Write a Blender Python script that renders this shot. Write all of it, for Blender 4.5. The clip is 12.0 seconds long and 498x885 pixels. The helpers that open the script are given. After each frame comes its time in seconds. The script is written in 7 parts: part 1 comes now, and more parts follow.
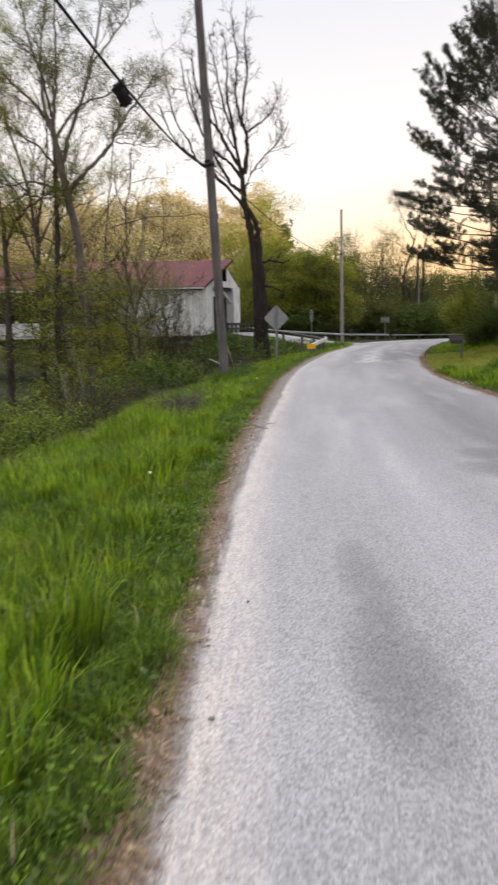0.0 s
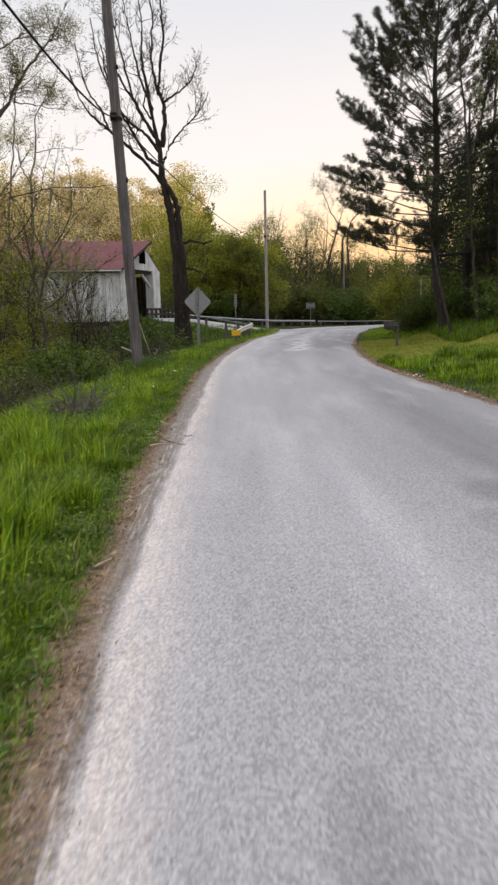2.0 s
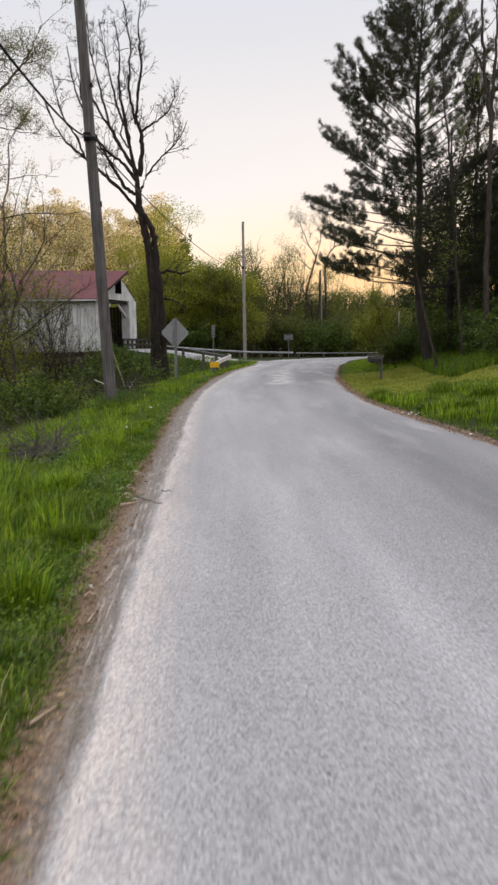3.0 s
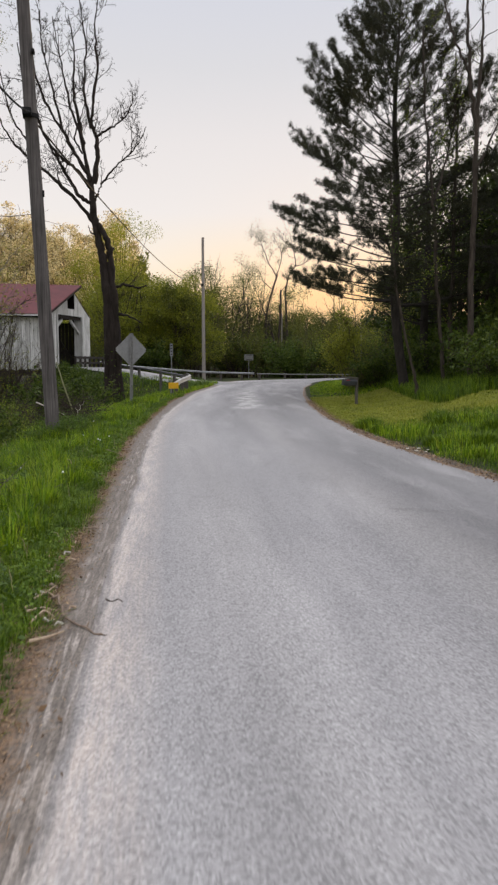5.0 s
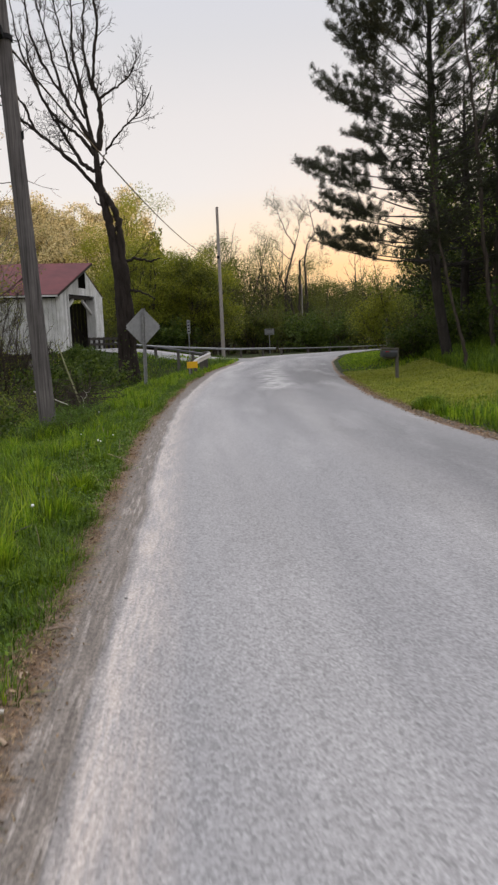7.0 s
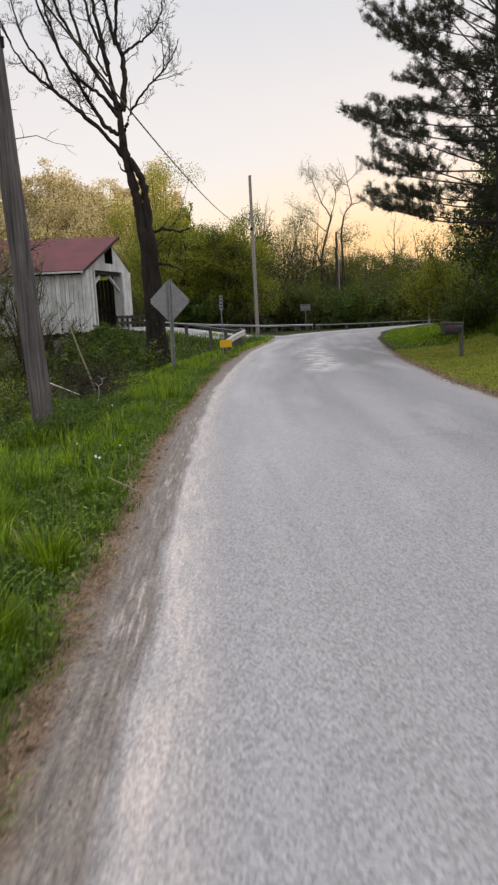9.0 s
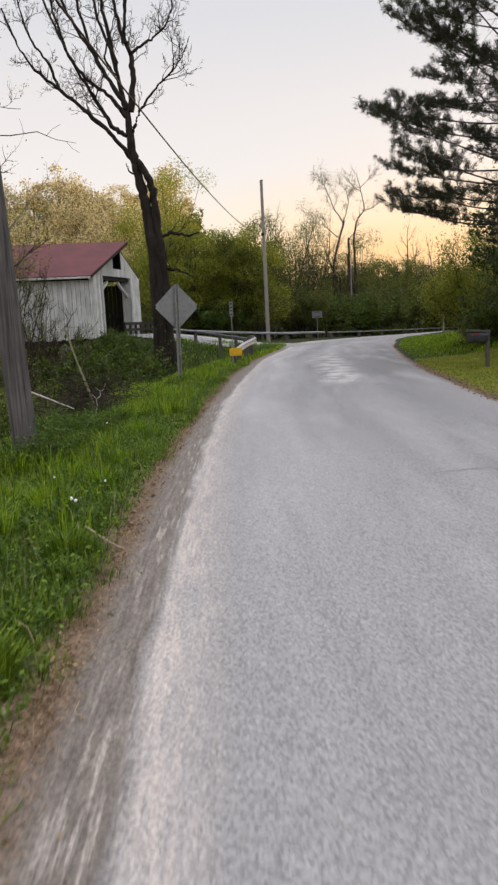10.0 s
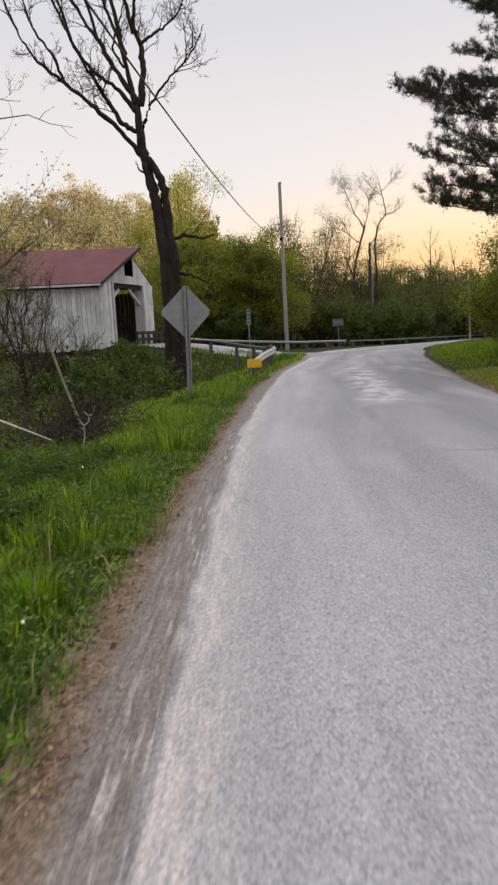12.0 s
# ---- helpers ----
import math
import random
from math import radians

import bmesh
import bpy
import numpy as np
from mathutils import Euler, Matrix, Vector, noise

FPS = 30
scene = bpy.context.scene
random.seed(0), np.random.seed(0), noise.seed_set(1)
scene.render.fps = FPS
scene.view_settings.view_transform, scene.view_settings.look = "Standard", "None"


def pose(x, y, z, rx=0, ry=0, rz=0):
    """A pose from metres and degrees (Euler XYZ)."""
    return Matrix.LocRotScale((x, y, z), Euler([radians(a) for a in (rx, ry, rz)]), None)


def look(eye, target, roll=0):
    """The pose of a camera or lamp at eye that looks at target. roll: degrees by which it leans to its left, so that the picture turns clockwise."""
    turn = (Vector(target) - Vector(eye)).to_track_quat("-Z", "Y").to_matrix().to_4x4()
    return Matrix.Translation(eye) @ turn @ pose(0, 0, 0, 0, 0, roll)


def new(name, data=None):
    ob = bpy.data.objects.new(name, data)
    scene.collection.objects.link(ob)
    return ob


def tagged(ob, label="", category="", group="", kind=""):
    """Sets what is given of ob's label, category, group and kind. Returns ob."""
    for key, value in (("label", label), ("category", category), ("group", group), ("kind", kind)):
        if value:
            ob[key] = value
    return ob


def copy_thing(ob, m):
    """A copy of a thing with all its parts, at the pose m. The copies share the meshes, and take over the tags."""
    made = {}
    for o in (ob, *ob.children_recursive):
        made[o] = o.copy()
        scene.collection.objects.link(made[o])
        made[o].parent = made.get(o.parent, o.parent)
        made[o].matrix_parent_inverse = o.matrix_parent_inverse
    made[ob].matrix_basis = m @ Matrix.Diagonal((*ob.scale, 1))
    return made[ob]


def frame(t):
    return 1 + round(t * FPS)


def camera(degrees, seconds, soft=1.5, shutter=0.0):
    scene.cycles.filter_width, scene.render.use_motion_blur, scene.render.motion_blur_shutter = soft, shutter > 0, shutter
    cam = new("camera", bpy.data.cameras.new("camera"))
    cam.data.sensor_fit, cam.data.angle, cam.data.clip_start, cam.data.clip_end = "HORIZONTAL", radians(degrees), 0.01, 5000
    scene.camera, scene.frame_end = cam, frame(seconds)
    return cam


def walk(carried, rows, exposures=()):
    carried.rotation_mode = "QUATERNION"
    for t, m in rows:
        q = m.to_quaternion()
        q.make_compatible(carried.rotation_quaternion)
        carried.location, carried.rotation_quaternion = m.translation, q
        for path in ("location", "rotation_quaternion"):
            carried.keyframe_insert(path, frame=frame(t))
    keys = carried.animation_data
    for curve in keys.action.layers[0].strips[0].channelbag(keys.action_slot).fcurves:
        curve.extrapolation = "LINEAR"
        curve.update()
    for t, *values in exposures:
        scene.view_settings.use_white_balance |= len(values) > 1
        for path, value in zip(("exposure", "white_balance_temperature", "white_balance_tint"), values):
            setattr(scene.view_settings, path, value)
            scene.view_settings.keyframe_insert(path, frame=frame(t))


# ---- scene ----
cam = camera(36.5, 12.0, soft=2.4, shutter=0.5)
PATH = [
    (0, (0.269, 1.524, 1.338), (0.255, 3.502, 1.041), -1.4),
    (0.5, (0.287, 2.172, 1.315), (0.4, 4.144, 1.001), -1.4),
    (1, (0.341, 2.847, 1.296), (0.479, 4.816, 0.974), -1.5),
    (1.5, (0.365, 3.491, 1.299), (0.499, 5.458, 0.966), -1.5),
    (2, (0.407, 4.211, 1.272), (0.591, 6.174, 0.936), -1.2),
    (2.5, (0.418, 4.782, 1.296), (0.621, 6.747, 0.987), -1.0),
    (3, (0.408, 5.422, 1.306), (0.658, 7.389, 1.048), -0.8),
    (5, (0.492, 8.063, 1.288), (0.86, 10.018, 1.082), 0.0),
    (5.5, (0.573, 8.742, 1.272), (0.943, 10.696, 1.065), -0.1),
    (6, (0.609, 9.419, 1.262), (0.979, 11.374, 1.056), -0.6),
    (6.5, (0.699, 10.055, 1.255), (1.049, 12.009, 1.011), -1.5),
    (7, (0.718, 10.655, 1.253), (1.028, 12.612, 0.985), -2.3),
    (9, (0.907, 13.393, 1.2), (1.128, 15.355, 0.878), -3.0),
    (9.5, (0.965, 14.031, 1.201), (1.193, 15.993, 0.888), -2.7),
    (10, (1.022, 14.634, 1.207), (1.219, 16.601, 0.904), -2.8),
    (10.5, (1.048, 15.25, 1.226), (1.239, 17.222, 0.954), -2.7),
    (11, (1.113, 15.877, 1.222), (1.273, 17.852, 0.948), -2.9),
    (11.5, (1.129, 16.529, 1.206), (1.282, 18.505, 0.932), -3.0),
    (12, (1.199, 17.173, 1.206), (1.353, 19.148, 0.928), -3.1),
]
walk(cam, [(t, look(eye, target, roll)) for t, eye, target, roll in PATH], [(0, 0.08), (1.0, 0.02), (2.0, -0.06), (3, -0.11), (5, -0.25), (7, -0.24), (9, -0.18), (12, -0.22)])

# ------------------------------------------------------------------ light
world = bpy.data.worlds.new("dusk_sky")
scene.world = world
world.use_nodes = True
wn, wl = world.node_tree.nodes, world.node_tree.links
wn.clear()
SUN_AZ, SUN_EL = radians(32), radians(2.8)
w_out = wn.new("ShaderNodeOutputWorld")
w_add = wn.new("ShaderNodeAddShader")
w_bg1 = wn.new("ShaderNodeBackground")
w_bg2 = wn.new("ShaderNodeBackground")
w_sky = wn.new("ShaderNodeTexSky")
w_sky.sky_type = "NISHITA"
w_sky.sun_disc = False
w_sky.sun_elevation, w_sky.sun_rotation = SUN_EL, SUN_AZ
w_sky.dust_density, w_sky.air_density = 3.0, 1.2
w_bg1.inputs["Strength"].default_value = 0.008
wl.new(w_sky.outputs[0], w_bg1.inputs["Color"])
# high thin cloud that evens the sky out, peach towards the horizon
w_tc = wn.new("ShaderNodeTexCoord")
w_sep = wn.new("ShaderNodeSeparateXYZ")
wl.new(w_tc.outputs["Generated"], w_sep.inputs[0])


def sky_ramp(*stops):
    n = wn.new("ShaderNodeValToRGB")
    el = n.color_ramp.elements
    for q, (p, c) in enumerate(stops):
        k = el[q] if q < 2 else el.new(p)
        k.position, k.color = p, (*c, 1)
    wl.new(w_sep.outputs["Z"], n.inputs[0])
    return n.outputs[0]


ABOVE = ((0.27, (0.90, 0.86, 0.86)), (0.35, (0.79, 0.785, 0.82)), (0.44, (0.72, 0.74, 0.83)), (0.62, (1.32, 1.32, 1.43)))
warm = sky_ramp((0.0, (0.90, 0.55, 0.30)), (1.0, (2.8, 2.8, 3.0)), (0.09, (1.15, 0.80, 0.43)), (0.13, (1.12, 0.905, 0.65)), (0.19, (1.0, 0.91, 0.85)), *ABOVE)
pale = sky_ramp((0.0, (0.95, 0.72, 0.50)), (1.0, (2.8, 2.8, 3.0)), (0.09, (1.07, 0.90, 0.68)), (0.13, (1.06, 0.945, 0.81)), (0.19, (0.96, 0.91, 0.89)), *ABOVE)
w_dot = wn.new("ShaderNodeVectorMath")
w_dot.operation = "DOT_PRODUCT"
w_dot.inputs[1].default_value = (math.sin(radians(20)), math.cos(radians(20)), 0)
wl.new(w_tc.outputs["Generated"], w_dot.inputs[0])
w_rng = wn.new("ShaderNodeMapRange")
w_rng.interpolation_type = "SMOOTHSTEP"
w_rng.inputs["From Min"].default_value, w_rng.inputs["From Max"].default_value = 0.94, 0.995
wl.new(w_dot.outputs["Value"], w_rng.inputs["Value"])
w_mix = wn.new("ShaderNodeMix")
w_mix.data_type = "RGBA"
wl.new(w_rng.outputs[0], w_mix.inputs[0])
wl.new(pale, w_mix.inputs[6])
wl.new(warm, w_mix.inputs[7])
wl.new(w_mix.outputs[2], w_bg2.inputs["Color"])
w_bg2.inputs["Strength"].default_value = 1.08
wl.new(w_bg1.outputs[0], w_add.inputs[0])
wl.new(w_bg2.outputs[0], w_add.inputs[1])
wl.new(w_add.outputs[0], w_out.inputs["Surface"])

sun = new("sun", bpy.data.lights.new("sun", "SUN"))
sun.data.energy, sun.data.angle, sun.data.color = 4.5, radians(1.0), (1.0, 0.70, 0.38)
sun.matrix_world = look((0, 0, 60), (-math.sin(SUN_AZ) * 50, -math.cos(SUN_AZ) * 50, 60 - 50 * math.tan(SUN_EL)))


# ------------------------------------------------------------------ materials
class Mat:
    """Small wrapper that wires up a node material."""

    def __init__(self, name, rough=0.8, metal=0.0, spec=0.4):
        self.m = bpy.data.materials.new(name)
        self.m.use_nodes = True
        self.nt = self.m.node_tree
        self.b = self.nt.nodes["Principled BSDF"]
        self.out = self.nt.nodes["Material Output"]
        self.b.inputs["Roughness"].default_value = rough
        self.b.inputs["Metallic"].default_value = metal
        self.b.inputs["Specular IOR Level"].default_value = spec
        self.tc = self.nt.nodes.new("ShaderNodeTexCoord")

    def node(self, kind):
        return self.nt.nodes.new(kind)

    def link(self, a, b):
        self.nt.links.new(a, b)

    def coords(self, scale=(1, 1, 1), which="Object"):
        n = self.node("ShaderNodeMapping")
        n.inputs["Scale"].default_value = scale
        self.link(self.tc.outputs[which], n.inputs[0])
        return n.outputs[0]

    def noise(self, scale, detail=4, rough=0.6, stretch=(1, 1, 1), which="Object"):
        n = self.node("ShaderNodeTexNoise")
        n.inputs["Scale"].default_value = scale
        n.inputs["Detail"].default_value = detail
        n.inputs["Roughness"].default_value = rough
        self.link(self.coords(stretch, which), n.inputs["Vector"])
        return n.outputs[0]

    def ramp(self, fac, *stops):
        n = self.node("ShaderNodeValToRGB")
        el = n.color_ramp.elements
        for i, (p, c) in enumerate(stops):
            k = el[i] if i < 2 else el.new(p)
            k.position = p
            k.color = (c, c, c, 1) if isinstance(c, (int, float)) else (*c, 1)
        self.link(fac, n.inputs[0])
        return n.outputs[0]

    def mix(self, fac, a, b, how="MIX"):
        n = self.node("ShaderNodeMix")
        n.data_type, n.blend_type = "RGBA", how
        for sock, v in ((n.inputs[0], fac), (n.inputs[6], a), (n.inputs[7], b)):
            if isinstance(v, (int, float)):
                sock.default_value = v
            elif isinstance(v, tuple):
                sock.default_value = (*v, 1)
            else:
                self.link(v, sock)
        return n.outputs[2]

    def math(self, op, a, b=0.0):
        n = self.node("ShaderNodeMath")
        n.operation = op
        for sock, v in ((n.inputs[0], a), (n.inputs[1], b)):
            if isinstance(v, (int, float)):
                sock.default_value = v
            else:
                self.link(v, sock)
        return n.outputs[0]

    def color(self, c):
        if isinstance(c, tuple):
            self.b.inputs["Base Color"].default_value = (*c, 1)
        else:
            self.link(c, self.b.inputs["Base Color"])
        return self

    def bump(self, h, strength=0.5, dist=0.01):
        n = self.node("ShaderNodeBump")
        n.inputs["Strength"].default_value = strength
        n.inputs["Distance"].default_value = dist
        self.link(h, n.inputs["Height"])
        self.link(n.outputs[0], self.b.inputs["Normal"])
        return self

    def island(self):
        return self.node("ShaderNodeNewGeometry").outputs["Random Per Island"]

    def thin(self, col, share=0.5):
        """Leaf: part of the light passes through."""
        t = self.node("ShaderNodeBsdfTranslucent")
        mx = self.node("ShaderNodeMixShader")
        mx.inputs[0].default_value = share
        self.link(col, t.inputs[0])
        self.link(self.b.outputs[0], mx.inputs[1])
        self.link(t.outputs[0], mx.inputs[2])
        self.link(mx.outputs[0], self.out.inputs["Surface"])
        return self


def leaf_mat(name, *cols, share=0.45, rough=0.55, clump=0.0):
    m = Mat(name, rough, spec=0.3)
    n = len(cols)
    c = m.ramp(m.island(), *[(i / max(1, n - 1), c_) for i, c_ in enumerate(cols)])
    c = m.mix(m.ramp(m.noise(1.1, 3), (0.38, 0.0), (0.66, 0.75)), c, (0.52, 0.62, 0.6), "MULTIPLY")
    if clump:
        c = m.mix(clump, c, m.ramp(m.noise(4.5, 4, 0.65), (0.36, 0.35), (0.62, 1.3)), "MULTIPLY")
    m.color(c)
    return m.thin(c, share).m


def asphalt_mat():
    m = Mat("worn_chipseal", 0.8, spec=0.25)
    uv = m.node("ShaderNodeUVMap")
    uv.uv_map = "UVMap"
    sx = m.node("ShaderNodeSeparateXYZ")
    m.link(uv.outputs[0], sx.inputs[0])
    u, v = sx.outputs[0], sx.outputs[1]

    def uvn(scale, stretch, detail=4):
        mp = m.node("ShaderNodeMapping")
        mp.inputs["Scale"].default_value = stretch
        m.link(uv.outputs[0], mp.inputs[0])
        n = m.node("ShaderNodeTexNoise")
        n.inputs["Scale"].default_value = scale
        n.inputs["Detail"].default_value = detail
        m.link(mp.outputs[0], n.inputs["Vector"])
        return n.outputs[0]

    base = m.ramp(uvn(0.9, (1, 0.10, 1), 5), (0.3, (0.226, 0.220, 0.220)), (0.7, (0.305, 0.298, 0.296)))
    col = base
    # polished wheel tracks, two to each lane
    track = m.math("ABSOLUTE", m.math("SINE", m.math("MULTIPLY", m.math("ADD", u, -0.2), 2.05)))
    track = m.math("MULTIPLY", m.math("POWER", track, 2.0), uvn(0.8, (1, 0.15, 1), 3))
    col = m.mix(m.ramp(track, (0.15, 0.0), (0.6, 0.5)), col, (0.36, 0.346, 0.334))
    cloud = m.ramp(uvn(0.75, (1.0, 0.11, 1), 4), (0.34, 0.80), (0.66, 1.18))
    col = m.mix(0.9, col, cloud, "MULTIPLY")
    # whole surface grows darker from the left edge towards the right
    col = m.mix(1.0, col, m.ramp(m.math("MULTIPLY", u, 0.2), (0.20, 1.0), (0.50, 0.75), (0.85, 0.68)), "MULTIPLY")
    # long dull streaks and darker damp patches
    streak = m.ramp(uvn(2.2, (1.2, 0.06, 1), 5), (0.42, 0.0), (0.66, 0.45))
    col = m.mix(streak, col, (0.20, 0.194, 0.196))
    patch = m.ramp(uvn(1.3, (1.0, 0.16, 1), 5), (0.52, 0.0), (0.70, 0.45))
    col = m.mix(patch, col, (0.38, 0.368, 0.362))
    # pale dust line along the left edge: sharp towards the verge, fading into the road
    uu = m.math("ADD", u, m.math("MULTIPLY", m.math("ADD", uvn(0.6, (1, 0.6, 1), 3), -0.5), 0.10))
    ul = m.math("ADD", uu, m.math("MULTIPLY", m.math("ADD", uvn(7, (2.2, 0.16, 1), 6), -0.5), 0.12))
    line = m.math("MULTIPLY", m.ramp(ul, (0.245, 0.0), (0.285, 1.0)), m.ramp(uu, (0.34, 1.0), (0.60, 0.0)))
    line = m.math("MULTIPLY", line, m.ramp(uvn(6.0, (2.0, 0.25, 1), 7), (0.30, 0.35), (0.58, 1.0)))
    line = m.math("MULTIPLY", line, m.ramp(uvn(26.0, (2.0, 0.14, 1), 6), (0.36, 0.40), (0.6, 1.0)))
    col = m.mix(m.math("MULTIPLY", line, 0.62), col, (0.53, 0.452, 0.390))
    # grey dust strip outside it, streaked by tyres
    edge = m.math("SUBTRACT", 2.0, m.math("MULTIPLY", ul, 6.6))
    edge = m.math("MULTIPLY", edge, m.ramp(uvn(3, (1, 0.3, 1), 5), (0.25, 0.6), (0.6, 1.1)))
    col = m.mix(m.ramp(edge, (0.1, 0.0), (0.55, 0.92)), col, m.ramp(uvn(22, (2.2, 0.13, 1), 7), (0.30, (0.086, 0.071, 0.058)), (0.68, (0.180, 0.152, 0.126))))
    fleck = m.math("MULTIPLY", m.ramp(uu, (0.03, 0.0), (0.12, 1.0)), m.ramp(uu, (0.25, 1.0), (0.33, 0.0)))
    fleck = m.math("MULTIPLY", fleck, m.ramp(uvn(19, (1.9, 0.14, 1), 7), (0.52, 0.0), (0.66, 0.55)))
    fleck = m.math("MULTIPLY", fleck, m.ramp(uvn(1.1, (1.0, 0.4, 1), 3), (0.40, 0.25), (0.60, 1.0)))
    uv2 = m.node("ShaderNodeUVMap")
    uv2.uv_map = "from_verge"
    sv = m.node("ShaderNodeSeparateXYZ")
    m.link(uv2.outputs[0], sv.inputs[0])
    near = m.math("ADD", sv.outputs[0], m.math("MULTIPLY", m.math("ADD", m.noise(4.5, 6, 0.7), -0.5), 0.24))
    brown = m.ramp(m.noise(16, 6, 0.75), (0.30, (0.048, 0.036, 0.026)), (0.5, (0.112, 0.080, 0.054)), (0.7, (0.215, 0.150, 0.098)))
    brown = m.mix(m.ramp(m.noise(55, 5, 0.7), (0.46, 0.0), (0.62, 0.65)), brown, (0.27, 0.15, 0.075))
    col = m.mix(m.ramp(near, (0.05, 0.95), (0.17, 0.0)), col, brown)
    col = m.mix(fleck, col, (0.46, 0.41, 0.365))
    # pale polished patches along the middle of the bend
    along = m.node("ShaderNodeSeparateXYZ")
    m.link(m.coords(), along.inputs[0])
    worn = m.ramp(m.math("ABSOLUTE", m.math("ADD", u, -2.5)), (0.12, 1.0), (0.62, 0.0))
    worn = m.math("MULTIPLY", worn, m.math("MULTIPLY", m.ramp(m.math("MULTIPLY", along.outputs[1], 0.01), (0.285, 0.0), (0.30, 1.0)), m.ramp(m.math("MULTIPLY", along.outputs[1], 0.01), (0.40, 1.0), (0.52, 0.0))))
    worn = m.math("MULTIPLY", worn, m.ramp(uvn(2.3, (1.0, 0.5, 1), 6), (0.42, 0.0), (0.58, 0.75)))
    col = m.mix(worn, col, (0.50, 0.485, 0.47))
    # damp stains in the near lane
    for cx, cy, rx_, ry_, amount, tone in ((0.80, 4.3, 0.17, 0.6, 0.62, 0.11), (0.84, 5.4, 0.12, 0.6, 0.5, 0.12), (2.70, 9.1, 0.3, 0.35, 0.6, 0.11), (2.5, 8.3, 0.3, 0.35, 0.6, 0.11)):
        pos = m.node("ShaderNodeSeparateXYZ")
        m.link(m.coords(), pos.inputs[0])
        ex = m.math("POWER", m.math("ABSOLUTE", m.math("MULTIPLY", m.math("ADD", pos.outputs[0], -cx), 1 / rx_)), 2.0)
        ey = m.math("POWER", m.math("ABSOLUTE", m.math("MULTIPLY", m.math("ADD", pos.outputs[1], -cy), 1 / ry_)), 2.0)
        far = m.math("ADD", m.math("ADD", ex, ey), m.math("MULTIPLY", m.math("ADD", m.noise(2.6, 6, 0.7), -0.5), 2.0))
        col = m.mix(m.ramp(m.math("MULTIPLY", far, 0.5), (0.1, amount), (0.95, 0.0)), col, (tone * 1.0, tone * 0.98, tone * 0.98))
    # chips of stone over all of it
    vor = m.node("ShaderNodeTexVoronoi")
    vor.inputs["Scale"].default_value = 108
    m.link(m.coords(), vor.inputs["Vector"])
    chips = m.ramp(vor.outputs["Color"], (0.05, 0.6), (0.95, 1.4))
    grit = m.ramp(m.noise(74, 4, 0.75), (0.28, 0.72), (0.74, 1.26))
    col = m.mix(m.math("SUBTRACT", 0.9, m.math("MULTIPLY", line, 0.25)), col, chips, "MULTIPLY")
    col = m.mix(0.9, col, grit, "MULTIPLY")
    m.color(col)
    h = m.mix(0.6, vor.outputs["Distance"], m.noise(60, 3, 0.7), "ADD")
    return m.bump(h, 0.4, 0.007).m


def dirt_mat():
    m = Mat("roadside_dirt", 0.95, spec=0.15)
    uv = m.node("ShaderNodeUVMap")
    sx = m.node("ShaderNodeSeparateXYZ")
    m.link(uv.outputs[0], sx.inputs[0])
    grain = m.noise(60, 6, 0.8)
    c = m.ramp(m.noise(9, 6, 0.75), (0.3, (0.13, 0.10, 0.078)), (0.5, (0.215, 0.17, 0.135)), (0.72, (0.32, 0.265, 0.215)))
    c = m.mix(m.ramp(m.noise(38, 5, 0.7), (0.44, 0.0), (0.62, 0.8)), c, (0.34, 0.195, 0.10))
    grey = m.ramp(m.noise(26, 6, 0.75, (1.0, 0.25, 1.0)), (0.3, (0.07, 0.060, 0.051)), (0.68, (0.17, 0.146, 0.124)))
    k = m.math("ADD", sx.outputs[0], m.math("MULTIPLY", m.math("ADD", m.noise(5, 5, 0.7), -0.5), 0.22))
    c = m.mix(m.ramp(k, (0.07, 0.0), (0.15, 0.9)), c, grey)
    c = m.mix(0.8, c, m.ramp(grain, (0.3, 0.62), (0.7, 1.35)), "MULTIPLY")
    return m.color(c).bump(grain, 1.0, 0.03).m


def soil_mat():
    m = Mat("ground_soil_and_litter", 0.95, spec=0.1)
    c = m.ramp(m.noise(1.3, 6, 0.7), (0.3, (0.022, 0.022, 0.012)), (0.55, (0.035, 0.04, 0.016)), (0.75, (0.065, 0.052, 0.032)))
    c = m.mix(m.ramp(m.noise(22, 4), (0.4, 0.0), (0.75, 0.6)), c, (0.035, 0.055, 0.016))
    return m.color(c).bump(m.noise(14, 6, 0.7), 0.9, 0.05).m


def turf_mat():
    m = Mat("mown_turf", 0.95, spec=0.1)
    c = m.ramp(m.noise(30, 6, 0.75), (0.3, (0.10, 0.115, 0.014)), (0.7, (0.23, 0.235, 0.034)))
    c = m.mix(m.ramp(m.noise(1.6, 4), (0.42, 0.0), (0.64, 0.6)), c, (0.13, 0.145, 0.03))
    return m.color(c).bump(m.noise(60, 5, 0.7), 0.9, 0.03).m


def wood_mat(name, c0, c1, grain=(9, 9, 0.6), rough=0.8, scale=6):
    m = Mat(name, rough, spec=0.25)
    g = m.noise(scale, 6, 0.65, grain)
    c = m.ramp(g, (0.3, c0), (0.7, c1))
    c = m.mix(m.ramp(m.noise(2.0, 3), (0.35, 0.0), (0.75, 0.5)), c, c0)
    return m.color(c).bump(g, 0.7, 0.015).m


def bark_mat(name, c0, c1, scale=9):
    m = Mat(name, 0.92, spec=0.15)
    g = m.noise(scale, 6, 0.7, (1, 1, 0.22))
    c = m.ramp(g, (0.32, c0), (0.68, c1))
    return m.color(c).bump(g, 1.0, 0.05).m


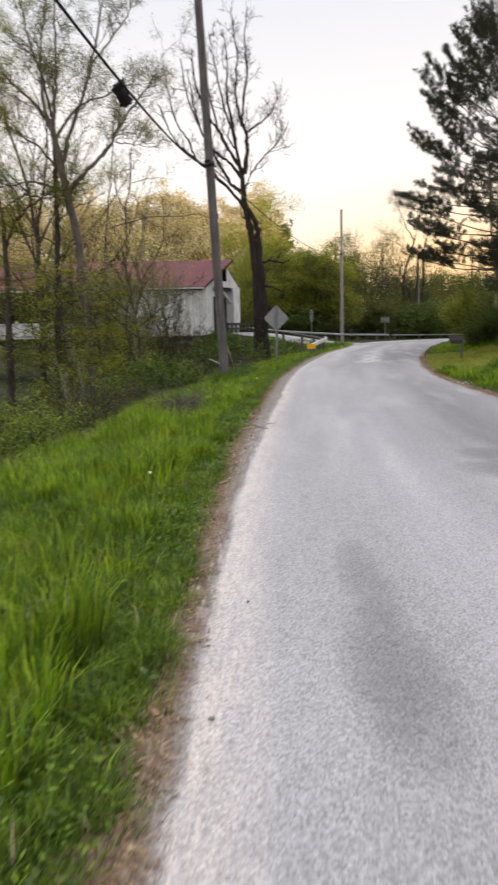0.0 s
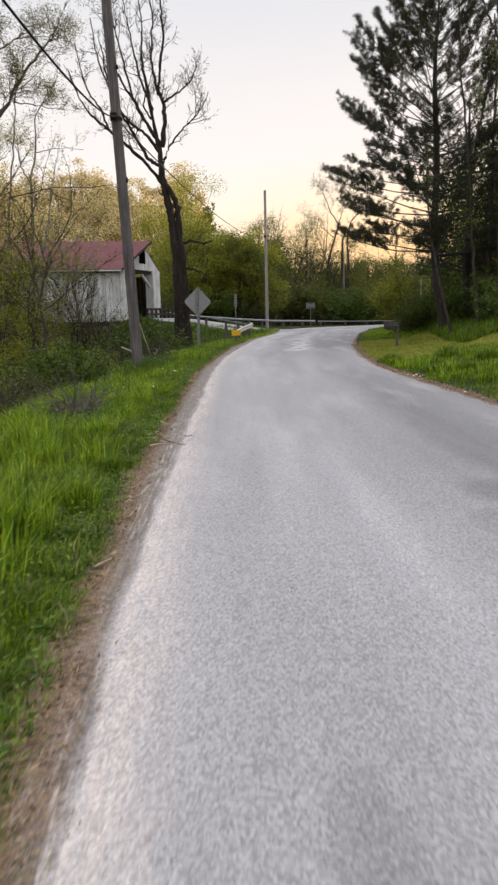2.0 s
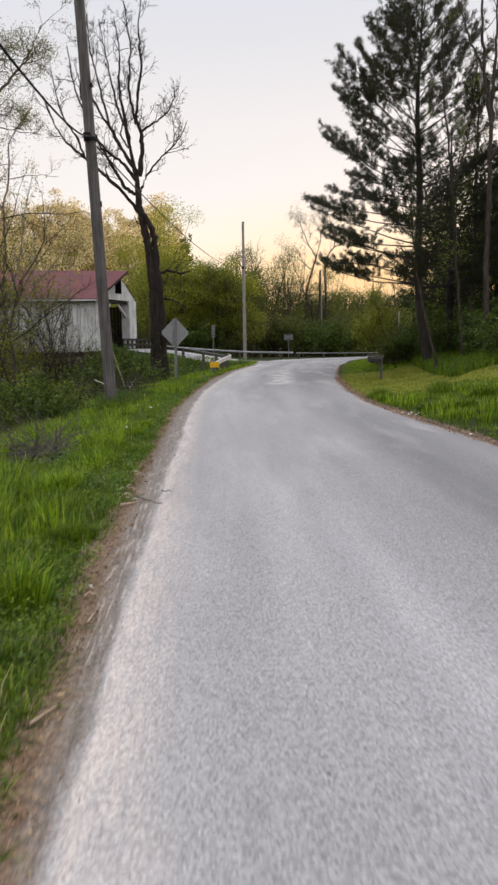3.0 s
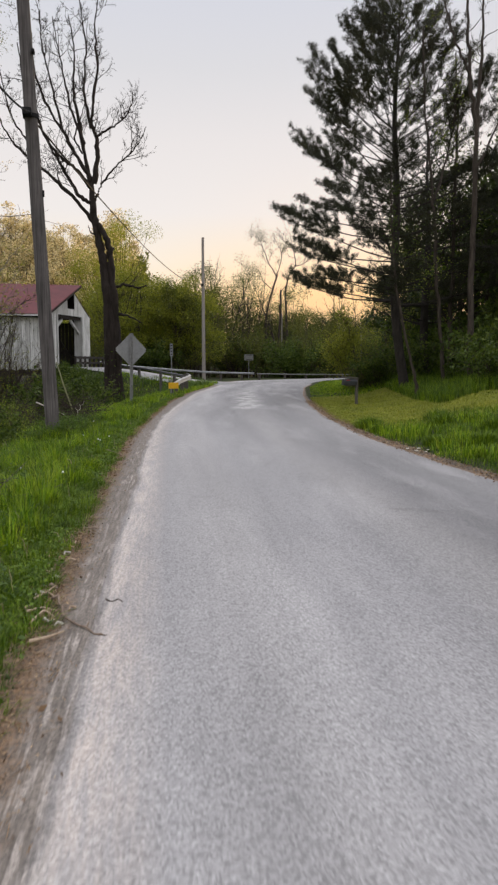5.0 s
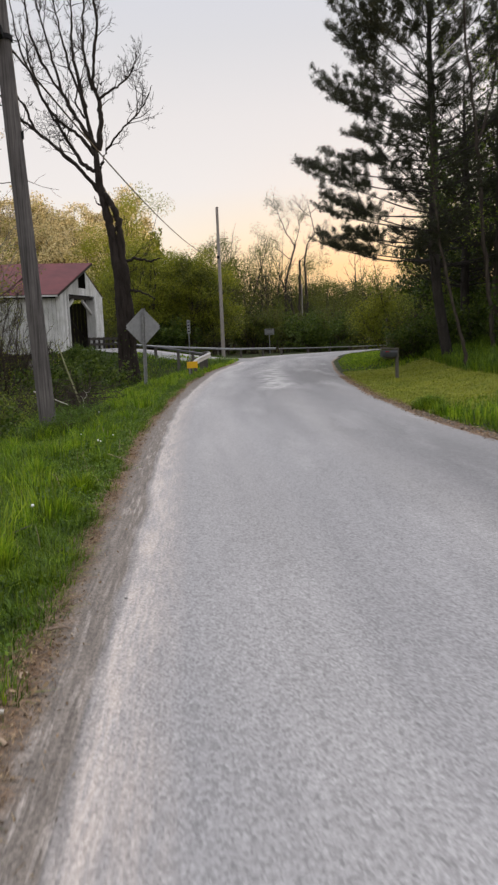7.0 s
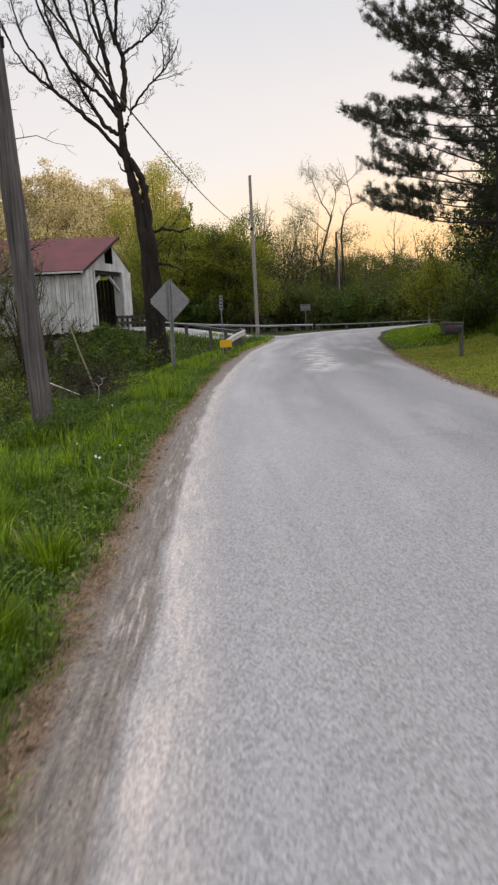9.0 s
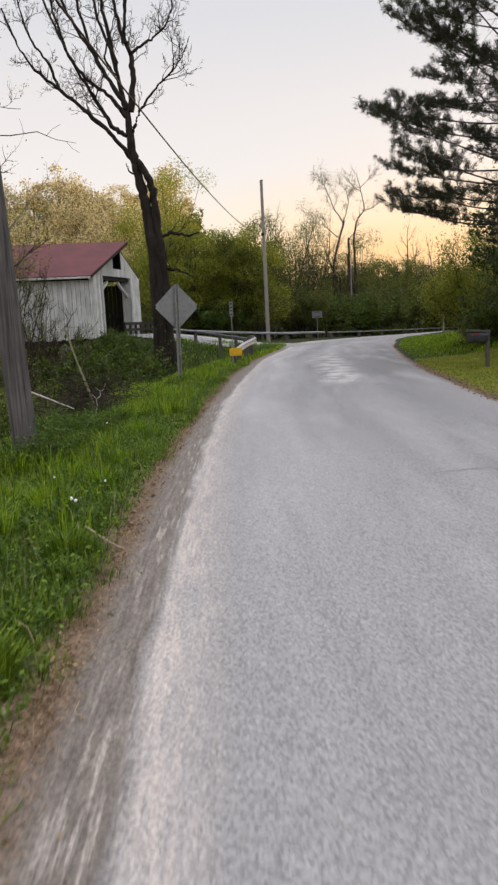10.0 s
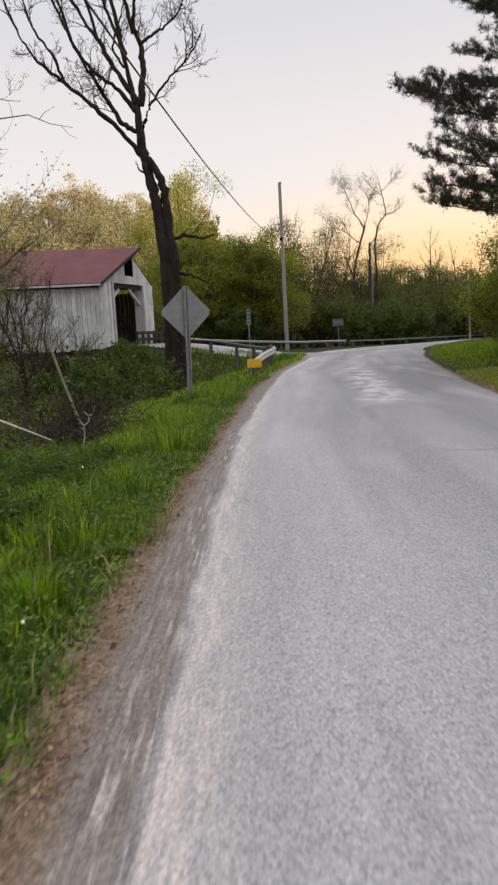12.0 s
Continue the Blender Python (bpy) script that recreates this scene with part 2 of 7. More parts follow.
def white_boards_mat():
    m = Mat("weathered_white_boards", 0.75, spec=0.25)
    c = m.ramp(m.node("ShaderNodeObjectInfo").outputs["Random"], (0.0, (0.50, 0.50, 0.48)), (0.5, (0.62, 0.62, 0.60)), (1.0, (0.74, 0.74, 0.72)))
    worn = m.ramp(m.noise(2.5, 6, 0.7, (6, 6, 0.5)), (0.44, 0.0), (0.70, 0.8))
    c = m.mix(worn, c, (0.25, 0.24, 0.225))
    c = m.mix(m.ramp(m.noise(0.9, 5, 0.65), (0.46, 0.0), (0.68, 0.55)), c, (0.30, 0.305, 0.26))
    return m.color(c).bump(m.noise(8, 5, 0.6, (6, 6, 0.4)), 0.4, 0.01).m


def metal_roof_mat():
    m = Mat("red_metal_roof", 0.62, 0.0, 0.3)
    c = m.ramp(m.noise(0.8, 5, 0.6, (1, 1, 2)), (0.3, (0.068, 0.012, 0.014)), (0.7, (0.122, 0.023, 0.025)))
    return m.color(c).bump(m.noise(5, 3), 0.15, 0.01).m


def galv_mat(name="galvanised_steel", lo=0.32, hi=0.55, rough=0.42, metal=0.75):
    m = Mat(name, rough, metal, 0.5)
    c = m.ramp(m.noise(11, 5, 0.6), (0.3, (lo, lo * 1.02, lo * 1.04)), (0.7, (hi, hi * 1.02, hi * 1.03)))
    return m.color(c).bump(m.noise(25, 3), 0.1, 0.004).m


def plain_mat(name, c, rough=0.7, var=0.25, scale=8, metal=0.0):
    m = Mat(name, rough, metal, 0.35)
    lo = tuple(v * (1 - var) for v in c)
    hi = tuple(min(1.0, v * (1 + var)) for v in c)
    return m.color(m.ramp(m.noise(scale, 4), (0.3, lo), (0.7, hi))).bump(m.noise(scale * 5, 4), 0.25, 0.004).m


M_ASPHALT, M_DIRT, M_SOIL = asphalt_mat(), dirt_mat(), soil_mat()
M_TURF = turf_mat()
M_POLE = wood_mat("grey_weathered_pole", (0.03, 0.027, 0.026), (0.19, 0.172, 0.165), (6, 6, 0.16))
M_FARPOLE = wood_mat("pale_weathered_pole", (0.20, 0.18, 0.16), (0.34, 0.31, 0.28), (7, 7, 0.35))
M_BARK = bark_mat("grey_brown_bark", (0.025, 0.02, 0.016), (0.085, 0.07, 0.057))
M_SNAG = bark_mat("dark_dead_bark", (0.014, 0.011, 0.009), (0.046, 0.037, 0.032), 6)
M_PALETRUNK = bark_mat("grey_smooth_bark", (0.06, 0.052, 0.042), (0.16, 0.14, 0.115))
M_PALEBARK = bark_mat("pale_grey_bark", (0.13, 0.12, 0.105), (0.27, 0.25, 0.22))
M_PINEBARK = bark_mat("dark_pine_bark", (0.02, 0.018, 0.016), (0.055, 0.048, 0.043))
M_MOSSY = bark_mat("mossy_green_stem", (0.15, 0.155, 0.07), (0.30, 0.30, 0.17))
M_TWIG = bark_mat("thin_brown_twigs", (0.03, 0.023, 0.018), (0.08, 0.063, 0.05))
M_DEADWOOD = wood_mat("grey_brown_dead_wood", (0.11, 0.08, 0.06), (0.30, 0.22, 0.16), (6, 6, 2))
M_DRYSTICK = wood_mat("bleached_dry_stick", (0.24, 0.17, 0.11), (0.46, 0.36, 0.26), (4, 4, 1))
M_BLEACHED = wood_mat("bleached_bare_wood", (0.32, 0.29, 0.25), (0.55, 0.51, 0.45), (4, 4, 1))
M_GRASS = leaf_mat("tall_verge_grass", (0.040, 0.092, 0.004), (0.145, 0.265, 0.008), (0.262, 0.375, 0.014), (0.40, 0.48, 0.030), share=0.45, clump=0.8)
M_SHORT = leaf_mat("short_verge_grass", (0.033, 0.064, 0.004), (0.110, 0.190, 0.008), (0.245, 0.330, 0.018), share=0.38, clump=0.5)
M_LAWN = leaf_mat("mown_lawn", (0.15, 0.19, 0.016), (0.25, 0.27, 0.026), (0.37, 0.35, 0.055), share=0.4, clump=0.35)
M_DRYGRASS = leaf_mat("straw_grass", (0.26, 0.20, 0.10), (0.36, 0.29, 0.16), (0.20, 0.17, 0.08), share=0.3)
M_WEED = leaf_mat("low_broad_weeds", (0.045, 0.085, 0.010), (0.078, 0.13, 0.016), (0.12, 0.18, 0.025), share=0.35)
M_CLOVER = leaf_mat("clover_leaves", (0.038, 0.080, 0.006), (0.105, 0.185, 0.010), (0.215, 0.31, 0.025), share=0.35)
M_SPRING = leaf_mat("young_yellow_green_leaves", (0.13, 0.148, 0.016), (0.24, 0.255, 0.024), (0.37, 0.37, 0.042), share=0.55)
M_GREEN = leaf_mat("mid_green_leaves", (0.032, 0.055, 0.008), (0.070, 0.108, 0.013), (0.135, 0.175, 0.022), share=0.45)
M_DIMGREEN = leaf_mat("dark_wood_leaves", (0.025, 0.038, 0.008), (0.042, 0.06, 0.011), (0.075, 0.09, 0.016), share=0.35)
M_LEAF = leaf_mat("fresh_green_leaves", (0.05, 0.08, 0.010), (0.15, 0.205, 0.020), (0.32, 0.36, 0.045), share=0.45)
# evening glow painted into the leaf colour: dark, gold and cream tones
M_GOLDLIGHT = leaf_mat("spring_leaves_with_gold_light", (0.15, 0.115, 0.04), (0.62, 0.47, 0.20), (0.97, 0.80, 0.46), share=0.65)
M_OLIVE = leaf_mat("dull_olive_leaves", (0.062, 0.074, 0.012), (0.115, 0.125, 0.020), (0.20, 0.20, 0.036), share=0.5)
M_NEEDLE = leaf_mat("dark_pine_needles", (0.016, 0.020, 0.008), (0.030, 0.034, 0.012), (0.055, 0.052, 0.020), share=0.3)
M_BROWNLEAF = leaf_mat("dead_brown_leaves", (0.10, 0.06, 0.035), (0.24, 0.145, 0.08), (0.46, 0.33, 0.20), share=0.2, rough=0.8)
M_WETLEAF = leaf_mat("dark_wet_dead_leaves", (0.03, 0.025, 0.022), (0.07, 0.058, 0.05), (0.14, 0.125, 0.11), share=0.1, rough=0.8)
M_WHITE = white_boards_mat()
M_ROOF = metal_roof_mat()
M_DARKWOOD = wood_mat("dark_old_timber", (0.022, 0.019, 0.016), (0.06, 0.052, 0.045), (2, 2, 2))
M_STONE = plain_mat("old_cut_stone", (0.16, 0.15, 0.135), 0.9, 0.4, 3)
M_GALV, M_SIGN = galv_mat("galvanised_steel", 0.16, 0.30, 0.45, 0.6), galv_mat("bare_aluminium_sign_back", 0.19, 0.26, 0.55, 0.3)
M_RAIL = galv_mat("weathered_guard_rail_steel", 0.38, 0.58, 0.32, 0.85)
M_DULLRAIL = galv_mat("dull_guard_rail_steel", 0.06, 0.12, 0.55, 0.7)
M_FARRAIL = galv_mat("grey_guard_rail_steel", 0.20, 0.34, 0.35, 0.8)
M_POST = wood_mat("weathered_post_wood", (0.06, 0.055, 0.05), (0.15, 0.135, 0.12), (8, 8, 0.5))
M_YELLOW = plain_mat("yellow_marker_paint", (0.70, 0.40, 0.012), 0.5, 0.15, 12)
M_BLACK = plain_mat("black_rubber_sheath", (0.010, 0.010, 0.011), 0.95, 0.3, 20)
M_BOX = plain_mat("dark_mailbox_metal", (0.028, 0.03, 0.032), 0.5, 0.4, 9)
M_RED = plain_mat("red_sign_face", (0.24, 0.012, 0.016), 0.45, 0.15, 12)
M_PETAL = plain_mat("white_petals", (0.80, 0.80, 0.76), 0.6, 0.08, 30)
M_PEBBLE = plain_mat("grey_pebble", (0.10, 0.095, 0.09), 0.8, 0.3, 30)
M_CHALK = plain_mat("pale_stone_chip", (0.70, 0.66, 0.58), 0.8, 0.15, 20)


# ------------------------------------------------------------------ mesh helpers
def raw_mesh(name, v, f, mat=None, smooth=False):
    """Mesh from a vertex array and one face array of equal-sized faces."""
    v = np.asarray(v, np.float32).reshape(-1, 3)
    f = np.asarray(f, np.int32)
    me = bpy.data.meshes.new(name)
    n, k = f.shape
    me.vertices.add(len(v))
    me.vertices.foreach_set("co", v.ravel())
    me.loops.add(n * k)
    me.loops.foreach_set("vertex_index", f.ravel())
    me.polygons.add(n)
    me.polygons.foreach_set("loop_start", np.arange(0, n * k, k, dtype=np.int32))
    me.polygons.foreach_set("loop_total", np.full(n, k, np.int32))
    if smooth:
        me.polygons.foreach_set("use_smooth", np.ones(n, bool))
    me.update(calc_edges=True)
    if mat:
        me.materials.append(mat)
    return me


def raw_ob(name, v, f, mat, parent=None, label="", smooth=False):
    ob = new(name, raw_mesh(name, v, f, mat, smooth))
    if parent:
        ob.parent = parent
    return tagged(ob, label)


def part(name, bm, mat, parent=None, label="", smooth=False):
    me = bpy.data.meshes.new(name)
    if smooth:
        for fa in bm.faces:
            fa.smooth = True
    bm.to_mesh(me)
    bm.free()
    me.materials.append(mat)
    ob = new(name, me)
    if parent:
        ob.parent = parent
    return tagged(ob, label)


def empty(name, m, label, category, group="", kind=""):
    ob = new(name)
    ob.empty_display_size = 0.2
    ob.matrix_world = m
    return tagged(ob, label, category, group, kind)


def box(bm, size, m=Matrix(), bevel=0.0):
    r = bmesh.ops.create_cube(bm, size=1.0, matrix=m @ Matrix.Diagonal((*size, 1)))
    if bevel:
        ed = list({ed for ve in r["verts"] for ed in ve.link_edges})
        bmesh.ops.bevel(bm, geom=ed, offset=bevel, segments=2, profile=0.6, affect="EDGES")


def box_bm(size, at=(0, 0, 0), bevel=0.0, rot=(0, 0, 0)):
    bm = bmesh.new()
    box(bm, size, pose(*at, *rot), bevel)
    return bm


class Tubes:
    """Collects tapered tubes along bent lines into one vertex and face array."""

    def __init__(self):
        self.v, self.f, self.n = [], [], 0

    def add(self, pts, rad, sides=6):
        pts = np.asarray(pts, float)
        rad = np.asarray(rad, float)
        k = len(pts)
        tan = np.gradient(pts, axis=0)
        tan /= np.linalg.norm(tan, axis=1)[:, None] + 1e-9
        ref = np.where(np.abs(tan[:, 2:3]) > 0.9, np.array([[1.0, 0, 0]]), np.array([[0, 0, 1.0]]))
        a = np.cross(tan, ref)
        a /= np.linalg.norm(a, axis=1)[:, None] + 1e-9
        b = np.cross(tan, a)
        th = np.linspace(0, 2 * np.pi, sides, endpoint=False)
        ring = pts[:, None, :] + rad[:, None, None] * (np.cos(th)[None, :, None] * a[:, None, :] + np.sin(th)[None, :, None] * b[:, None, :])
        i = np.arange(k - 1)[:, None] * sides
        j = np.arange(sides)[None, :]
        j2 = (j + 1) % sides
        q = np.stack([i + j, i + j2, i + sides + j2, i + sides + j], -1).reshape(-1, 4) + self.n
        self.v.append(ring.reshape(-1, 3))
        self.f.append(q)
        self.n += k * sides

    def arrays(self):
        return np.concatenate(self.v), np.concatenate(self.f)


def unit(v):
    return v / (np.linalg.norm(v, axis=-1, keepdims=True) + 1e-9)


def leaf_quads(rng, pos, size, spread=0.35, flat=0.0):
    """Small pointed leaves of random turn at the given places."""
    n = len(pos)
    a = rng.normal(size=(n, 3))
    a[:, 2] *= 1 - flat
    a = unit(a)
    b = unit(np.cross(a, rng.normal(size=(n, 3)) + np.array([0, 0, flat * 3])))
    s = size * rng.uniform(1 - spread, 1 + spread, (n, 1))
    v = np.stack([pos - a * s, pos + b * s * 0.5 - a * s * 0.1, pos + a * s, pos - b * s * 0.5 - a * s * 0.1], 1)
    return v.reshape(-1, 3), np.arange(4 * n).reshape(n, 4)


def bend(rng, p, d, length, n, wobble, lift):
    """A bent line of n steps from p along d; lift pulls it upwards."""
    pts = [np.array(p, float)]
    d = unit(np.array(d, float))
    for _ in range(n):
        d = unit(d + rng.normal(size=3) * wobble + np.array([0, 0, lift]))
        pts.append(pts[-1] + d * length / n)
    return np.array(pts), d


def side_way(rng, d, angle):
    """A direction that leaves d at about the given angle, to a random side."""
    s = unit(np.cross(d, rng.normal(size=3)))
    return unit(d * math.cos(angle) + s * math.sin(angle))


def grow(rng, tubes, tips, p, d, length, r, level, top, wob=0.12, lift=0.05, kids=(4, 6), ang=(0.5, 0.9), shrink=0.6, sides=7, seg=4):
    n = 6 if level == 0 else seg
    pts, dd = bend(rng, p, d, length, n, wob, lift)
    end = r * (0.45 if level < top else 0.25)
    tubes.add(pts, np.linspace(r, end, n + 1), max(3, sides - level * 2))
    if level >= top:
        tips.append(pts)
        return
    for _ in range(rng.integers(kids[0], kids[1] + 1)):
        k = rng.uniform(0.35 if level == 0 else 0.2, 1.0)
        i = min(n - 1, int(k * n))
        q = pts[i] + (pts[i + 1] - pts[i]) * (k * n - i)
        w = side_way(rng, unit(pts[i + 1] - pts[i]), rng.uniform(*ang))
        grow(rng, tubes, tips, q, w, length * shrink * rng.uniform(0.7, 1.15) * (1.15 - 0.45 * k), max(0.010, r * (0.52 - 0.22 * k)), level + 1, top, wob * 1.15, lift, kids, ang, shrink, sides, seg)
    grow(rng, tubes, tips, pts[-1], dd, length * shrink * 0.9, end, level + 1, top, wob, lift, kids, ang, shrink, sides, seg)


def leaves_on(rng, tips, per, jitter):
    """Places for leaves scattered along the outer twigs."""
    t = np.stack([rng.uniform(0, 0.999, per) * (len(tips[0]) - 1) for _ in tips])
    arr = np.stack(tips)
    i = t.astype(int)
    fr = (t - i)[..., None]
    idx = np.arange(len(tips))[:, None]
    p = arr[idx, i] * (1 - fr) + arr[idx, i + 1] * fr
    return p.reshape(-1, 3) + rng.normal(size=(len(tips) * per, 3)) * jitter


def make_tree(name, seed, x, y, height, r, label, leaf, bark=None, lean=(0, 0), levels=3, per=14, jitter=0.25, size=0.09, trunk_share=0.55, wob=0.1, lift=0.05, kids=(4, 6), ang=(0.45, 0.95), shrink=0.6, group="", z=None, category="tree"):
    rng = np.random.default_rng(seed)
    tubes, tips = Tubes(), []
    grow(rng, tubes, tips, (0, 0, -0.3), (lean[0], lean[1], 1), height * trunk_share, r, 0, levels, wob, lift, kids, ang, shrink, 7, 3)
    base = empty(name, pose(x, y, ground_z(x, y) if z is None else z), label, category, group)
    v, f = tubes.arrays()
    raw_ob("trunk", v, f, bark or M_BARK, base, smooth=True)
    if leaf and per:
        v, f = leaf_quads(rng, leaves_on(rng, tips, per, jitter), size)
        raw_ob("crown", v, f, leaf, base)
    return base


# ------------------------------------------------------------------ the lie of the land
Y_L = (-30, 0, 3.3, 5.5, 8.2, 12, 15.5, 19.5, 21.5, 23.7, 26.5, 32.5, 35, 41.7, 46, 51, 59)
X_L = (-0.9, -0.25, -0.14, -0.10, -0.05, 0.14, 0.37, 0.70, 0.84, 1.13, 1.50, 2.32, 2.72, 4.02, 5.02, 6.25, 8.0)
Y_E = (-30, 0, 3.3, 7.1, 11.6, 15.5, 19.9, 23.5, 27, 32.4, 41.7, 46, 51, 59)
X_E = (-0.85, -0.33, -0.26, -0.16, 0.15, 0.48, 0.84, 1.20, 1.63, 2.48, 4.1, 5.12, 6.35, 8.1)
Y_R = (-30, 0, 10, 14, 18, 21, 26, 32, 38.5, 48.3, 52, 63, 82)
X_R = (3.6, 4.2, 4.5, 4.64, 4.82, 5.02, 5.77, 6.97, 8.5, 11.1, 12.3, 16.0, 25.0)
# bridge corner, the way across its mouth, and the way along it
G1 = np.array([-3.35, 63.0])
G2 = np.array([-0.75, 69.0])
GDIR = (G2 - G1) / np.linalg.norm(G2 - G1)
GW = float(np.linalg.norm(G2 - G1))
BDIR = np.array([-1.0, -0.05]) / math.hypot(1, 0.05)
DECK = 1.05
BR_A, BR_B = np.array([10.0, 58.5]), (G1 + G2) / 2


def smooth(a, b, t):
    k = np.clip((t - a) / (b - a), 0, 1)
    return k * k * (3 - 2 * k)


def road_z(x, y):
    return -0.12 * smooth(66, 92, y) * smooth(8, 24, x)


def bridge_road(x, y):
    """Distance from the side road's middle line, and its height there."""
    d = BR_B - BR_A
    ln = np.hypot(*d)
    d = d / ln
    s = (x - BR_A[0]) * d[0] + (y - BR_A[1]) * d[1]
    o = np.abs((x - BR_A[0]) * -d[1] + (y - BR_A[1]) * d[0])
    o = np.where(s > ln + 0.6, o + (s - ln - 0.6) * 3, np.where(s < 0, o - s, o))
    return o, DECK * smooth(0.18, 0.95, s / ln)


def land(x, y):
    x, y = np.asarray(x, float), np.asarray(y, float)
    dl = np.interp(y, Y_L, X_L) - x
    dr = x - np.interp(y, Y_R, X_R)
    zl = np.interp(dl, (0, 0.5, 1.6, 2.6, 3.6, 5.2, 8, 12, 22, 40, 90), (-0.03, -0.03, -0.2, -0.42, -0.85, -1.7, -2.5, -2.9, -2.9, -1.2, 1.0))
    steep = np.interp(dr, (0, 0.5, 1.2, 2.2, 3.5, 6, 12, 30, 80), (-0.03, 0.0, 0.09, 0.24, 0.45, 0.75, 1.3, 2.4, 4.5))
    flat = np.interp(dr, (0, 1.0, 2.0, 3.0, 4.5, 7, 12, 30, 80), (-0.04, -0.09, -0.10, 0.10, 0.5, 0.9, 1.4, 2.4, 4.5))
    lawn = smooth(22.5, 25.5, y) * (1 - smooth(35, 39, y))
    zr = steep * (1 - lawn) + flat * lawn
    zr = zr * (1 - 0.8 * smooth(38, 47, y))
    z = np.where(dl > 0, zl, np.where(dr > 0, zr, -0.05))
    far = smooth(66, 76, y - np.clip(x - 12, 0, 60) * 0.75)
    z = z * (1 - far) + far * np.where(x < 0, -1.5 + np.clip(x + 0, -40, 0) * 0.0, 0.0)
    z = z + road_z(x, y)
    o, rz = bridge_road(x, y)
    fill = rz - 0.06 - np.clip(o - 3.3, 0, 50) * 0.62
    z = np.where(o < 40, np.maximum(z, fill), z)
    z = z + 15 * smooth(88, 170, y) * (1 - smooth(-2, 30, x)) + 3.0 * smooth(95, 190, y) + 12 * smooth(-45, -110, x)
    z = z + 0.05 * np.sin(x * 1.7 + y * 0.6) * smooth(0.8, 3, dl) + 0.05 * np.sin(x * 1.3 - y * 0.9) * smooth(0.6, 3, dr)
    return z


def ground_z(x, y):
    return float(land(x, y))


def build_ground():
    xs = np.concatenate([np.arange(-400, -40, 30), np.arange(-40, -9, 1.5), np.arange(-9, 20, 0.3), np.arange(20, 60, 1.5), np.arange(60, 420, 30)])
    ys = np.concatenate([np.arange(-400, -30, 30), np.arange(-30, 0, 2.0), np.arange(0, 72, 0.4), np.arange(72, 130, 2.0), np.arange(130, 820, 30)])
    gx, gy = np.meshgrid(xs, ys)
    v = np.stack([gx, gy, land(gx, gy)], -1).reshape(-1, 3)
    nx, ny = len(xs), len(ys)
    i = (np.arange(ny - 1)[:, None] * nx + np.arange(nx - 1)[None, :])
    f = np.stack([i, i + 1, i + nx + 1, i + nx], -1).reshape(-1, 4)
    ob = raw_ob("ground", v, f, M_SOIL, smooth=True)
    tagged(ob, "earth bank and verge with soil, litter and green growth", "ground", kind="structure")


build_ground()


def strip(name, left, right, rise, cols, mat, label, crown=0.03, step=0.5, jag=0.0, shift=None, verge=1.0):
    """A paved strip between two edge lines, with a UV map in metres."""
    left, right = np.array(left, float), np.array(right, float)
    s = np.concatenate([[0], np.cumsum(np.hypot(*np.diff((left + right) / 2, axis=0).T))])
    t = np.arange(0, s[-1] + step, step)
    t[-1] = s[-1]
    lx, ly, rx, ry = (np.interp(t, s, a) for a in (left[:, 0], left[:, 1], right[:, 0], right[:, 1]))
    k = np.zeros(len(t))
    if jag:
        rng = np.random.default_rng(5)
        q = rng.uniform(0, 6.28, 4)
        k = jag * (0.6 * np.sin(t * 2.3 + q[0]) + 0.5 * np.sin(t * 6.1 + q[1]) + 0.35 * np.sin(t * 15.7 + q[2]) + 0.2 * np.sin(t * 33 + q[3])) + 0.3 * jag * rng.normal(size=len(t))
        lx, rx = lx + k, rx + np.roll(k, 5) * 0.5
    w = np.linspace(0, 1, cols + 1)
    gx = lx[:, None] * (1 - w) + rx[:, None] * w
    gy = ly[:, None] * (1 - w) + ry[:, None] * w
    gz = rise(gx, gy) + crown * (1 - (2 * w[None, :] - 1) ** 2)
    v = np.stack([gx, gy, gz], -1)
    width = np.hypot(rx - lx, ry - ly)
    uvs = np.stack([w[None, :] * width[:, None] + k[:, None] * (1 - w[None, :]), np.repeat(t[:, None], cols + 1, 1)], -1).reshape(-1, 2)
    off = uvs + np.array([verge, 0.0])
    if shift:
        uvs[:, 0] += np.repeat(np.interp(ly, *shift), cols + 1)
    n = cols + 1
    i = (np.arange(len(t) - 1)[:, None] * n + np.arange(cols)[None, :])
    f = np.stack([i, i + 1, i + n + 1, i + n], -1).reshape(-1, 4)
    me = raw_mesh(name, v, f, mat, True)
    layer = me.uv_layers.new(name="UVMap")
    layer.data.foreach_set("uv", uvs[f.ravel()].astype(np.float32).ravel())
    layer = me.uv_layers.new(name="from_verge")
    layer.data.foreach_set("uv", off[f.ravel()].astype(np.float32).ravel())
    return tagged(new(name, me), label, "road", kind="structure")


def edge_line(ys, yk, xk):
    return [(float(np.interp(y, yk, xk)), float(y)) for y in ys]


ys_near = np.arange(-30, 57.1, 1.5)
X_P = np.interp(ys_near, Y_L, X_L) - 0.08
road_left = list(zip(X_P.tolist(), ys_near.tolist())) + [(8.6, 62.0), (10.2, 66.0), (13.2, 69.6), (19.5, 75.8), (27, 84.0), (40, 96), (60, 112), (95, 135)]
road_right = edge_line(ys_near * 0.985 + 0.0, Y_R, X_R) + [(14.4, 58.6), (15.8, 62.2), (18.0, 67.0), (22.5, 73.0), (30.5, 81.5), (43, 92), (63, 107), (98, 130)]
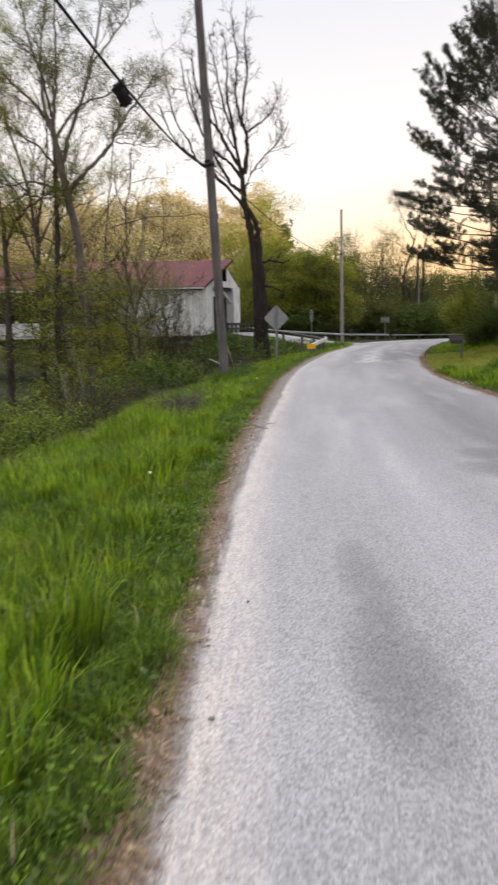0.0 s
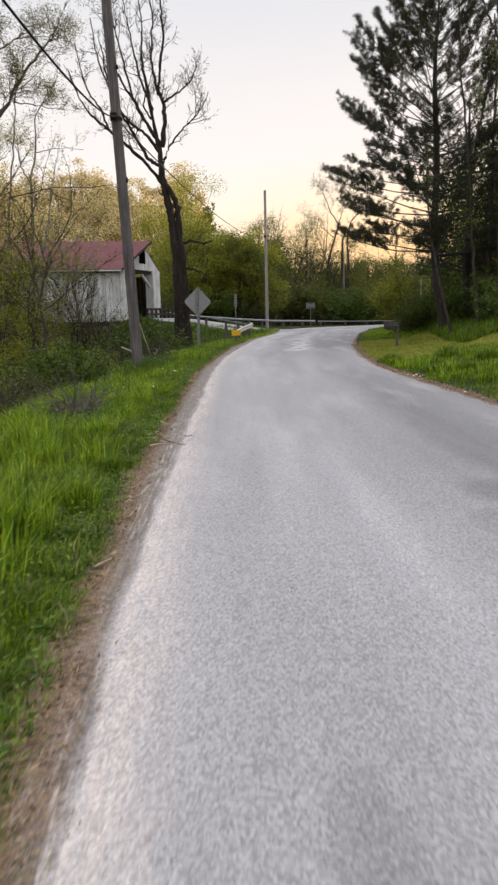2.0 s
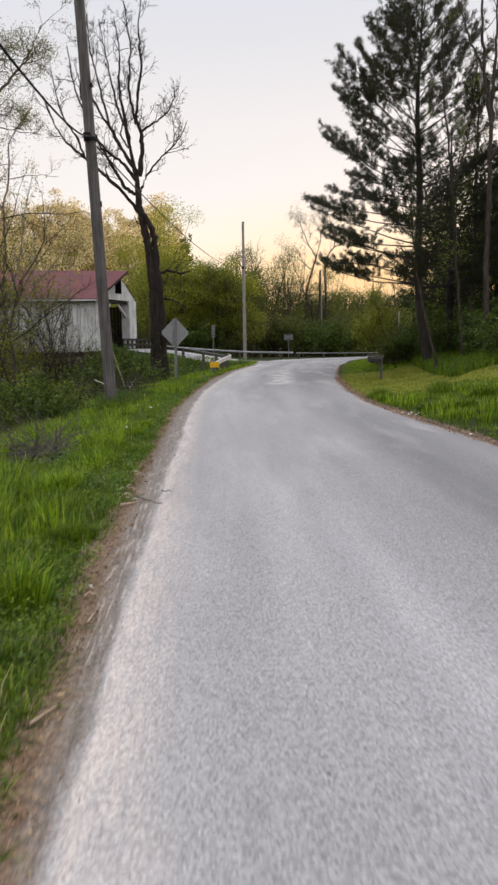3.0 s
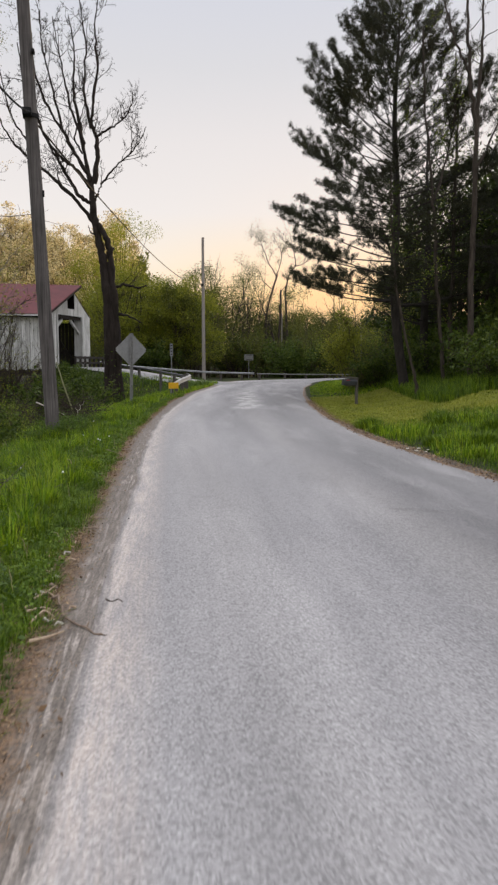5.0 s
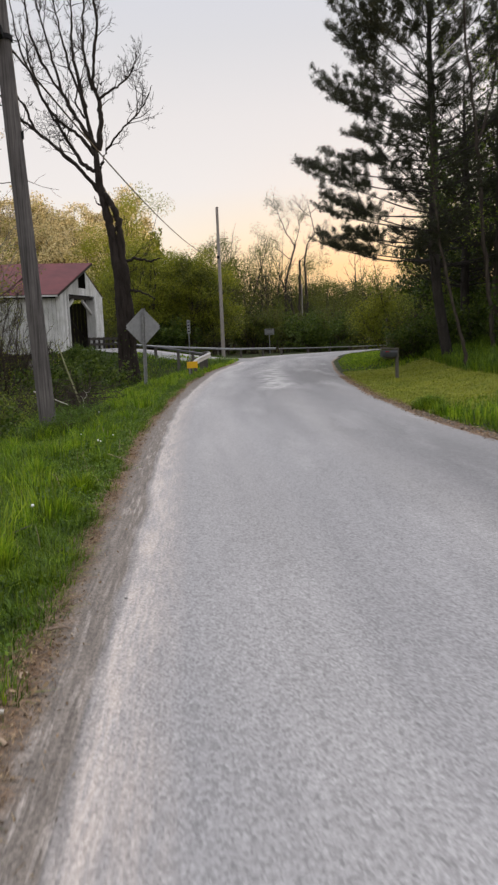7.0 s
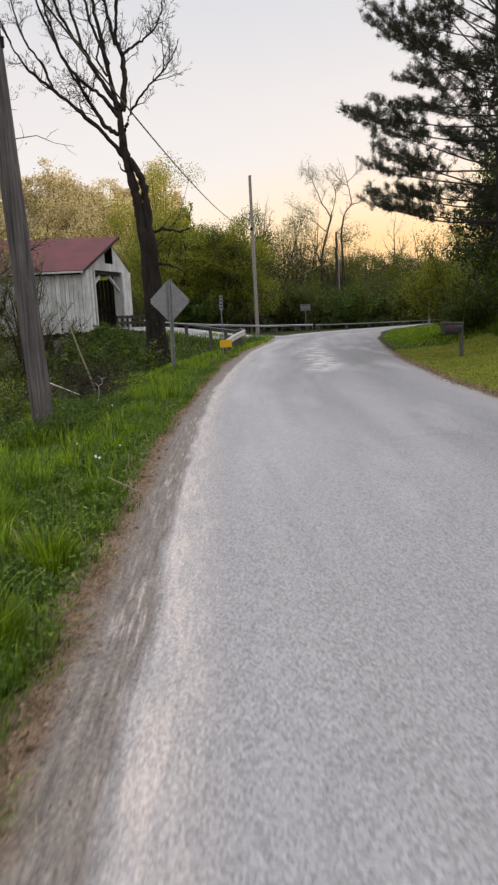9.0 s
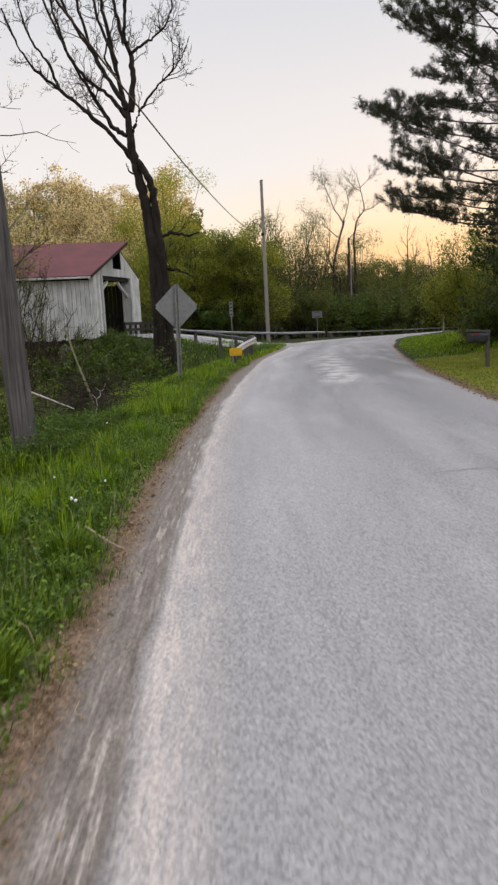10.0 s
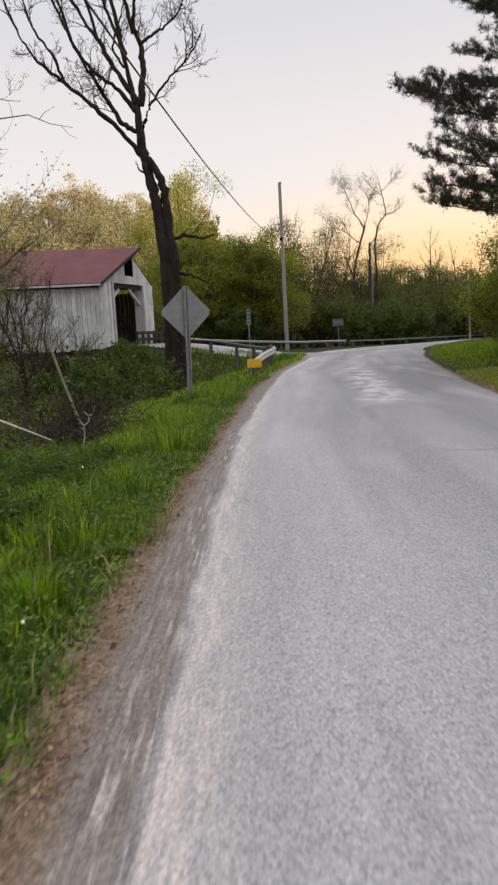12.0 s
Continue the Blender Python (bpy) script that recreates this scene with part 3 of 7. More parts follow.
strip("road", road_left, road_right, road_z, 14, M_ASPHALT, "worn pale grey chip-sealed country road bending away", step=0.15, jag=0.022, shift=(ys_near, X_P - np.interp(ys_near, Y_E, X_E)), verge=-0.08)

d_ = (BR_B - BR_A) / np.hypot(*(BR_B - BR_A))
n_ = np.array([-d_[1], d_[0]])


def side_rise(x, y):
    return np.maximum(bridge_road(x, y)[1], 0.0) + 0.006


ks = np.linspace(-0.10, 1.0, 24)
ln_ = np.hypot(*(BR_B - BR_A))
wide = lambda k: 2.7 + 2.6 * np.clip(0.5 - k, 0, 1) ** 2 * 3
sl = [tuple(BR_A + d_ * ln_ * k - n_ * -wide(k)) for k in ks]
sr = [tuple(BR_A + d_ * ln_ * k - n_ * wide(k)) for k in ks]
strip("side_road", sr, sl, side_rise, 8, M_ASPHALT, "pale side road rising to the covered bridge", crown=0.02)
ys_sh = np.arange(-10, 56, 0.35)
strip("shoulder", [(x - 0.16, y) for x, y in edge_line(ys_sh, Y_L, X_L)], [(x + 0.02, y) for x, y in edge_line(ys_sh, Y_L, X_L)], lambda x, y: road_z(x, y) - 0.022, 4, M_DIRT, "brown dirt shoulder with dead leaves along the road", crown=0.004, step=0.07, jag=0.03)
ys_lawn = np.arange(21.6, 37.3, 0.4)
strip("lawn", [(x + 0.3, y) for x, y in edge_line(ys_lawn, Y_R, X_R)], [(x + 5.5, y) for x, y in edge_line(ys_lawn, Y_R, X_R)], lambda x, y: land(x, y) + 0.012, 20, M_TURF, "mown yellow-green lawn beside the road", crown=0.0, step=0.3, jag=0.08)
strip("shoulder_opposite", [(x - 0.05, y) for x, y in edge_line(ys_sh, Y_R, X_R)], [(x + 0.10 + 0.17 * float(1 - smooth(20, 27, y)) + 0.08 * math.exp(-((y - 33) / 9.0) ** 2), y) for x, y in edge_line(ys_sh, Y_R, X_R)], lambda x, y: road_z(x, y) - 0.004, 3, M_DIRT, "brown dirt edge along the far side of the road", crown=0.004, step=0.07, jag=0.045)


# ------------------------------------------------------------------ covered bridge
def bridge_xy(u, w):
    p = G1 + GDIR * u + BDIR * w
    return float(p[0]), float(p[1])


def slab(bm, corners, thick, nrm):
    """A board: corners in order, given depth along nrm."""
    nrm = Vector(nrm) * thick
    a = [bm.verts.new(c) for c in corners]
    b = [bm.verts.new(Vector(c) + nrm) for c in corners]
    bm.faces.new(a[::-1])
    bm.faces.new(b)
    for i in range(len(a)):
        j = (i + 1) % len(a)
        bm.faces.new((a[i], a[j], b[j], b[i]))


def build_bridge():
    rng = random.Random(4)
    br = empty("covered_bridge", pose(0, 0, 0), "old white boarded covered bridge with a red metal gable roof", "bridge")
    length, eave, ridge, mid = 32.0, 4.95, 7.05, GW / 2
    across = (GDIR[0], GDIR[1], 0)
    out = (-BDIR[0], -BDIR[1], 0)

    def pt(u, w, z):
        return (*bridge_xy(u, w), z)

    for side, u in (("near", 0.0), ("far", GW)):
        nrm = tuple(-c for c in across) if side == "near" else across
        bm = bmesh.new()
        w = 0.0
        while w < length:
            if side == "near" and w > 0:
                part("board", bm, M_WHITE, br)
                bm = bmesh.new()
            b = 0.27 + rng.uniform(-0.02, 0.02)
            lo, hi = DECK - 0.12 + rng.uniform(-0.06, 0.05), eave - 0.42
            if w < 0.25:
                hi = eave - 0.12
            if w > 8.2 and side == "near":
                hi = DECK + 1.15
            if w > 1.6 and side == "far":
                hi = eave - 0.5
            slab(bm, [pt(u, w, lo), pt(u, w + b - 0.028, lo), pt(u, w + b - 0.028, hi), pt(u, w, hi)], 0.028 + rng.uniform(0, 0.012), nrm)
            w += b
        part("board" if side == "near" else "far_wall", bm, M_WHITE if side == "near" else M_DARKWOOD, br)
        bm = bmesh.new()
        for z in (DECK + 0.1, DECK + 1.05, eave - 0.25):
            slab(bm, [pt(u, 0.05, z), pt(u, length, z), pt(u, length, z + 0.18), pt(u, 0.05, z + 0.18)], 0.12, tuple(-c for c in nrm))
        part("girt", bm, M_DARKWOOD, br)
        w = 1.0
        while w < length:
            bm = bmesh.new()
            slab(bm, [pt(u, w, DECK), pt(u, w + 0.22, DECK), pt(u, w + 0.22, eave), pt(u, w, eave)], 0.2, tuple(-c for c in nrm))
            slab(bm, [pt(u, w, DECK + 0.2), pt(u, w + 0.2, DECK + 0.2), pt(u, w + 2.4, eave - 0.2), pt(u, w + 2.2, eave - 0.2)], 0.15, tuple(-c for c in nrm))
            part("truss_post", bm, M_DARKWOOD, br)
            w += 2.5
    # boards of the gable, with the mouth and a small square opening left free
    u = 0.0
    m0, m1, mtop = 0.16 * GW, 0.82 * GW, 4.85
    while u < GW - 0.05:
        b = 0.235
        uc = u + b / 2
        roof = ridge - 0.1 - (ridge - eave) * abs(uc - mid) / mid
        spans = [(DECK - 0.05, roof)]
        if m0 < uc < m1:
            spans = [(mtop, roof)]
        if abs(uc - mid - 0.1) < 0.6:
            spans = [(spans[0][0], 5.35), (6.75, roof)] if roof > 6.8 else [(spans[0][0], 5.35)]
        for lo, hi in spans:
            bm = bmesh.new()
            tilt = (ridge - eave) / mid * b * 0.5 * (1 if uc < mid else -1) if hi == roof else 0.0
            slab(bm, [pt(u, 0, lo), pt(u + b - 0.026, 0, lo), pt(u + b - 0.026, 0, hi + tilt), pt(u, 0, hi - tilt)], 0.03 + rng.uniform(0, 0.012), out)
            part("board", bm, M_WHITE, br)
        u += b
    for a in (m0, m1 - 0.16):
        bm = bmesh.new()
        slab(bm, [pt(a, 0.02, DECK), pt(a + 0.16, 0.02, DECK), pt(a + 0.16, 0.02, mtop + 0.1), pt(a, 0.02, mtop + 0.1)], 0.09, out)
        part("portal_post", bm, M_WHITE, br)
        bm = bmesh.new()
        slab(bm, [pt(a + 0.1, 0.05, DECK), pt(a + 0.1, 0.62, DECK), pt(a + 0.1, 0.62, mtop), pt(a + 0.1, 0.05, mtop)], 0.04, across)
        part("portal_cheek", bm, M_WHITE if a > m0 else M_DARKWOOD, br, "boarded inner cheek of the mouth")
    for w in (0.35, 2.9, 5.4):
        for a, s in ((m0 + 0.1, 1), (m1 - 0.1, -1)):
            bm = bmesh.new()
            slab(bm, [pt(a, w, 3.55), pt(a, w, 3.75), pt(a + s * 1.35, w, 4.62), pt(a + s * 1.35, w, 4.42)], 0.14, out)
            part("knee_brace", bm, M_WHITE, br, "pale diagonal brace")
        bm = bmesh.new()
        slab(bm, [pt(0.1, w, 4.6), pt(GW - 0.1, w, 4.6), pt(GW - 0.1, w, 4.82), pt(0.1, w, 4.82)], 0.2, out)
        part("tie_beam", bm, M_DARKWOOD, br)
    # roof: two slopes, whose ridge runs out over the mouth as a hood
    for s, ue in ((-1, -0.42), (1, GW + 0.12)):
        zl = eave - (0.42 if s < 0 else 0.12) * (ridge - eave) / mid + 0.05
        a, b = Vector(pt(ue, -0.1 if s < 0 else -0.02, zl)), Vector(pt(ue, length, zl))
        c, d = Vector(pt(mid, length, ridge)), Vector(pt(mid, -0.85, ridge))
        nrm = (b - a).cross(d - a).normalized()
        nrm = nrm if nrm.z > 0 else -nrm
        face = [a, b, c, d]
        if s > 0:
            face.append(Vector(pt(mid + mid * 0.2, 0.0, ridge - (ridge - eave) * 0.2)))
        bm = bmesh.new()
        slab(bm, face, 0.05, nrm)
        slope = part("roof_slope", bm, M_ROOF, br, "dull red metal roof")
        bm = bmesh.new()
        sh = nrm * -0.05
        slab(bm, [q + sh for q in face], 0.03, nrm)
        part("soffit", bm, M_DARKWOOD, slope, "dark boards under the roof")
        bm = bmesh.new()
        dn = Vector((0, 0, -0.12))
        slab(bm, [a, d, d + dn, a + dn] if s < 0 else [face[4], d, d + dn, face[4] + dn], 0.04, out)
        part("barge_board", bm, M_DARKWOOD, slope, "dark edge board under the roof")
        bm = bmesh.new()
        slab(bm, [a + Vector((0, 0, 0.0)), b, b + dn, a + dn], 0.04, tuple(s * c_ for c_ in across))
        part("fascia", bm, M_WHITE, slope, "white board under the eave")
    bm = bmesh.new()
    slab(bm, [pt(0.05, 0, DECK - 0.12), pt(GW - 0.05, 0, DECK - 0.12), pt(GW - 0.05, length, DECK - 0.12), pt(0.05, length, DECK - 0.12)], 0.12, (0, 0, 1))
    part("deck", bm, M_DARKWOOD, br, "dark plank deck")
    for u in (0.25, GW - 0.55):
        bm = bmesh.new()
        slab(bm, [pt(u, 0, DECK - 0.55), pt(u + 0.3, 0, DECK - 0.55), pt(u + 0.3, length, DECK - 0.55), pt(u, length, DECK - 0.55)], 0.42, (0, 0, 1))
        part("stringer", bm, M_DARKWOOD, br)
    for w0, w1 in ((-0.1, 2.2), (length - 2.2, length + 0.3)):
        bm = bmesh.new()
        slab(bm, [pt(-0.2, w0, -4.2), pt(GW + 0.2, w0, -4.2), pt(GW + 0.2, w1, -4.2), pt(-0.2, w1, -4.2)], 4.2 + DECK - 0.56, (0, 0, 1))
        part("abutment", bm, M_STONE, br, "old cut stone abutment")
    # low timber rail before the mouth
    for u0, u1 in ((0.42 * GW, GW + 1.3),):
        for z in (DECK + 0.25, DECK + 0.65):
            bm = bmesh.new()
            slab(bm, [pt(u0, -0.5, z), pt(u1, -0.5, z), pt(u1, -0.5, z + 0.18), pt(u0, -0.5, z + 0.18)], 0.08, out)
            part("wing_rail", bm, M_DARKWOOD, br)
        for u in np.linspace(u0, u1 - 0.15, 7):
            bm = bmesh.new()
            slab(bm, [pt(u, -0.45, DECK - 0.6), pt(u + 0.15, -0.45, DECK - 0.6), pt(u + 0.15, -0.45, DECK + 0.85), pt(u, -0.45, DECK + 0.85)], 0.12, out)
            part("wing_post", bm, M_DARKWOOD, br)


build_bridge()


# ------------------------------------------------------------------ poles, lines, signs, rails
def build_near_pole():
    x, y = -0.5, 22.6
    z = ground_z(x, y)
    p = empty("utility_pole", pose(x, y, z), "grey weathered wooden utility pole leaning over the grass verge", "pole")
    t = Tubes()
    hs = np.linspace(-0.4, 11.5, 18)
    lean = lambda h: (-0.0425 * h, 0.01 * h, h)
    t.add([lean(h) for h in hs], np.interp(hs, (-0.4, 0.0, 11.5), (0.136, 0.130, 0.102)), 20)
    v, f = t.arrays()
    raw_ob("shaft", v, f, M_POLE, p, smooth=True)
    a = lean(5.9)
    bm = bmesh.new()
    r = bmesh.ops.create_cone(bm, cap_ends=True, segments=16, radius1=0.142, radius2=0.14, depth=0.07, matrix=pose(a[0], a[1], 5.9))
    band = part("clamp_band", bm, M_BLACK, p, "dark steel band")
    part("bracket", box_bm((0.16, 0.2, 0.13), (a[0] - 0.05, a[1] - 0.18, 5.92), 0.02), M_BLACK, band, "dark cable clamp")
    b = lean(4.55)
    part("wire_clip", box_bm((0.04, 0.06, 0.12), (b[0] + 0.115, b[1] - 0.02, 4.55), 0.008, (0, 0, 30)), M_BLACK, p, "small dark clip")
    part("guy_hook", box_bm((0.05, 0.16, 0.06), (lean(7)[0] + 0.12, lean(7)[1] - 0.06, 7.0), 0.01), M_BLACK, p)
    return Vector((x + a[0], y + a[1] - 0.2, z + 5.92))


POLE_TIE = build_near_pole()


def cable(name, pts, r, label, steps=40):
    pts = np.array(pts, float)
    s = np.linspace(0, 1, len(pts))
    t = np.linspace(0, 1, steps)
    k = np.polyfit(s, pts, min(3, len(pts) - 1))
    line = np.stack([np.polyval(k[:, i], t) for i in range(3)], 1)
    tb = Tubes()
    tb.add(line, np.full(steps, r), 8)
    v, f = tb.arrays()
    ob = raw_ob(name, v, f, M_BLACK, smooth=True)
    return tagged(ob, label, "cable")


cable("telephone_cable", [tuple(POLE_TIE), (-1.02, 17.5, 4.92), (-1.30, 11.8, 4.47), (-1.36, 8.0, 4.15)], 0.016, "thick black telephone cable hung from the leaning pole")


def build_splice():
    """The splice case and coil that hangs on the cable."""
    ob = empty("splice_case", pose(-1.33, 11.8, 4.36, 12, -30, 8), "black splice case strapped under the telephone cable", "cable box")
    bm = bmesh.new()
    bmesh.ops.create_cone(bm, cap_ends=True, segments=14, radius1=0.085, radius2=0.075, depth=0.30)
    bmesh.ops.bevel(bm, geom=[ed for ed in bm.edges if ed.is_boundary or len(ed.link_faces) == 2 and ed.calc_face_angle(0) > 1.0], offset=0.025, segments=2, affect="EDGES")
    case = part("case", bm, M_BLACK, ob, smooth=True)
    for z in (-0.1, 0.1):
        bm = bmesh.new()
        bmesh.ops.create_cone(bm, cap_ends=True, segments=14, radius1=0.094, radius2=0.094, depth=0.035, matrix=pose(0, 0, z))
        part("strap", bm, M_BLACK, case)
    bm = bmesh.new()
    bmesh.ops.create_cone(bm, cap_ends=True, segments=12, radius1=0.05, radius2=0.045, depth=0.2, matrix=pose(0.06, 0.0, 0.06, 0, 6, 0))
    part("loop_of_slack", bm, M_BLACK, ob, smooth=True)


build_splice()


def build_far_pole():
    x, y = 8.5, 71.0
    z = ground_z(x, y)
    p = empty("utility_pole", pose(x, y, z), "tall pale bare wooden utility pole behind the guard rail", "pole")
    t = Tubes()
    hs = np.linspace(-0.5, 11.6 - z, 10)
    t.add([(-0.002 * h, 0, h) for h in hs], np.linspace(0.155, 0.105, 10), 12)
    v, f = t.arrays()
    raw_ob("shaft", v, f, M_FARPOLE, p, smooth=True)
    part("cap", box_bm((0.2, 0.2, 0.07), (0, 0, 11.6 - z), 0.02), M_POST, p)
    part("cable_clamp", box_bm((0.18, 0.35, 0.2), (-0.1, -0.1, 7.8 - z), 0.03), M_BLACK, p)
    return x, y


build_far_pole()
SPAN = [POLE_TIE + Vector((0, 0.32, 0)), Vector((8.35, 70.9, 7.8))]
cable("overhead_cable", [tuple(SPAN[0].lerp(SPAN[1], k) - Vector((0, 0, 0.8 * 4 * k * (1 - k)))) for k in (0, 0.25, 0.5, 0.75, 1)], 0.016, "dark overhead cable sagging from the leaning pole to the far pole", 60)


def build_diamond_sign():
    x, y = 1.25, 32.4
    s = empty("warning_sign", pose(x, y, ground_z(x, y), 0, 1.2, 18), "bare grey back of a diamond road sign on a steel post", "road sign")
    plate = bmesh.new()
    box(plate, (0.765, 0.006, 0.765), pose(0, 0.035, 1.86, 0, 45, 0))
    ed = [ed for ed in plate.edges if abs((ed.verts[0].co - ed.verts[1].co).normalized().y) > 0.9]
    bmesh.ops.bevel(plate, geom=ed, offset=0.045, segments=4, affect="EDGES")
    plate = part("plate", plate, M_SIGN, s, "bare aluminium diamond plate")
    bm = bmesh.new()
    for dx, dy, sx, sy in ((0, 0.018, 0.05, 0.008), (-0.028, 0, 0.008, 0.04), (0.028, 0, 0.008, 0.04), (-0.04, -0.018, 0.024, 0.006), (0.04, -0.018, 0.024, 0.006)):
        box(bm, (sx, sy, 2.75), pose(dx, dy, 1.0))
    part("post", bm, M_GALV, s, "galvanised channel post")
    for z in (1.5, 2.2):
        bm = bmesh.new()
        bmesh.ops.create_cone(bm, cap_ends=True, segments=8, radius1=0.014, radius2=0.014, depth=0.03, matrix=pose(0, 0.005, z, 90, 0, 0))
        part("bolt", bm, M_GALV, plate)


build_diamond_sign()


def rail_profile():
    """Half-open W section: across the rail, up it."""
    return [(0.0, -0.155), (0.03, -0.145), (0.08, -0.09), (0.08, -0.06), (0.02, -0.015), (0.02, 0.015), (0.08, 0.06), (0.08, 0.09), (0.03, 0.145), (0.0, 0.155)]


def build_rail(name, line, label, face=1, spacing=1.9, first=0.6, mat=None, tall=1.0):
    line = np.array(line, float)
    s = np.concatenate([[0], np.cumsum(np.hypot(*np.diff(line[:, :2], axis=0).T))])
    t = np.arange(0, s[-1], 0.45)
    px, py = np.interp(t, s, line[:, 0]), np.interp(t, s, line[:, 1])
    k = np.ones(5) / 5
    for _ in range(2):
        px[2:-2], py[2:-2] = np.convolve(px, k, "valid"), np.convolve(py, k, "valid")
    pz = np.interp(t, s, line[:, 2])
    dx, dy = np.gradient(px), np.gradient(py)
    n = np.stack([-dy, dx], 1)
    n /= np.linalg.norm(n, axis=1)[:, None]
    n *= face
    base = empty(name, pose(float(px[0]), float(py[0]), 0), label, "guard rail")
    org = np.array([px[0], py[0], 0])
    prof = [(a, b * tall) for a, b in rail_profile()]
    prof = prof + [(a - 0.012, b) for a, b in prof[::-1]]
    m = len(prof)
    v = np.array([[(px[i] + n[i, 0] * a, py[i] + n[i, 1] * a, pz[i] + b) for a, b in prof] for i in range(len(t))]) - org
    i = np.arange(len(t) - 1)[:, None] * m
    j = np.arange(m)[None, :]
    j2 = (j + 1) % m
    f = np.stack([i + j, i + j2, i + m + j2, i + m + j], -1).reshape(-1, 4)
    raw_ob("beam", v.reshape(-1, 3), f, mat or M_RAIL, base, "corrugated galvanised steel beam")
    q = first
    while q < s[-1]:
        x, y, z = (float(np.interp(q, t, a)) for a in (px, py, pz))
        nx, ny = float(np.interp(q, t, n[:, 0])), float(np.interp(q, t, n[:, 1]))
        cx, cy = x - nx * 0.13, y - ny * 0.13
        g = ground_z(cx, cy)
        bm = box_bm((0.15, 0.15, z + 0.17 * tall - g + 0.5), (cx - org[0], cy - org[1], (z + 0.17 * tall + g - 0.5) / 2), 0.012, (0, 0, math.degrees(math.atan2(ny, nx))))
        part("post", bm, M_POST, base, "weathered square wooden post")
        q += spacing
    return base


build_rail("guard_rail", [(3.2, 39.4, 0.40), (3.7, 42.0, 0.52), (4.35, 44.6, 0.62), (4.72, 46.4, 0.66), (4.75, 47.4, 0.68), (4.65, 48.4, 0.72)], "bright galvanised guard rail end curving round the road corner", face=-1, tall=0.75)
ym = empty("end_marker", pose(3.2, 39.2, 0.42, 0, 0, 8), "small yellow reflector panel on the guard rail's end", "marker")
part("panel", box_bm((0.42, 0.02, 0.25), (0, 0, 0), 0.008), M_YELLOW, ym, "yellow panel")
part("stake", box_bm((0.05, 0.03, 0.9), (-0.1, 0.03, -0.2), 0.006), M_GALV, ym)
build_rail("guard_rail", [(4.62, 48.9, 0.66), (4.5, 51.5, 0.70), (4.1, 54.5, 0.78), (3.5, 57.5, 0.92), (2.4, 59.9, 1.12), (0.4, 61.3, 1.32)], "dull guard rail on dark posts along the bridge approach", face=1, mat=M_DULLRAIL, tall=0.36, spacing=3.4)
build_rail("guard_rail", [(-0.2, 70.6, 1.5), (2.5, 70.0, 1.12), (5.5, 69.4, 0.86), (9.0, 69.2, 0.62), (12.7, 70.2, 0.52)], "weathered guard rail along the side road's far edge", face=-1, mat=M_FARRAIL, tall=0.5)
build_rail("guard_rail", [(12.9, 70.6, 0.50), (16.5, 73.8, 0.40), (22, 79.6, 0.30), (30, 88, 0.16), (44, 100.5, 0.1), (60, 114, 0.1)], "long guard rail along the outside of the bend", face=-1, mat=M_FARRAIL, tall=0.28, spacing=3.8)


def build_mailbox():
    x, y = 8.82, 32.6
    g = ground_z(x, y) + 0.05
    mb = empty("mailbox", pose(x, y, g, 0, 0, 6), "dark old mailbox on a square grey post beside the lawn", "mailbox")
    part("post", box_bm((0.085, 0.085, 1.2), (0, 0, 0.28), 0.012), M_POST, mb, "grey wooden post")
    part("arm", box_bm((0.6, 0.09, 0.05), (-0.24, 0, 0.865), 0.008, (0, 4, 0)), M_POST, mb)
    bm = bmesh.new()
    bmesh.ops.create_cone(bm, cap_ends=True, segments=20, radius1=0.105, radius2=0.105, depth=0.46, matrix=pose(-0.26, 0, 0.72, 0, 90, 0))
    for ve in bm.verts:
        if ve.co.z < 0.72:
            ve.co.z = 0.72 - 0.1
            ve.co.y = 0.105 * (1 if ve.co.y > 0 else -1)
    mbox = part("box", bm, M_BOX, mb, "dark metal box")
    part("door", box_bm((0.015, 0.19, 0.2), (-0.497, 0, 0.72), 0.006), M_BOX, mbox)
    part("flag", box_bm((0.12, 0.008, 0.03), (-0.36, -0.112, 0.78), 0.003), M_RED, mbox, "small dull red flag")
    part("brace", box_bm((0.42, 0.05, 0.04), (-0.2, 0, 0.595), 0.006), M_POST, mb)


build_mailbox()


def post_sign(name, x, y, w, h, top, mat, label, octagon=False, bars=0, face=0):
    g = ground_z(x, y)
    s = empty(name, pose(x, y, g, 0, 0, face), label, "road sign")
    bm = bmesh.new()
    if octagon:
        bmesh.ops.create_cone(bm, cap_ends=True, segments=8, radius1=w / 2, radius2=w / 2, depth=0.01, matrix=pose(0, 0, top - h / 2, 90, 22.5, 0))
    else:
        box(bm, (w, 0.01, h), pose(0, 0, top - h / 2), 0.003)
    plate = part("plate", bm, mat, s)
    part("post", box_bm((0.06, 0.05, top + 0.4), (0, 0.035, (top - 0.4) / 2), 0.006), M_GALV, s)
    for i in range(bars):
        part("lettering_bar", box_bm((w * 0.6, 0.004, h * 0.07), (0, -0.008, top - h * (0.15 + 0.7 * i / max(1, bars - 1)))), M_BLACK, plate)


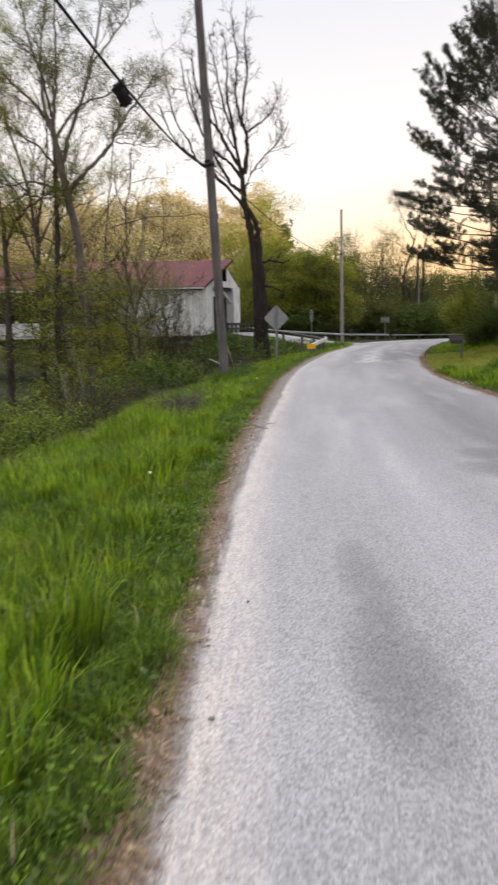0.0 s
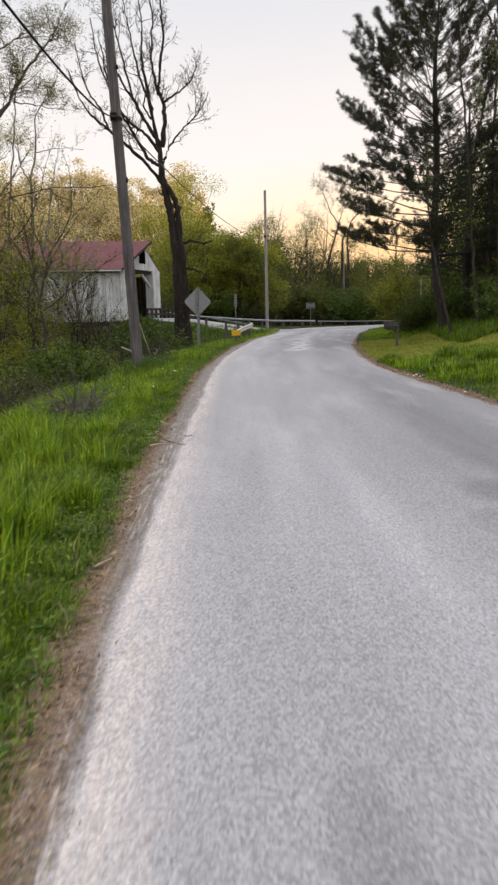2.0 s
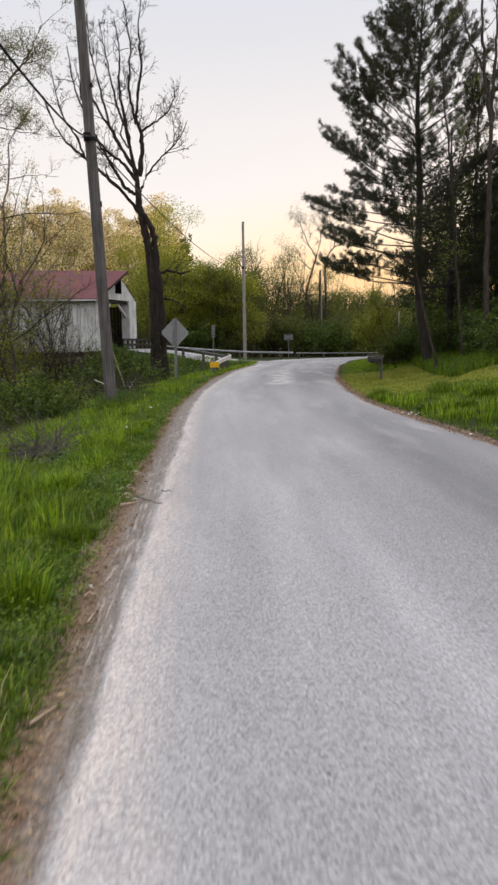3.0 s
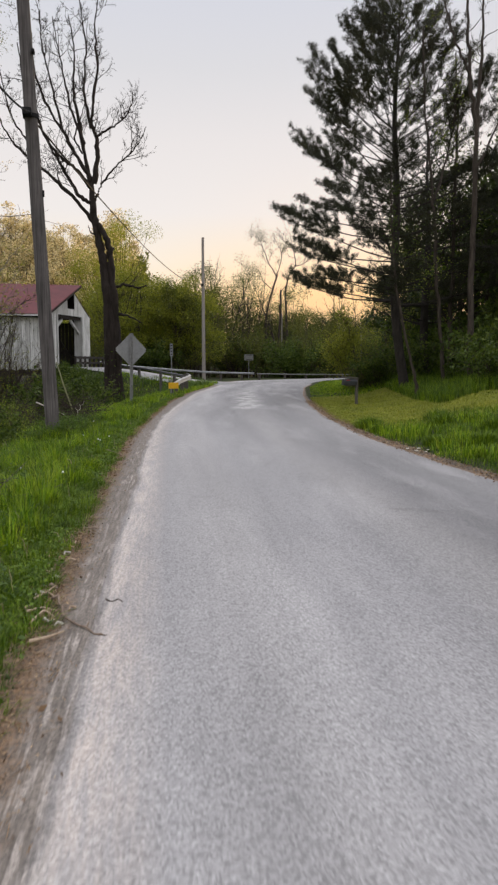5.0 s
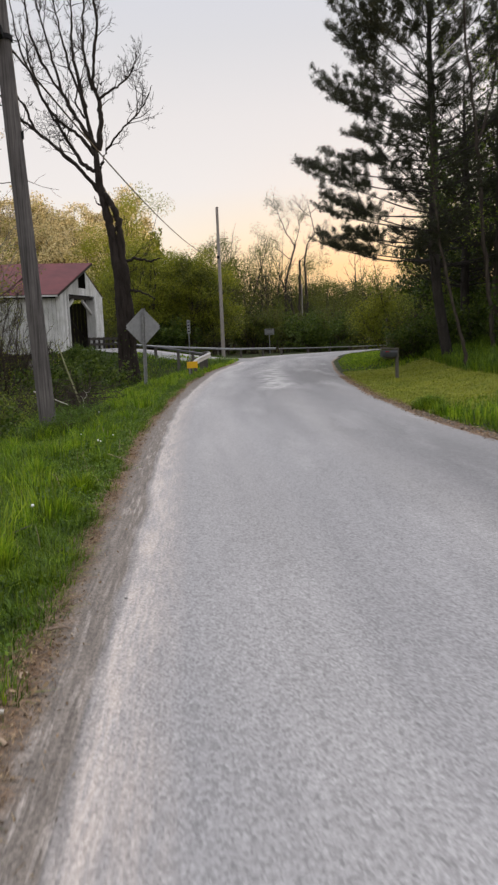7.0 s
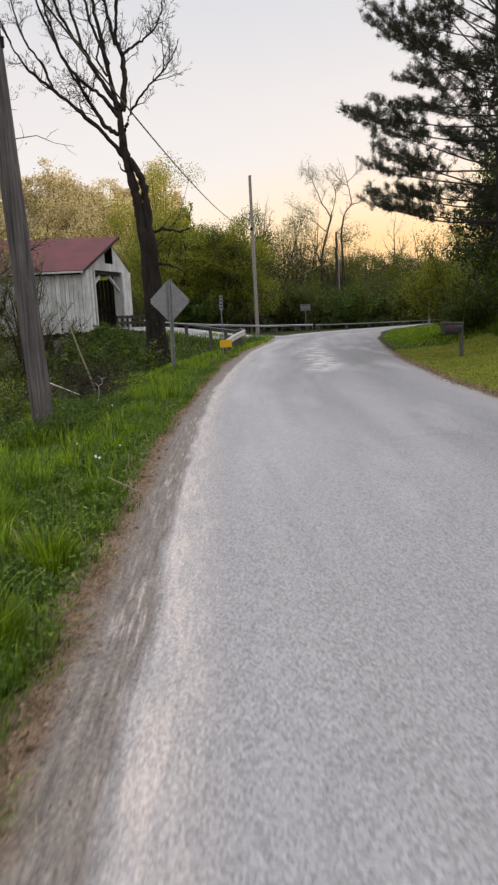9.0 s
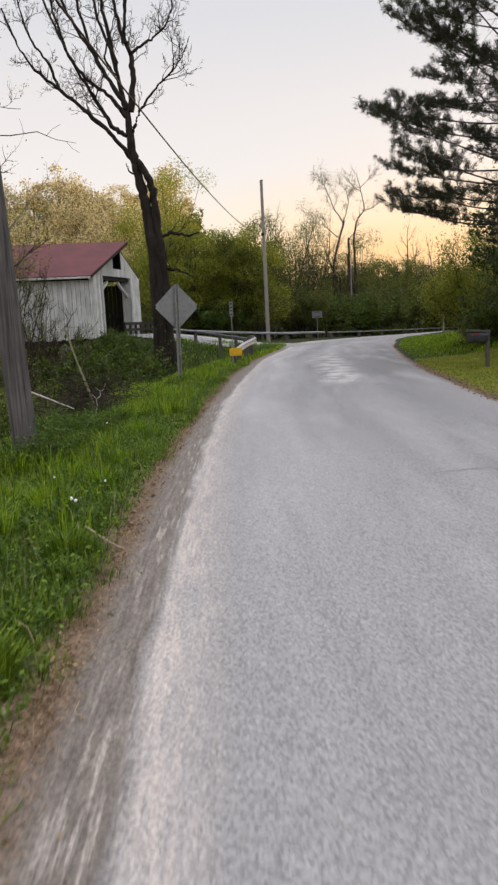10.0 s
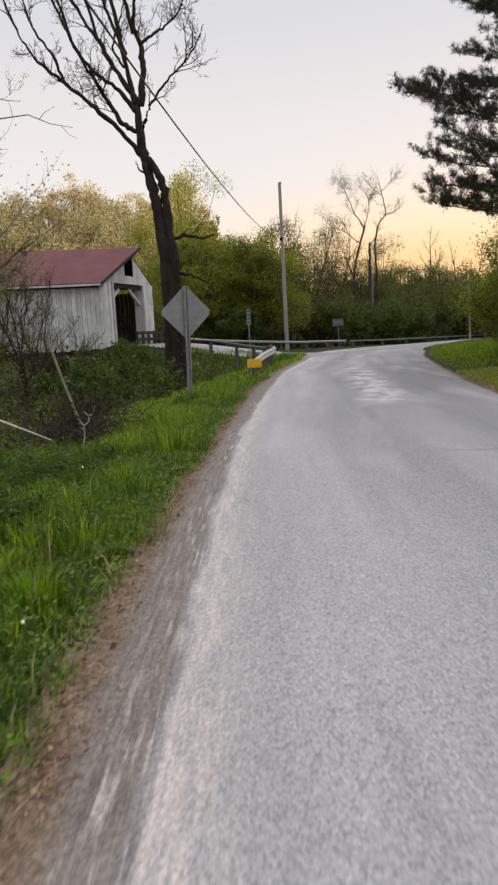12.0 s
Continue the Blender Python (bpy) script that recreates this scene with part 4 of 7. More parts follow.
post_sign("marker_sign", 4.6, 56.6, 0.2, 0.8, 2.6 - ground_z(4.6, 56.6), M_SIGN, "narrow grey sign with dark marks near the bridge", bars=4)
post_sign("grey_sign", 13.45, 77.0, 0.85, 0.55, 2.2 - ground_z(13.45, 77.0), M_FARRAIL, "small pale rectangular sign at the wood's edge", bars=2)
post_sign("stop_sign", 26.6, 79.8, 0.76, 0.76, 2.5 - ground_z(26.6, 79.8), M_RED, "red eight-sided stop sign at the side of the road", octagon=True, face=-25)
for x, y, h in ((24.9, 78.8, 4.4), (19.6, 90.0, 7.0)):
    t = Tubes()
    g = ground_z(x, y)
    t.add([(0, 0, -0.4), (0, 0, h)], (0.075, 0.055), 10)
    v, f = t.arrays()
    p = raw_ob("pole", v, f, M_FARPOLE, smooth=True)
    p.location = (x, y, g)
    tagged(p, "slim pale wooden pole before the trees", "pole")


# ------------------------------------------------------------------ trees
def skeleton_tree(name, seed, bx, by, label, bark, limbs, leaf=None, per=0, size=0.035, jitter=0.1, knots=0.0, twig=(0.5, 1.15), fine=0.026, deep=4, group=""):
    """A tree along drawn limbs: each one a bent line (x, z) with its radii, how far it goes back, and its number of twigs."""
    rng = np.random.default_rng(seed)
    g = ground_z(bx, by)
    base = empty(name, pose(bx, by, g), label, "tree", group)
    tubes, tips = Tubes(), []
    for line, r0, r1, depth, twigs in limbs:
        pts = np.array([(px - bx, depth * i / (len(line) - 1), pz - g) for i, (px, pz) in enumerate(line)], float)
        s = np.linspace(0, 1, len(pts))
        t = np.linspace(0, 1, (len(pts) - 1) * 6 + 1)
        p = np.stack([np.interp(t, s, pts[:, i]) for i in range(3)], 1)
        k = np.array((0.25, 0.5, 0.25))
        for _ in range(2):
            for i in range(3):
                p[1:-1, i] = np.convolve(p[:, i], k, "valid")
        p[1:-1] += rng.normal(size=(len(p) - 2, 3)) * 0.022
        rad = r0 + (r1 - r0) * t ** 0.8
        if knots:
            rad = rad * (1 + knots * np.convolve(rng.normal(size=len(t) + 2), k, "valid"))
        tubes.add(p, rad, 14 if r0 > 0.2 else 8 if r0 > 0.06 else 5)
        for _ in range(twigs):
            i = rng.integers(len(p) // 4, len(p) - 1)
            w = side_way(rng, unit(p[i + 1] - p[i]), rng.uniform(0.5, 1.0))
            w[2] = abs(w[2]) * 0.8 + 0.2
            grow(rng, tubes, tips, p[i], w, rng.uniform(*twig), min(fine, rad[i] * 0.7), 1, deep, 0.22, 0.08, (2, 3), (0.4, 0.9), 0.66, 6)
    v, f = tubes.arrays()
    raw_ob("trunk", v, f, bark, base, smooth=True)
    if leaf and per:
        v, f = leaf_quads(rng, leaves_on(rng, tips, per, jitter), size)
        raw_ob("crown", v, f, leaf, base)
    return base


snag = skeleton_tree("dead_tree", 11, 0.75, 50.0, "tall dark bare dead tree with a forked rough trunk", M_SNAG, (
    ([(0.80, -1.0), (0.80, 0.6), (0.72, 3.0), (0.66, 4.7), (0.5, 6.3), (0.36, 7.2), (0.16, 8.3), (-0.02, 9.2), (-0.05, 9.9), (-0.1, 11.0)], 0.4, 0.13, 0.0, 0),
    ([(1.18, -0.9), (1.14, 1.5), (1.02, 3.6), (0.92, 5.2), (0.86, 6.6), (0.80, 7.4), (0.55, 8.1), (0.2, 8.7)], 0.28, 0.13, -0.2, 0),
    ([(0.5, -0.9), (0.55, 1.0), (0.6, 2.6), (0.7, 4.0)], 0.24, 0.12, -0.25, 0),
    ([(-0.02, 8.8), (-0.9, 9.9), (-1.9, 10.8), (-2.9, 11.6), (-3.8, 12.3), (-4.4, 13.2), (-4.9, 14.6)], 0.128, 0.03, -1.2, 11),
    ([(-0.2, 9.8), (-0.8, 10.2), (-1.2, 11.0), (-1.9, 12.2), (-2.5, 13.3), (-3.0, 15.0), (-3.2, 16.5)], 0.12, 0.03, 0.9, 12),
    ([(-2.9, 11.7), (-3.3, 12.8), (-3.9, 13.6), (-4.3, 14.8), (-4.5, 16.2)], 0.072, 0.02, -0.5, 8),
    ([(-0.15, 10.6), (-0.9, 11.5), (-1.8, 12.1), (-2.5, 13.2), (-3.3, 15.2), (-3.6, 17.4)], 0.112, 0.025, -0.6, 11),
    ([(-0.1, 11.0), (-0.9, 12.3), (-1.5, 13.4), (-2.2, 14.4), (-2.8, 16.0), (-2.9, 18.0)], 0.128, 0.03, -0.4, 12),
    ([(-0.15, 10.9), (-0.45, 12.6), (-0.7, 14.1), (-0.95, 15.6), (-0.8, 17.6), (-1.1, 19.4)], 0.128, 0.025, 0.6, 12),
    ([(0.05, 10.8), (0.28, 12.2), (0.22, 13.2), (-0.05, 13.9), (0.1, 15.2), (0.4, 16.9), (0.2, 18.6), (0.5, 20.4)], 0.152, 0.025, 0.2, 15),
    ([(-0.4, 12.8), (-1.1, 14.6), (-1.5, 16.8), (-1.9, 19.2)], 0.08, 0.02, 0.4, 11),
    ([(-1.5, 13.4), (-1.9, 15.2), (-2.4, 17.2), (-2.5, 19.0)], 0.072, 0.02, -0.6, 9),
    ([(-0.05, 13.6), (-0.4, 15.4), (-0.2, 17.6), (-0.5, 19.8)], 0.08, 0.02, -0.5, 11),
    ([(-1.0, 12.3), (-1.4, 11.5), (-1.9, 11.2), (-1.7, 10.9)], 0.04, 0.02, 0.3, 1),
    ([(-0.5, 12.3), (-0.95, 13.0), (-0.7, 13.9), (-0.3, 14.9), (-0.45, 16.6)], 0.056, 0.02, 0.3, 7),
    ([(-0.05, 9.5), (0.15, 10.1), (0.5, 10.9), (1.2, 11.7), (2.0, 12.4), (2.5, 13.0), (2.8, 13.7)], 0.088, 0.02, -0.5, 9),
    ([(2.0, 12.4), (2.1, 13.3), (1.9, 14.4)], 0.036, 0.012, -0.2, 4),
    ([(0.25, 13.2), (0.9, 13.7), (1.6, 14.2), (2.1, 15.0), (2.2, 15.7)], 0.072, 0.02, 0.7, 7),
    ([(0.95, 5.3), (1.5, 5.6), (2.2, 5.35), (2.75, 5.5)], 0.096, 0.04, -0.3, 2),
    ([(1.0, 4.0), (1.7, 3.9), (2.4, 3.5)], 0.072, 0.03, -0.5, 2),
    ([(0.2, 8.0), (-0.2, 8.3), (-0.3, 8.6)], 0.048, 0.02, -0.2, 0),
), knots=0.16, fine=0.024)
rng_ivy = np.random.default_rng(12)
th, h = rng_ivy.uniform(0, 6.28, 320), rng_ivy.uniform(0, 1, 320) ** 1.5 * 3.5
v, f = leaf_quads(rng_ivy, np.stack([0.15 + np.cos(th) * 0.75, np.sin(th) * 0.6, h], 1) + rng_ivy.normal(size=(320, 3)) * 0.15, 0.06)
raw_ob("ivy", v, f, M_GREEN, snag, "green creeper round the foot")


def build_pine(x, y, height, seed, label, reach=1.0, low=2.0, gap=0.5, needles=20, puff_gap=0.15, lean=0.5):
    """Pine with whorls of limbs: level at the foot of the crown, swept up towards its top, needle puffs on the outer twigs."""
    rng, dry = np.random.default_rng(seed), np.random.default_rng(seed + 100)
    g = ground_z(x, y)
    base = empty("pine_tree", pose(x, y, g), label, "tree")
    tubes = Tubes()
    hs = np.linspace(-0.4, height, 24)
    trunk = np.stack([-lean * np.clip(hs / 5.0, 0, 1) ** 0.8 + 0.06 * np.sin(hs * 0.9 + seed), 0.05 * np.sin(hs * 0.7), hs], 1)
    tubes.add(trunk, np.interp(hs, (-0.4, 0.3, height * 0.5, height), (0.25, 0.185, 0.13, 0.02)), 12)
    puffs, way = [], []
    h = low
    while h < height - 0.4:
        k = (h - low) / (height - low)
        turn = rng.normal() * 0.22
        for i, way_round in enumerate((3.14, 2.1, 4.2, 0.45, -0.5, 1.3)[:6 if k < 0.6 and int(h / gap) % 2 else 5]):
            hh = h + rng.normal() * 0.10
            a = turn + way_round + rng.normal() * 0.16
            full = reach * np.interp(k, (0, 0.12, 0.35, 0.55, 0.72, 0.88, 1), (4.5, 4.7, 4.7, 4.2, 3.1, 1.7, 0.5)) * rng.uniform(0.84, 1.02)
            rise = np.interp(k, (0, 0.12, 0.3, 0.42, 0.6, 1), (0.10, 0.16, 0.30, 0.56, 0.95, 1.4)) + rng.normal() * 0.05
            p0 = np.array([np.interp(hh, hs, trunk[:, 0]), np.interp(hh, hs, trunk[:, 1]), hh])
            n = 8
            pts, _ = bend(rng, p0, (math.cos(a), math.sin(a), rise * 0.6), full, n, 0.05, 0.02 + 0.06 * min(1, rise))
            tubes.add(pts, np.linspace(0.015 + 0.021 * (1 - k), 0.005, n + 1), 5)
            for q in (0.16, 0.24, 0.33):
                b = int(q * n)
                tw, _ = bend(dry, pts[b], (math.cos(a + dry.normal()), math.sin(a + dry.normal()), dry.normal() * 0.4), dry.uniform(0.25, 0.7), 3, 0.2, 0.0)
                tubes.add(tw, np.linspace(0.007, 0.003, 4), 3)
            bare = 0.44 if k < 0.55 else 0.34
            m = int(full * (1 - bare) / (0.10 if k < 0.6 else 0.14))
            for j in range(m):
                q = bare + (1 - bare) * (j + rng.uniform(0, 1)) / m
                b = min(n - 1, int(q * n))
                p = pts[b] + (pts[b + 1] - pts[b]) * (q * n - b)
                fw = unit(pts[b + 1] - pts[b])
                s = np.array([-fw[1], fw[0], 0.0]) * (1 if j % 2 else -1)
                w = unit(fw * 0.7 + s * rng.uniform(0.5, 1.3) + np.array([0, 0, rng.uniform(-0.05, 0.28)]))
                ln = rng.uniform(0.3, 1.25) * (1.2 - 0.85 * q) * min(1.0, full / 2.4) + 0.12
                tw, _ = bend(rng, p, w, ln, 3, 0.14, 0.10)
                tubes.add(tw, np.linspace(0.010, 0.004, 4), 3)
                for u in np.linspace(0.45, 1.0, max(2, int(ln / puff_gap))):
                    c = min(2, int(u * 3))
                    puffs.append(tw[c] + (tw[c + 1] - tw[c]) * (u * 3 - c) + rng.normal(size=3) * 0.035)
                    way.append(unit(tw[c + 1] - tw[c]))
        # short dead snags below and inside the crown
        if k < 0.4:
            a = rng.uniform(0, 6.28)
            pts, _ = bend(rng, trunk[np.argmin(abs(hs - h))], (math.cos(a), math.sin(a), 0.05), rng.uniform(0.8, 1.9), 5, 0.12, -0.02)
            tubes.add(pts, np.linspace(0.02, 0.005, 6), 4)
        h += gap * rng.uniform(0.8, 1.25)
    v, f = tubes.arrays()
    raw_ob("trunk", v, f, M_PINEBARK, base, "dark trunk and bare lower limbs", smooth=True)
    puffs, way = np.repeat(np.array(puffs), needles, 0), np.repeat(np.array(way), needles, 0)
    n = len(puffs)
    d = unit(way * 0.55 + rng.normal(size=(n, 3)) * 0.7 + np.array([0, 0, 0.25]))
    s = unit(np.cross(d, rng.normal(size=(n, 3))))
    ln = rng.uniform(0.08, 0.16, (n, 1))
    st = puffs + rng.normal(size=(n, 3)) * 0.035
    v = np.stack([st - s * 0.008, st + s * 0.008, st + d * ln], 1).reshape(-1, 3)
    raw_ob("foliage", v, np.arange(3 * n).reshape(n, 3), M_NEEDLE, base, "dark blue-green needle tufts")
    return base


build_pine(11.5, 35.0, 14.0, 21, "tall dark pine with upswept limbs beside the road", 1.02, 3.1, 0.50, 28, 0.115)
build_pine(13.9, 38.5, 10.0, 22, "dark pine standing behind the roadside pine", 0.62, 2.4, 0.75, 11, 0.20, 0.1)
build_pine(15.2, 32.0, 9.5, 23, "dark pine at the edge of the wood", 0.55, 3.2, 0.85, 10, 0.22, 0.1)
build_pine(17.5, 33.5, 11.5, 24, "dark pine deeper in the wood", 0.7, 2.0, 0.95, 9, 0.26, 0.1)

TREE_L = "roadside tree with thin spring leaves on the creek bank"
skeleton_tree("tree", 31, -6.8, 35.0, TREE_L, M_PALETRUNK, (
    ([(-6.8, -3.0), (-6.8, 1.1), (-7.0, 3.3), (-7.1, 5.4), (-7.5, 7.3), (-7.7, 8.5), (-7.9, 9.7), (-8.1, 10.3)], 0.21, 0.12, 0.0, 3),
    ([(-8.1, 10.2), (-8.3, 10.9), (-8.4, 12.8), (-8.0, 15.0), (-8.1, 17.0)], 0.09, 0.02, 0.6, 12),
    ([(-7.9, 9.9), (-7.8, 10.7), (-7.6, 11.9), (-7.5, 14.4), (-7.3, 17.0)], 0.09, 0.02, -0.5, 12),
    ([(-7.8, 9.5), (-7.3, 10.2), (-6.7, 10.8), (-5.5, 11.1), (-4.7, 11.6)], 0.08, 0.02, -0.3, 9),
    ([(-7.6, 8.5), (-7.3, 9.6), (-6.5, 11.7), (-6.1, 13.1), (-5.7, 14.9), (-5.4, 17.0)], 0.11, 0.02, 0.8, 16),
    ([(-7.5, 7.2), (-6.7, 8.0), (-5.6, 9.0), (-5.2, 9.7), (-4.4, 10.7), (-3.7, 11.4), (-3.1, 12.6)], 0.11, 0.02, -0.5, 16),
    ([(-5.3, 9.3), (-4.5, 9.15), (-3.3, 8.95)], 0.03, 0.01, -0.2, 3),
    ([(-6.3, 12.3), (-5.5, 13.2), (-4.6, 14.4), (-4.0, 16.0)], 0.06, 0.015, 0.5, 12),
), M_OLIVE, 9, 0.028, 0.14, 0.06, (0.6, 1.5), 0.022, 4, "creek trees")
skeleton_tree("tree", 32, -8.4, 35.6, TREE_L, M_BARK, (
    ([(-8.5, -3.0), (-8.4, 1.1), (-8.3, 3.1), (-8.15, 5.5), (-8.1, 7.2), (-8.05, 8.7), (-8.0, 9.8)], 0.15, 0.10, 0.0, 5),
    ([(-8.0, 9.8), (-8.3, 10.4), (-9.0, 11.4), (-10.0, 12.2), (-10.8, 13.6)], 0.08, 0.02, 0.5, 12),
    ([(-8.1, 7.6), (-9.1, 7.9), (-10.6, 7.6), (-11.8, 7.9)], 0.06, 0.015, -0.4, 9),
    ([(-8.05, 8.5), (-8.8, 9.4), (-9.7, 10.0), (-10.8, 10.4)], 0.06, 0.015, 0.3, 10),
    ([(-8.0, 9.8), (-8.2, 11.5), (-8.8, 13.6), (-9.2, 16.0)], 0.08, 0.02, -0.4, 13),
    ([(-8.05, 6.2), (-7.4, 6.7), (-6.6, 6.9), (-5.9, 7.3)], 0.04, 0.012, -0.5, 8),
    ([(-8.1, 5.2), (-8.9, 5.6), (-9.8, 5.5)], 0.04, 0.012, -0.5, 7),
), M_SPRING, 9, 0.030, 0.15, 0.06, (0.6, 1.5), 0.022, 4, "creek trees")
skeleton_tree("tree", 33, -10.3, 35.0, TREE_L, M_BARK, (
    ([(-10.5, -3.0), (-10.4, 1.2), (-10.3, 3.6), (-10.3, 6.0), (-10.5, 7.6), (-10.7, 10.0), (-10.9, 13.0)], 0.19, 0.04, 0.0, 10),
    ([(-10.3, 4.9), (-9.8, 6.1), (-8.9, 6.8), (-8.1, 7.2), (-7.2, 7.3)], 0.08, 0.015, -0.8, 9),
    ([(-10.4, 6.6), (-9.4, 7.3), (-8.4, 7.1), (-7.6, 7.4)], 0.05, 0.012, 0.5, 8),
    ([(-10.4, 6.0), (-11.2, 6.8), (-12.4, 7.4)], 0.05, 0.012, 0.5, 7),
), M_OLIVE, 5, 0.032, 0.12, 0.06, (0.6, 1.4), 0.022, 4, "creek trees")
skeleton_tree("tree", 331, -6.9, 45.0, "slim crooked grey tree on the creek bank", M_PALETRUNK, (
    ([(-6.9, -3.0), (-6.9, 1.0), (-6.75, 4.0), (-6.6, 6.6), (-6.6, 8.2), (-6.2, 9.7), (-6.2, 11.3), (-5.0, 12.9)], 0.11, 0.02, 0.0, 10),
    ([(-6.6, 8.0), (-7.1, 9.0), (-7.2, 10.4)], 0.05, 0.015, 0.3, 5),
    ([(-6.2, 9.5), (-5.2, 9.75), (-3.9, 9.7)], 0.025, 0.01, 0.3, 2),
), M_GOLDLIGHT, 4, 0.034, 0.1, 0.06, (0.6, 1.4), 0.02, 3, "creek trees")
skeleton_tree("tree", 332, -8.2, 45.5, "slim crooked grey tree on the creek bank", M_PALETRUNK, (
    ([(-8.2, -3.0), (-8.2, 1.0), (-8.0, 4.0), (-7.9, 6.7), (-7.7, 7.9), (-7.3, 10.9), (-7.1, 13.0)], 0.11, 0.02, 0.0, 12),
), M_GOLDLIGHT, 4, 0.034, 0.1, 0.06, (0.6, 1.4), 0.02, 3, "creek trees")
make_tree("tree", 34, -10.6, 41.0, 21.0, 0.18, TREE_L, M_GOLDLIGHT, lean=(0.0, 0.0), per=4, size=0.038, jitter=0.15, kids=(4, 6), levels=4, shrink=0.52, ang=(0.35, 0.7), group="creek trees")
make_tree("tree", 29, -4.7, 46.0, 10.0, 0.10, "dark slender nearly bare tree before the bridge", M_SPRING, lean=(0.0, 0.0), per=1, size=0.03, jitter=0.08, kids=(4, 5), levels=4, shrink=0.5, wob=0.12, ang=(0.3, 0.65), lift=0.08, group="creek trees")
hung = make_tree("tree", 30, -5.6, 33.5, 12.5, 0.085, "slim crooked nearly bare tree in the brush", M_OLIVE, lean=(0.03, 0.0), per=3, size=0.035, jitter=0.12, kids=(4, 5), levels=3, shrink=0.5, wob=0.16, ang=(0.4, 0.9), group="creek trees")
tb = Tubes()
o = np.array(hung.matrix_world.translation)
hang = np.array([(-5.45, 33.5, 5.6), (-3.9, 34.3, 6.1), (-2.54, 34.8, 6.17), (-1.9, 35.0, 6.3), (-1.45, 35.0, 6.1), (-0.95, 35.0, 6.0)]) - o
tb.add(hang, (0.025, 0.018, 0.014, 0.011, 0.008, 0.005), 6)
for k, (dx, dz) in enumerate(((0.25, 0.55), (-0.1, 0.4), (0.35, 0.3), (0.3, -0.25), (-0.2, 0.35))):
    st = hang[1 + k % 4] + (hang[2 + k % 4] - hang[1 + k % 4]) * 0.5
    tb.add([st, st + np.array([dx * 0.4, 0.1, dz * 0.6]), st + np.array([dx, 0.15, dz])], (0.007, 0.005, 0.004), 4)
v, f = tb.arrays()
raw_ob("overhanging_limb", v, f, M_TWIG, hung, smooth=True)
make_tree("tree", 35, -5.5, 40.7, 12.0, 0.11, "slim pale-barked tree on the creek bank", M_SPRING, M_PALEBARK, lean=(0.0, 0.0), per=6, size=0.055, kids=(5, 7), group="creek trees")
make_tree("tree", 36, -7.0, 40.3, 13.0, 0.13, "slim pale-barked tree on the creek bank", M_SPRING, M_PALEBARK, per=6, size=0.055, kids=(5, 7), group="creek trees")
make_tree("tree", 37, -12.5, 47.0, 20.0, 0.2, TREE_L, M_OLIVE, per=7, size=0.065, kids=(5, 6), group="creek trees")
make_tree("tree", 38, -15.5, 40.0, 19.0, 0.2, TREE_L, M_SPRING, per=7, size=0.065, kids=(5, 6), group="creek trees")
make_tree("tree", 39, -4.4, 33.0, 9.0, 0.09, "slim crooked tree leaning from the brush", M_SPRING, M_BARK, lean=(0.05, 0), per=5, size=0.045, kids=(5, 7), wob=0.18, group="creek trees")
for i, (x, y, h) in enumerate(((-5.2, 51.0, 8.0), (-6.6, 49.5, 9.0), (-8.6, 53.5, 8.5), (-3.9, 53.0, 5.0), (-10.5, 55.5, 8.0), (-5.9, 46.0, 6.5), (-7.4, 51.5, 8.5), (-8.8, 48.0, 7.5), (-5.4, 54.5, 6.0), (-9.6, 50.5, 8.0), (-3.9, 48.2, 7.0), (-4.3, 43.5, 8.0))):
    make_tree("sapling", 60 + i, x, y, h, 0.075, "thin nearly bare sapling before the bridge", M_SPRING, M_TWIG, per=1, size=0.04, jitter=0.12, kids=(5, 7), ang=(0.35, 0.8), lift=0.09, wob=0.14, group="saplings")


def layered_tree(x, y, h, seed, leaf):
    """A low understory tree with level sprays of small leaves."""
    rng = np.random.default_rng(seed)
    tubes, tips = Tubes(), []
    trunk, _ = bend(rng, (0, 0, -0.3), (rng.normal() * 0.12, rng.normal() * 0.1, 1), h, 6, 0.07, 0.1)
    tubes.add(trunk, np.linspace(0.06, 0.012, 7), 6)
    for _ in range(30):
        k = rng.uniform(0.25, 1.0)
        i = min(5, int(k * 6))
        q = trunk[i] + (trunk[i + 1] - trunk[i]) * (k * 6 - i)
        a = rng.uniform(0, 6.28)
        grow(rng, tubes, tips, q, (math.cos(a), math.sin(a), 0.15), h * rng.uniform(0.25, 0.42) * (1.25 - 0.6 * k), 0.016, 1, 2, 0.12, 0.0, (4, 6), (0.4, 0.9), 0.5, 5, 3)
    base = empty("understory_tree", pose(x, y, ground_z(x, y)), "low brown-green tree with level leafy sprays", "tree", "understory")
    v, f = tubes.arrays()
    raw_ob("trunk", v, f, M_TWIG, base, smooth=True)
    pos = leaves_on(rng, tips, 26, 0.10)
    v, f = leaf_quads(rng, pos, 0.05, 0.4, 0.1)
    raw_ob("crown", v, f, leaf, base)


for i, (x, y, h) in enumerate(((-7.7, 35.0, 7.2), (-6.5, 36.6, 6.4), (-8.7, 39.2, 8.2), (-7.5, 42.6, 7.4), (-9.6, 44.0, 8.6), (-8.1, 48.0, 7.6), (-6.3, 32.8, 4.6), (-9.9, 49.0, 7.8), (-6.3, 39.4, 5.4), (-9.0, 36.5, 7.4), (-6.9, 45.5, 5.2))):
    layered_tree(x, y, h, 400 + i, M_OLIVE if i % 2 else M_SPRING)
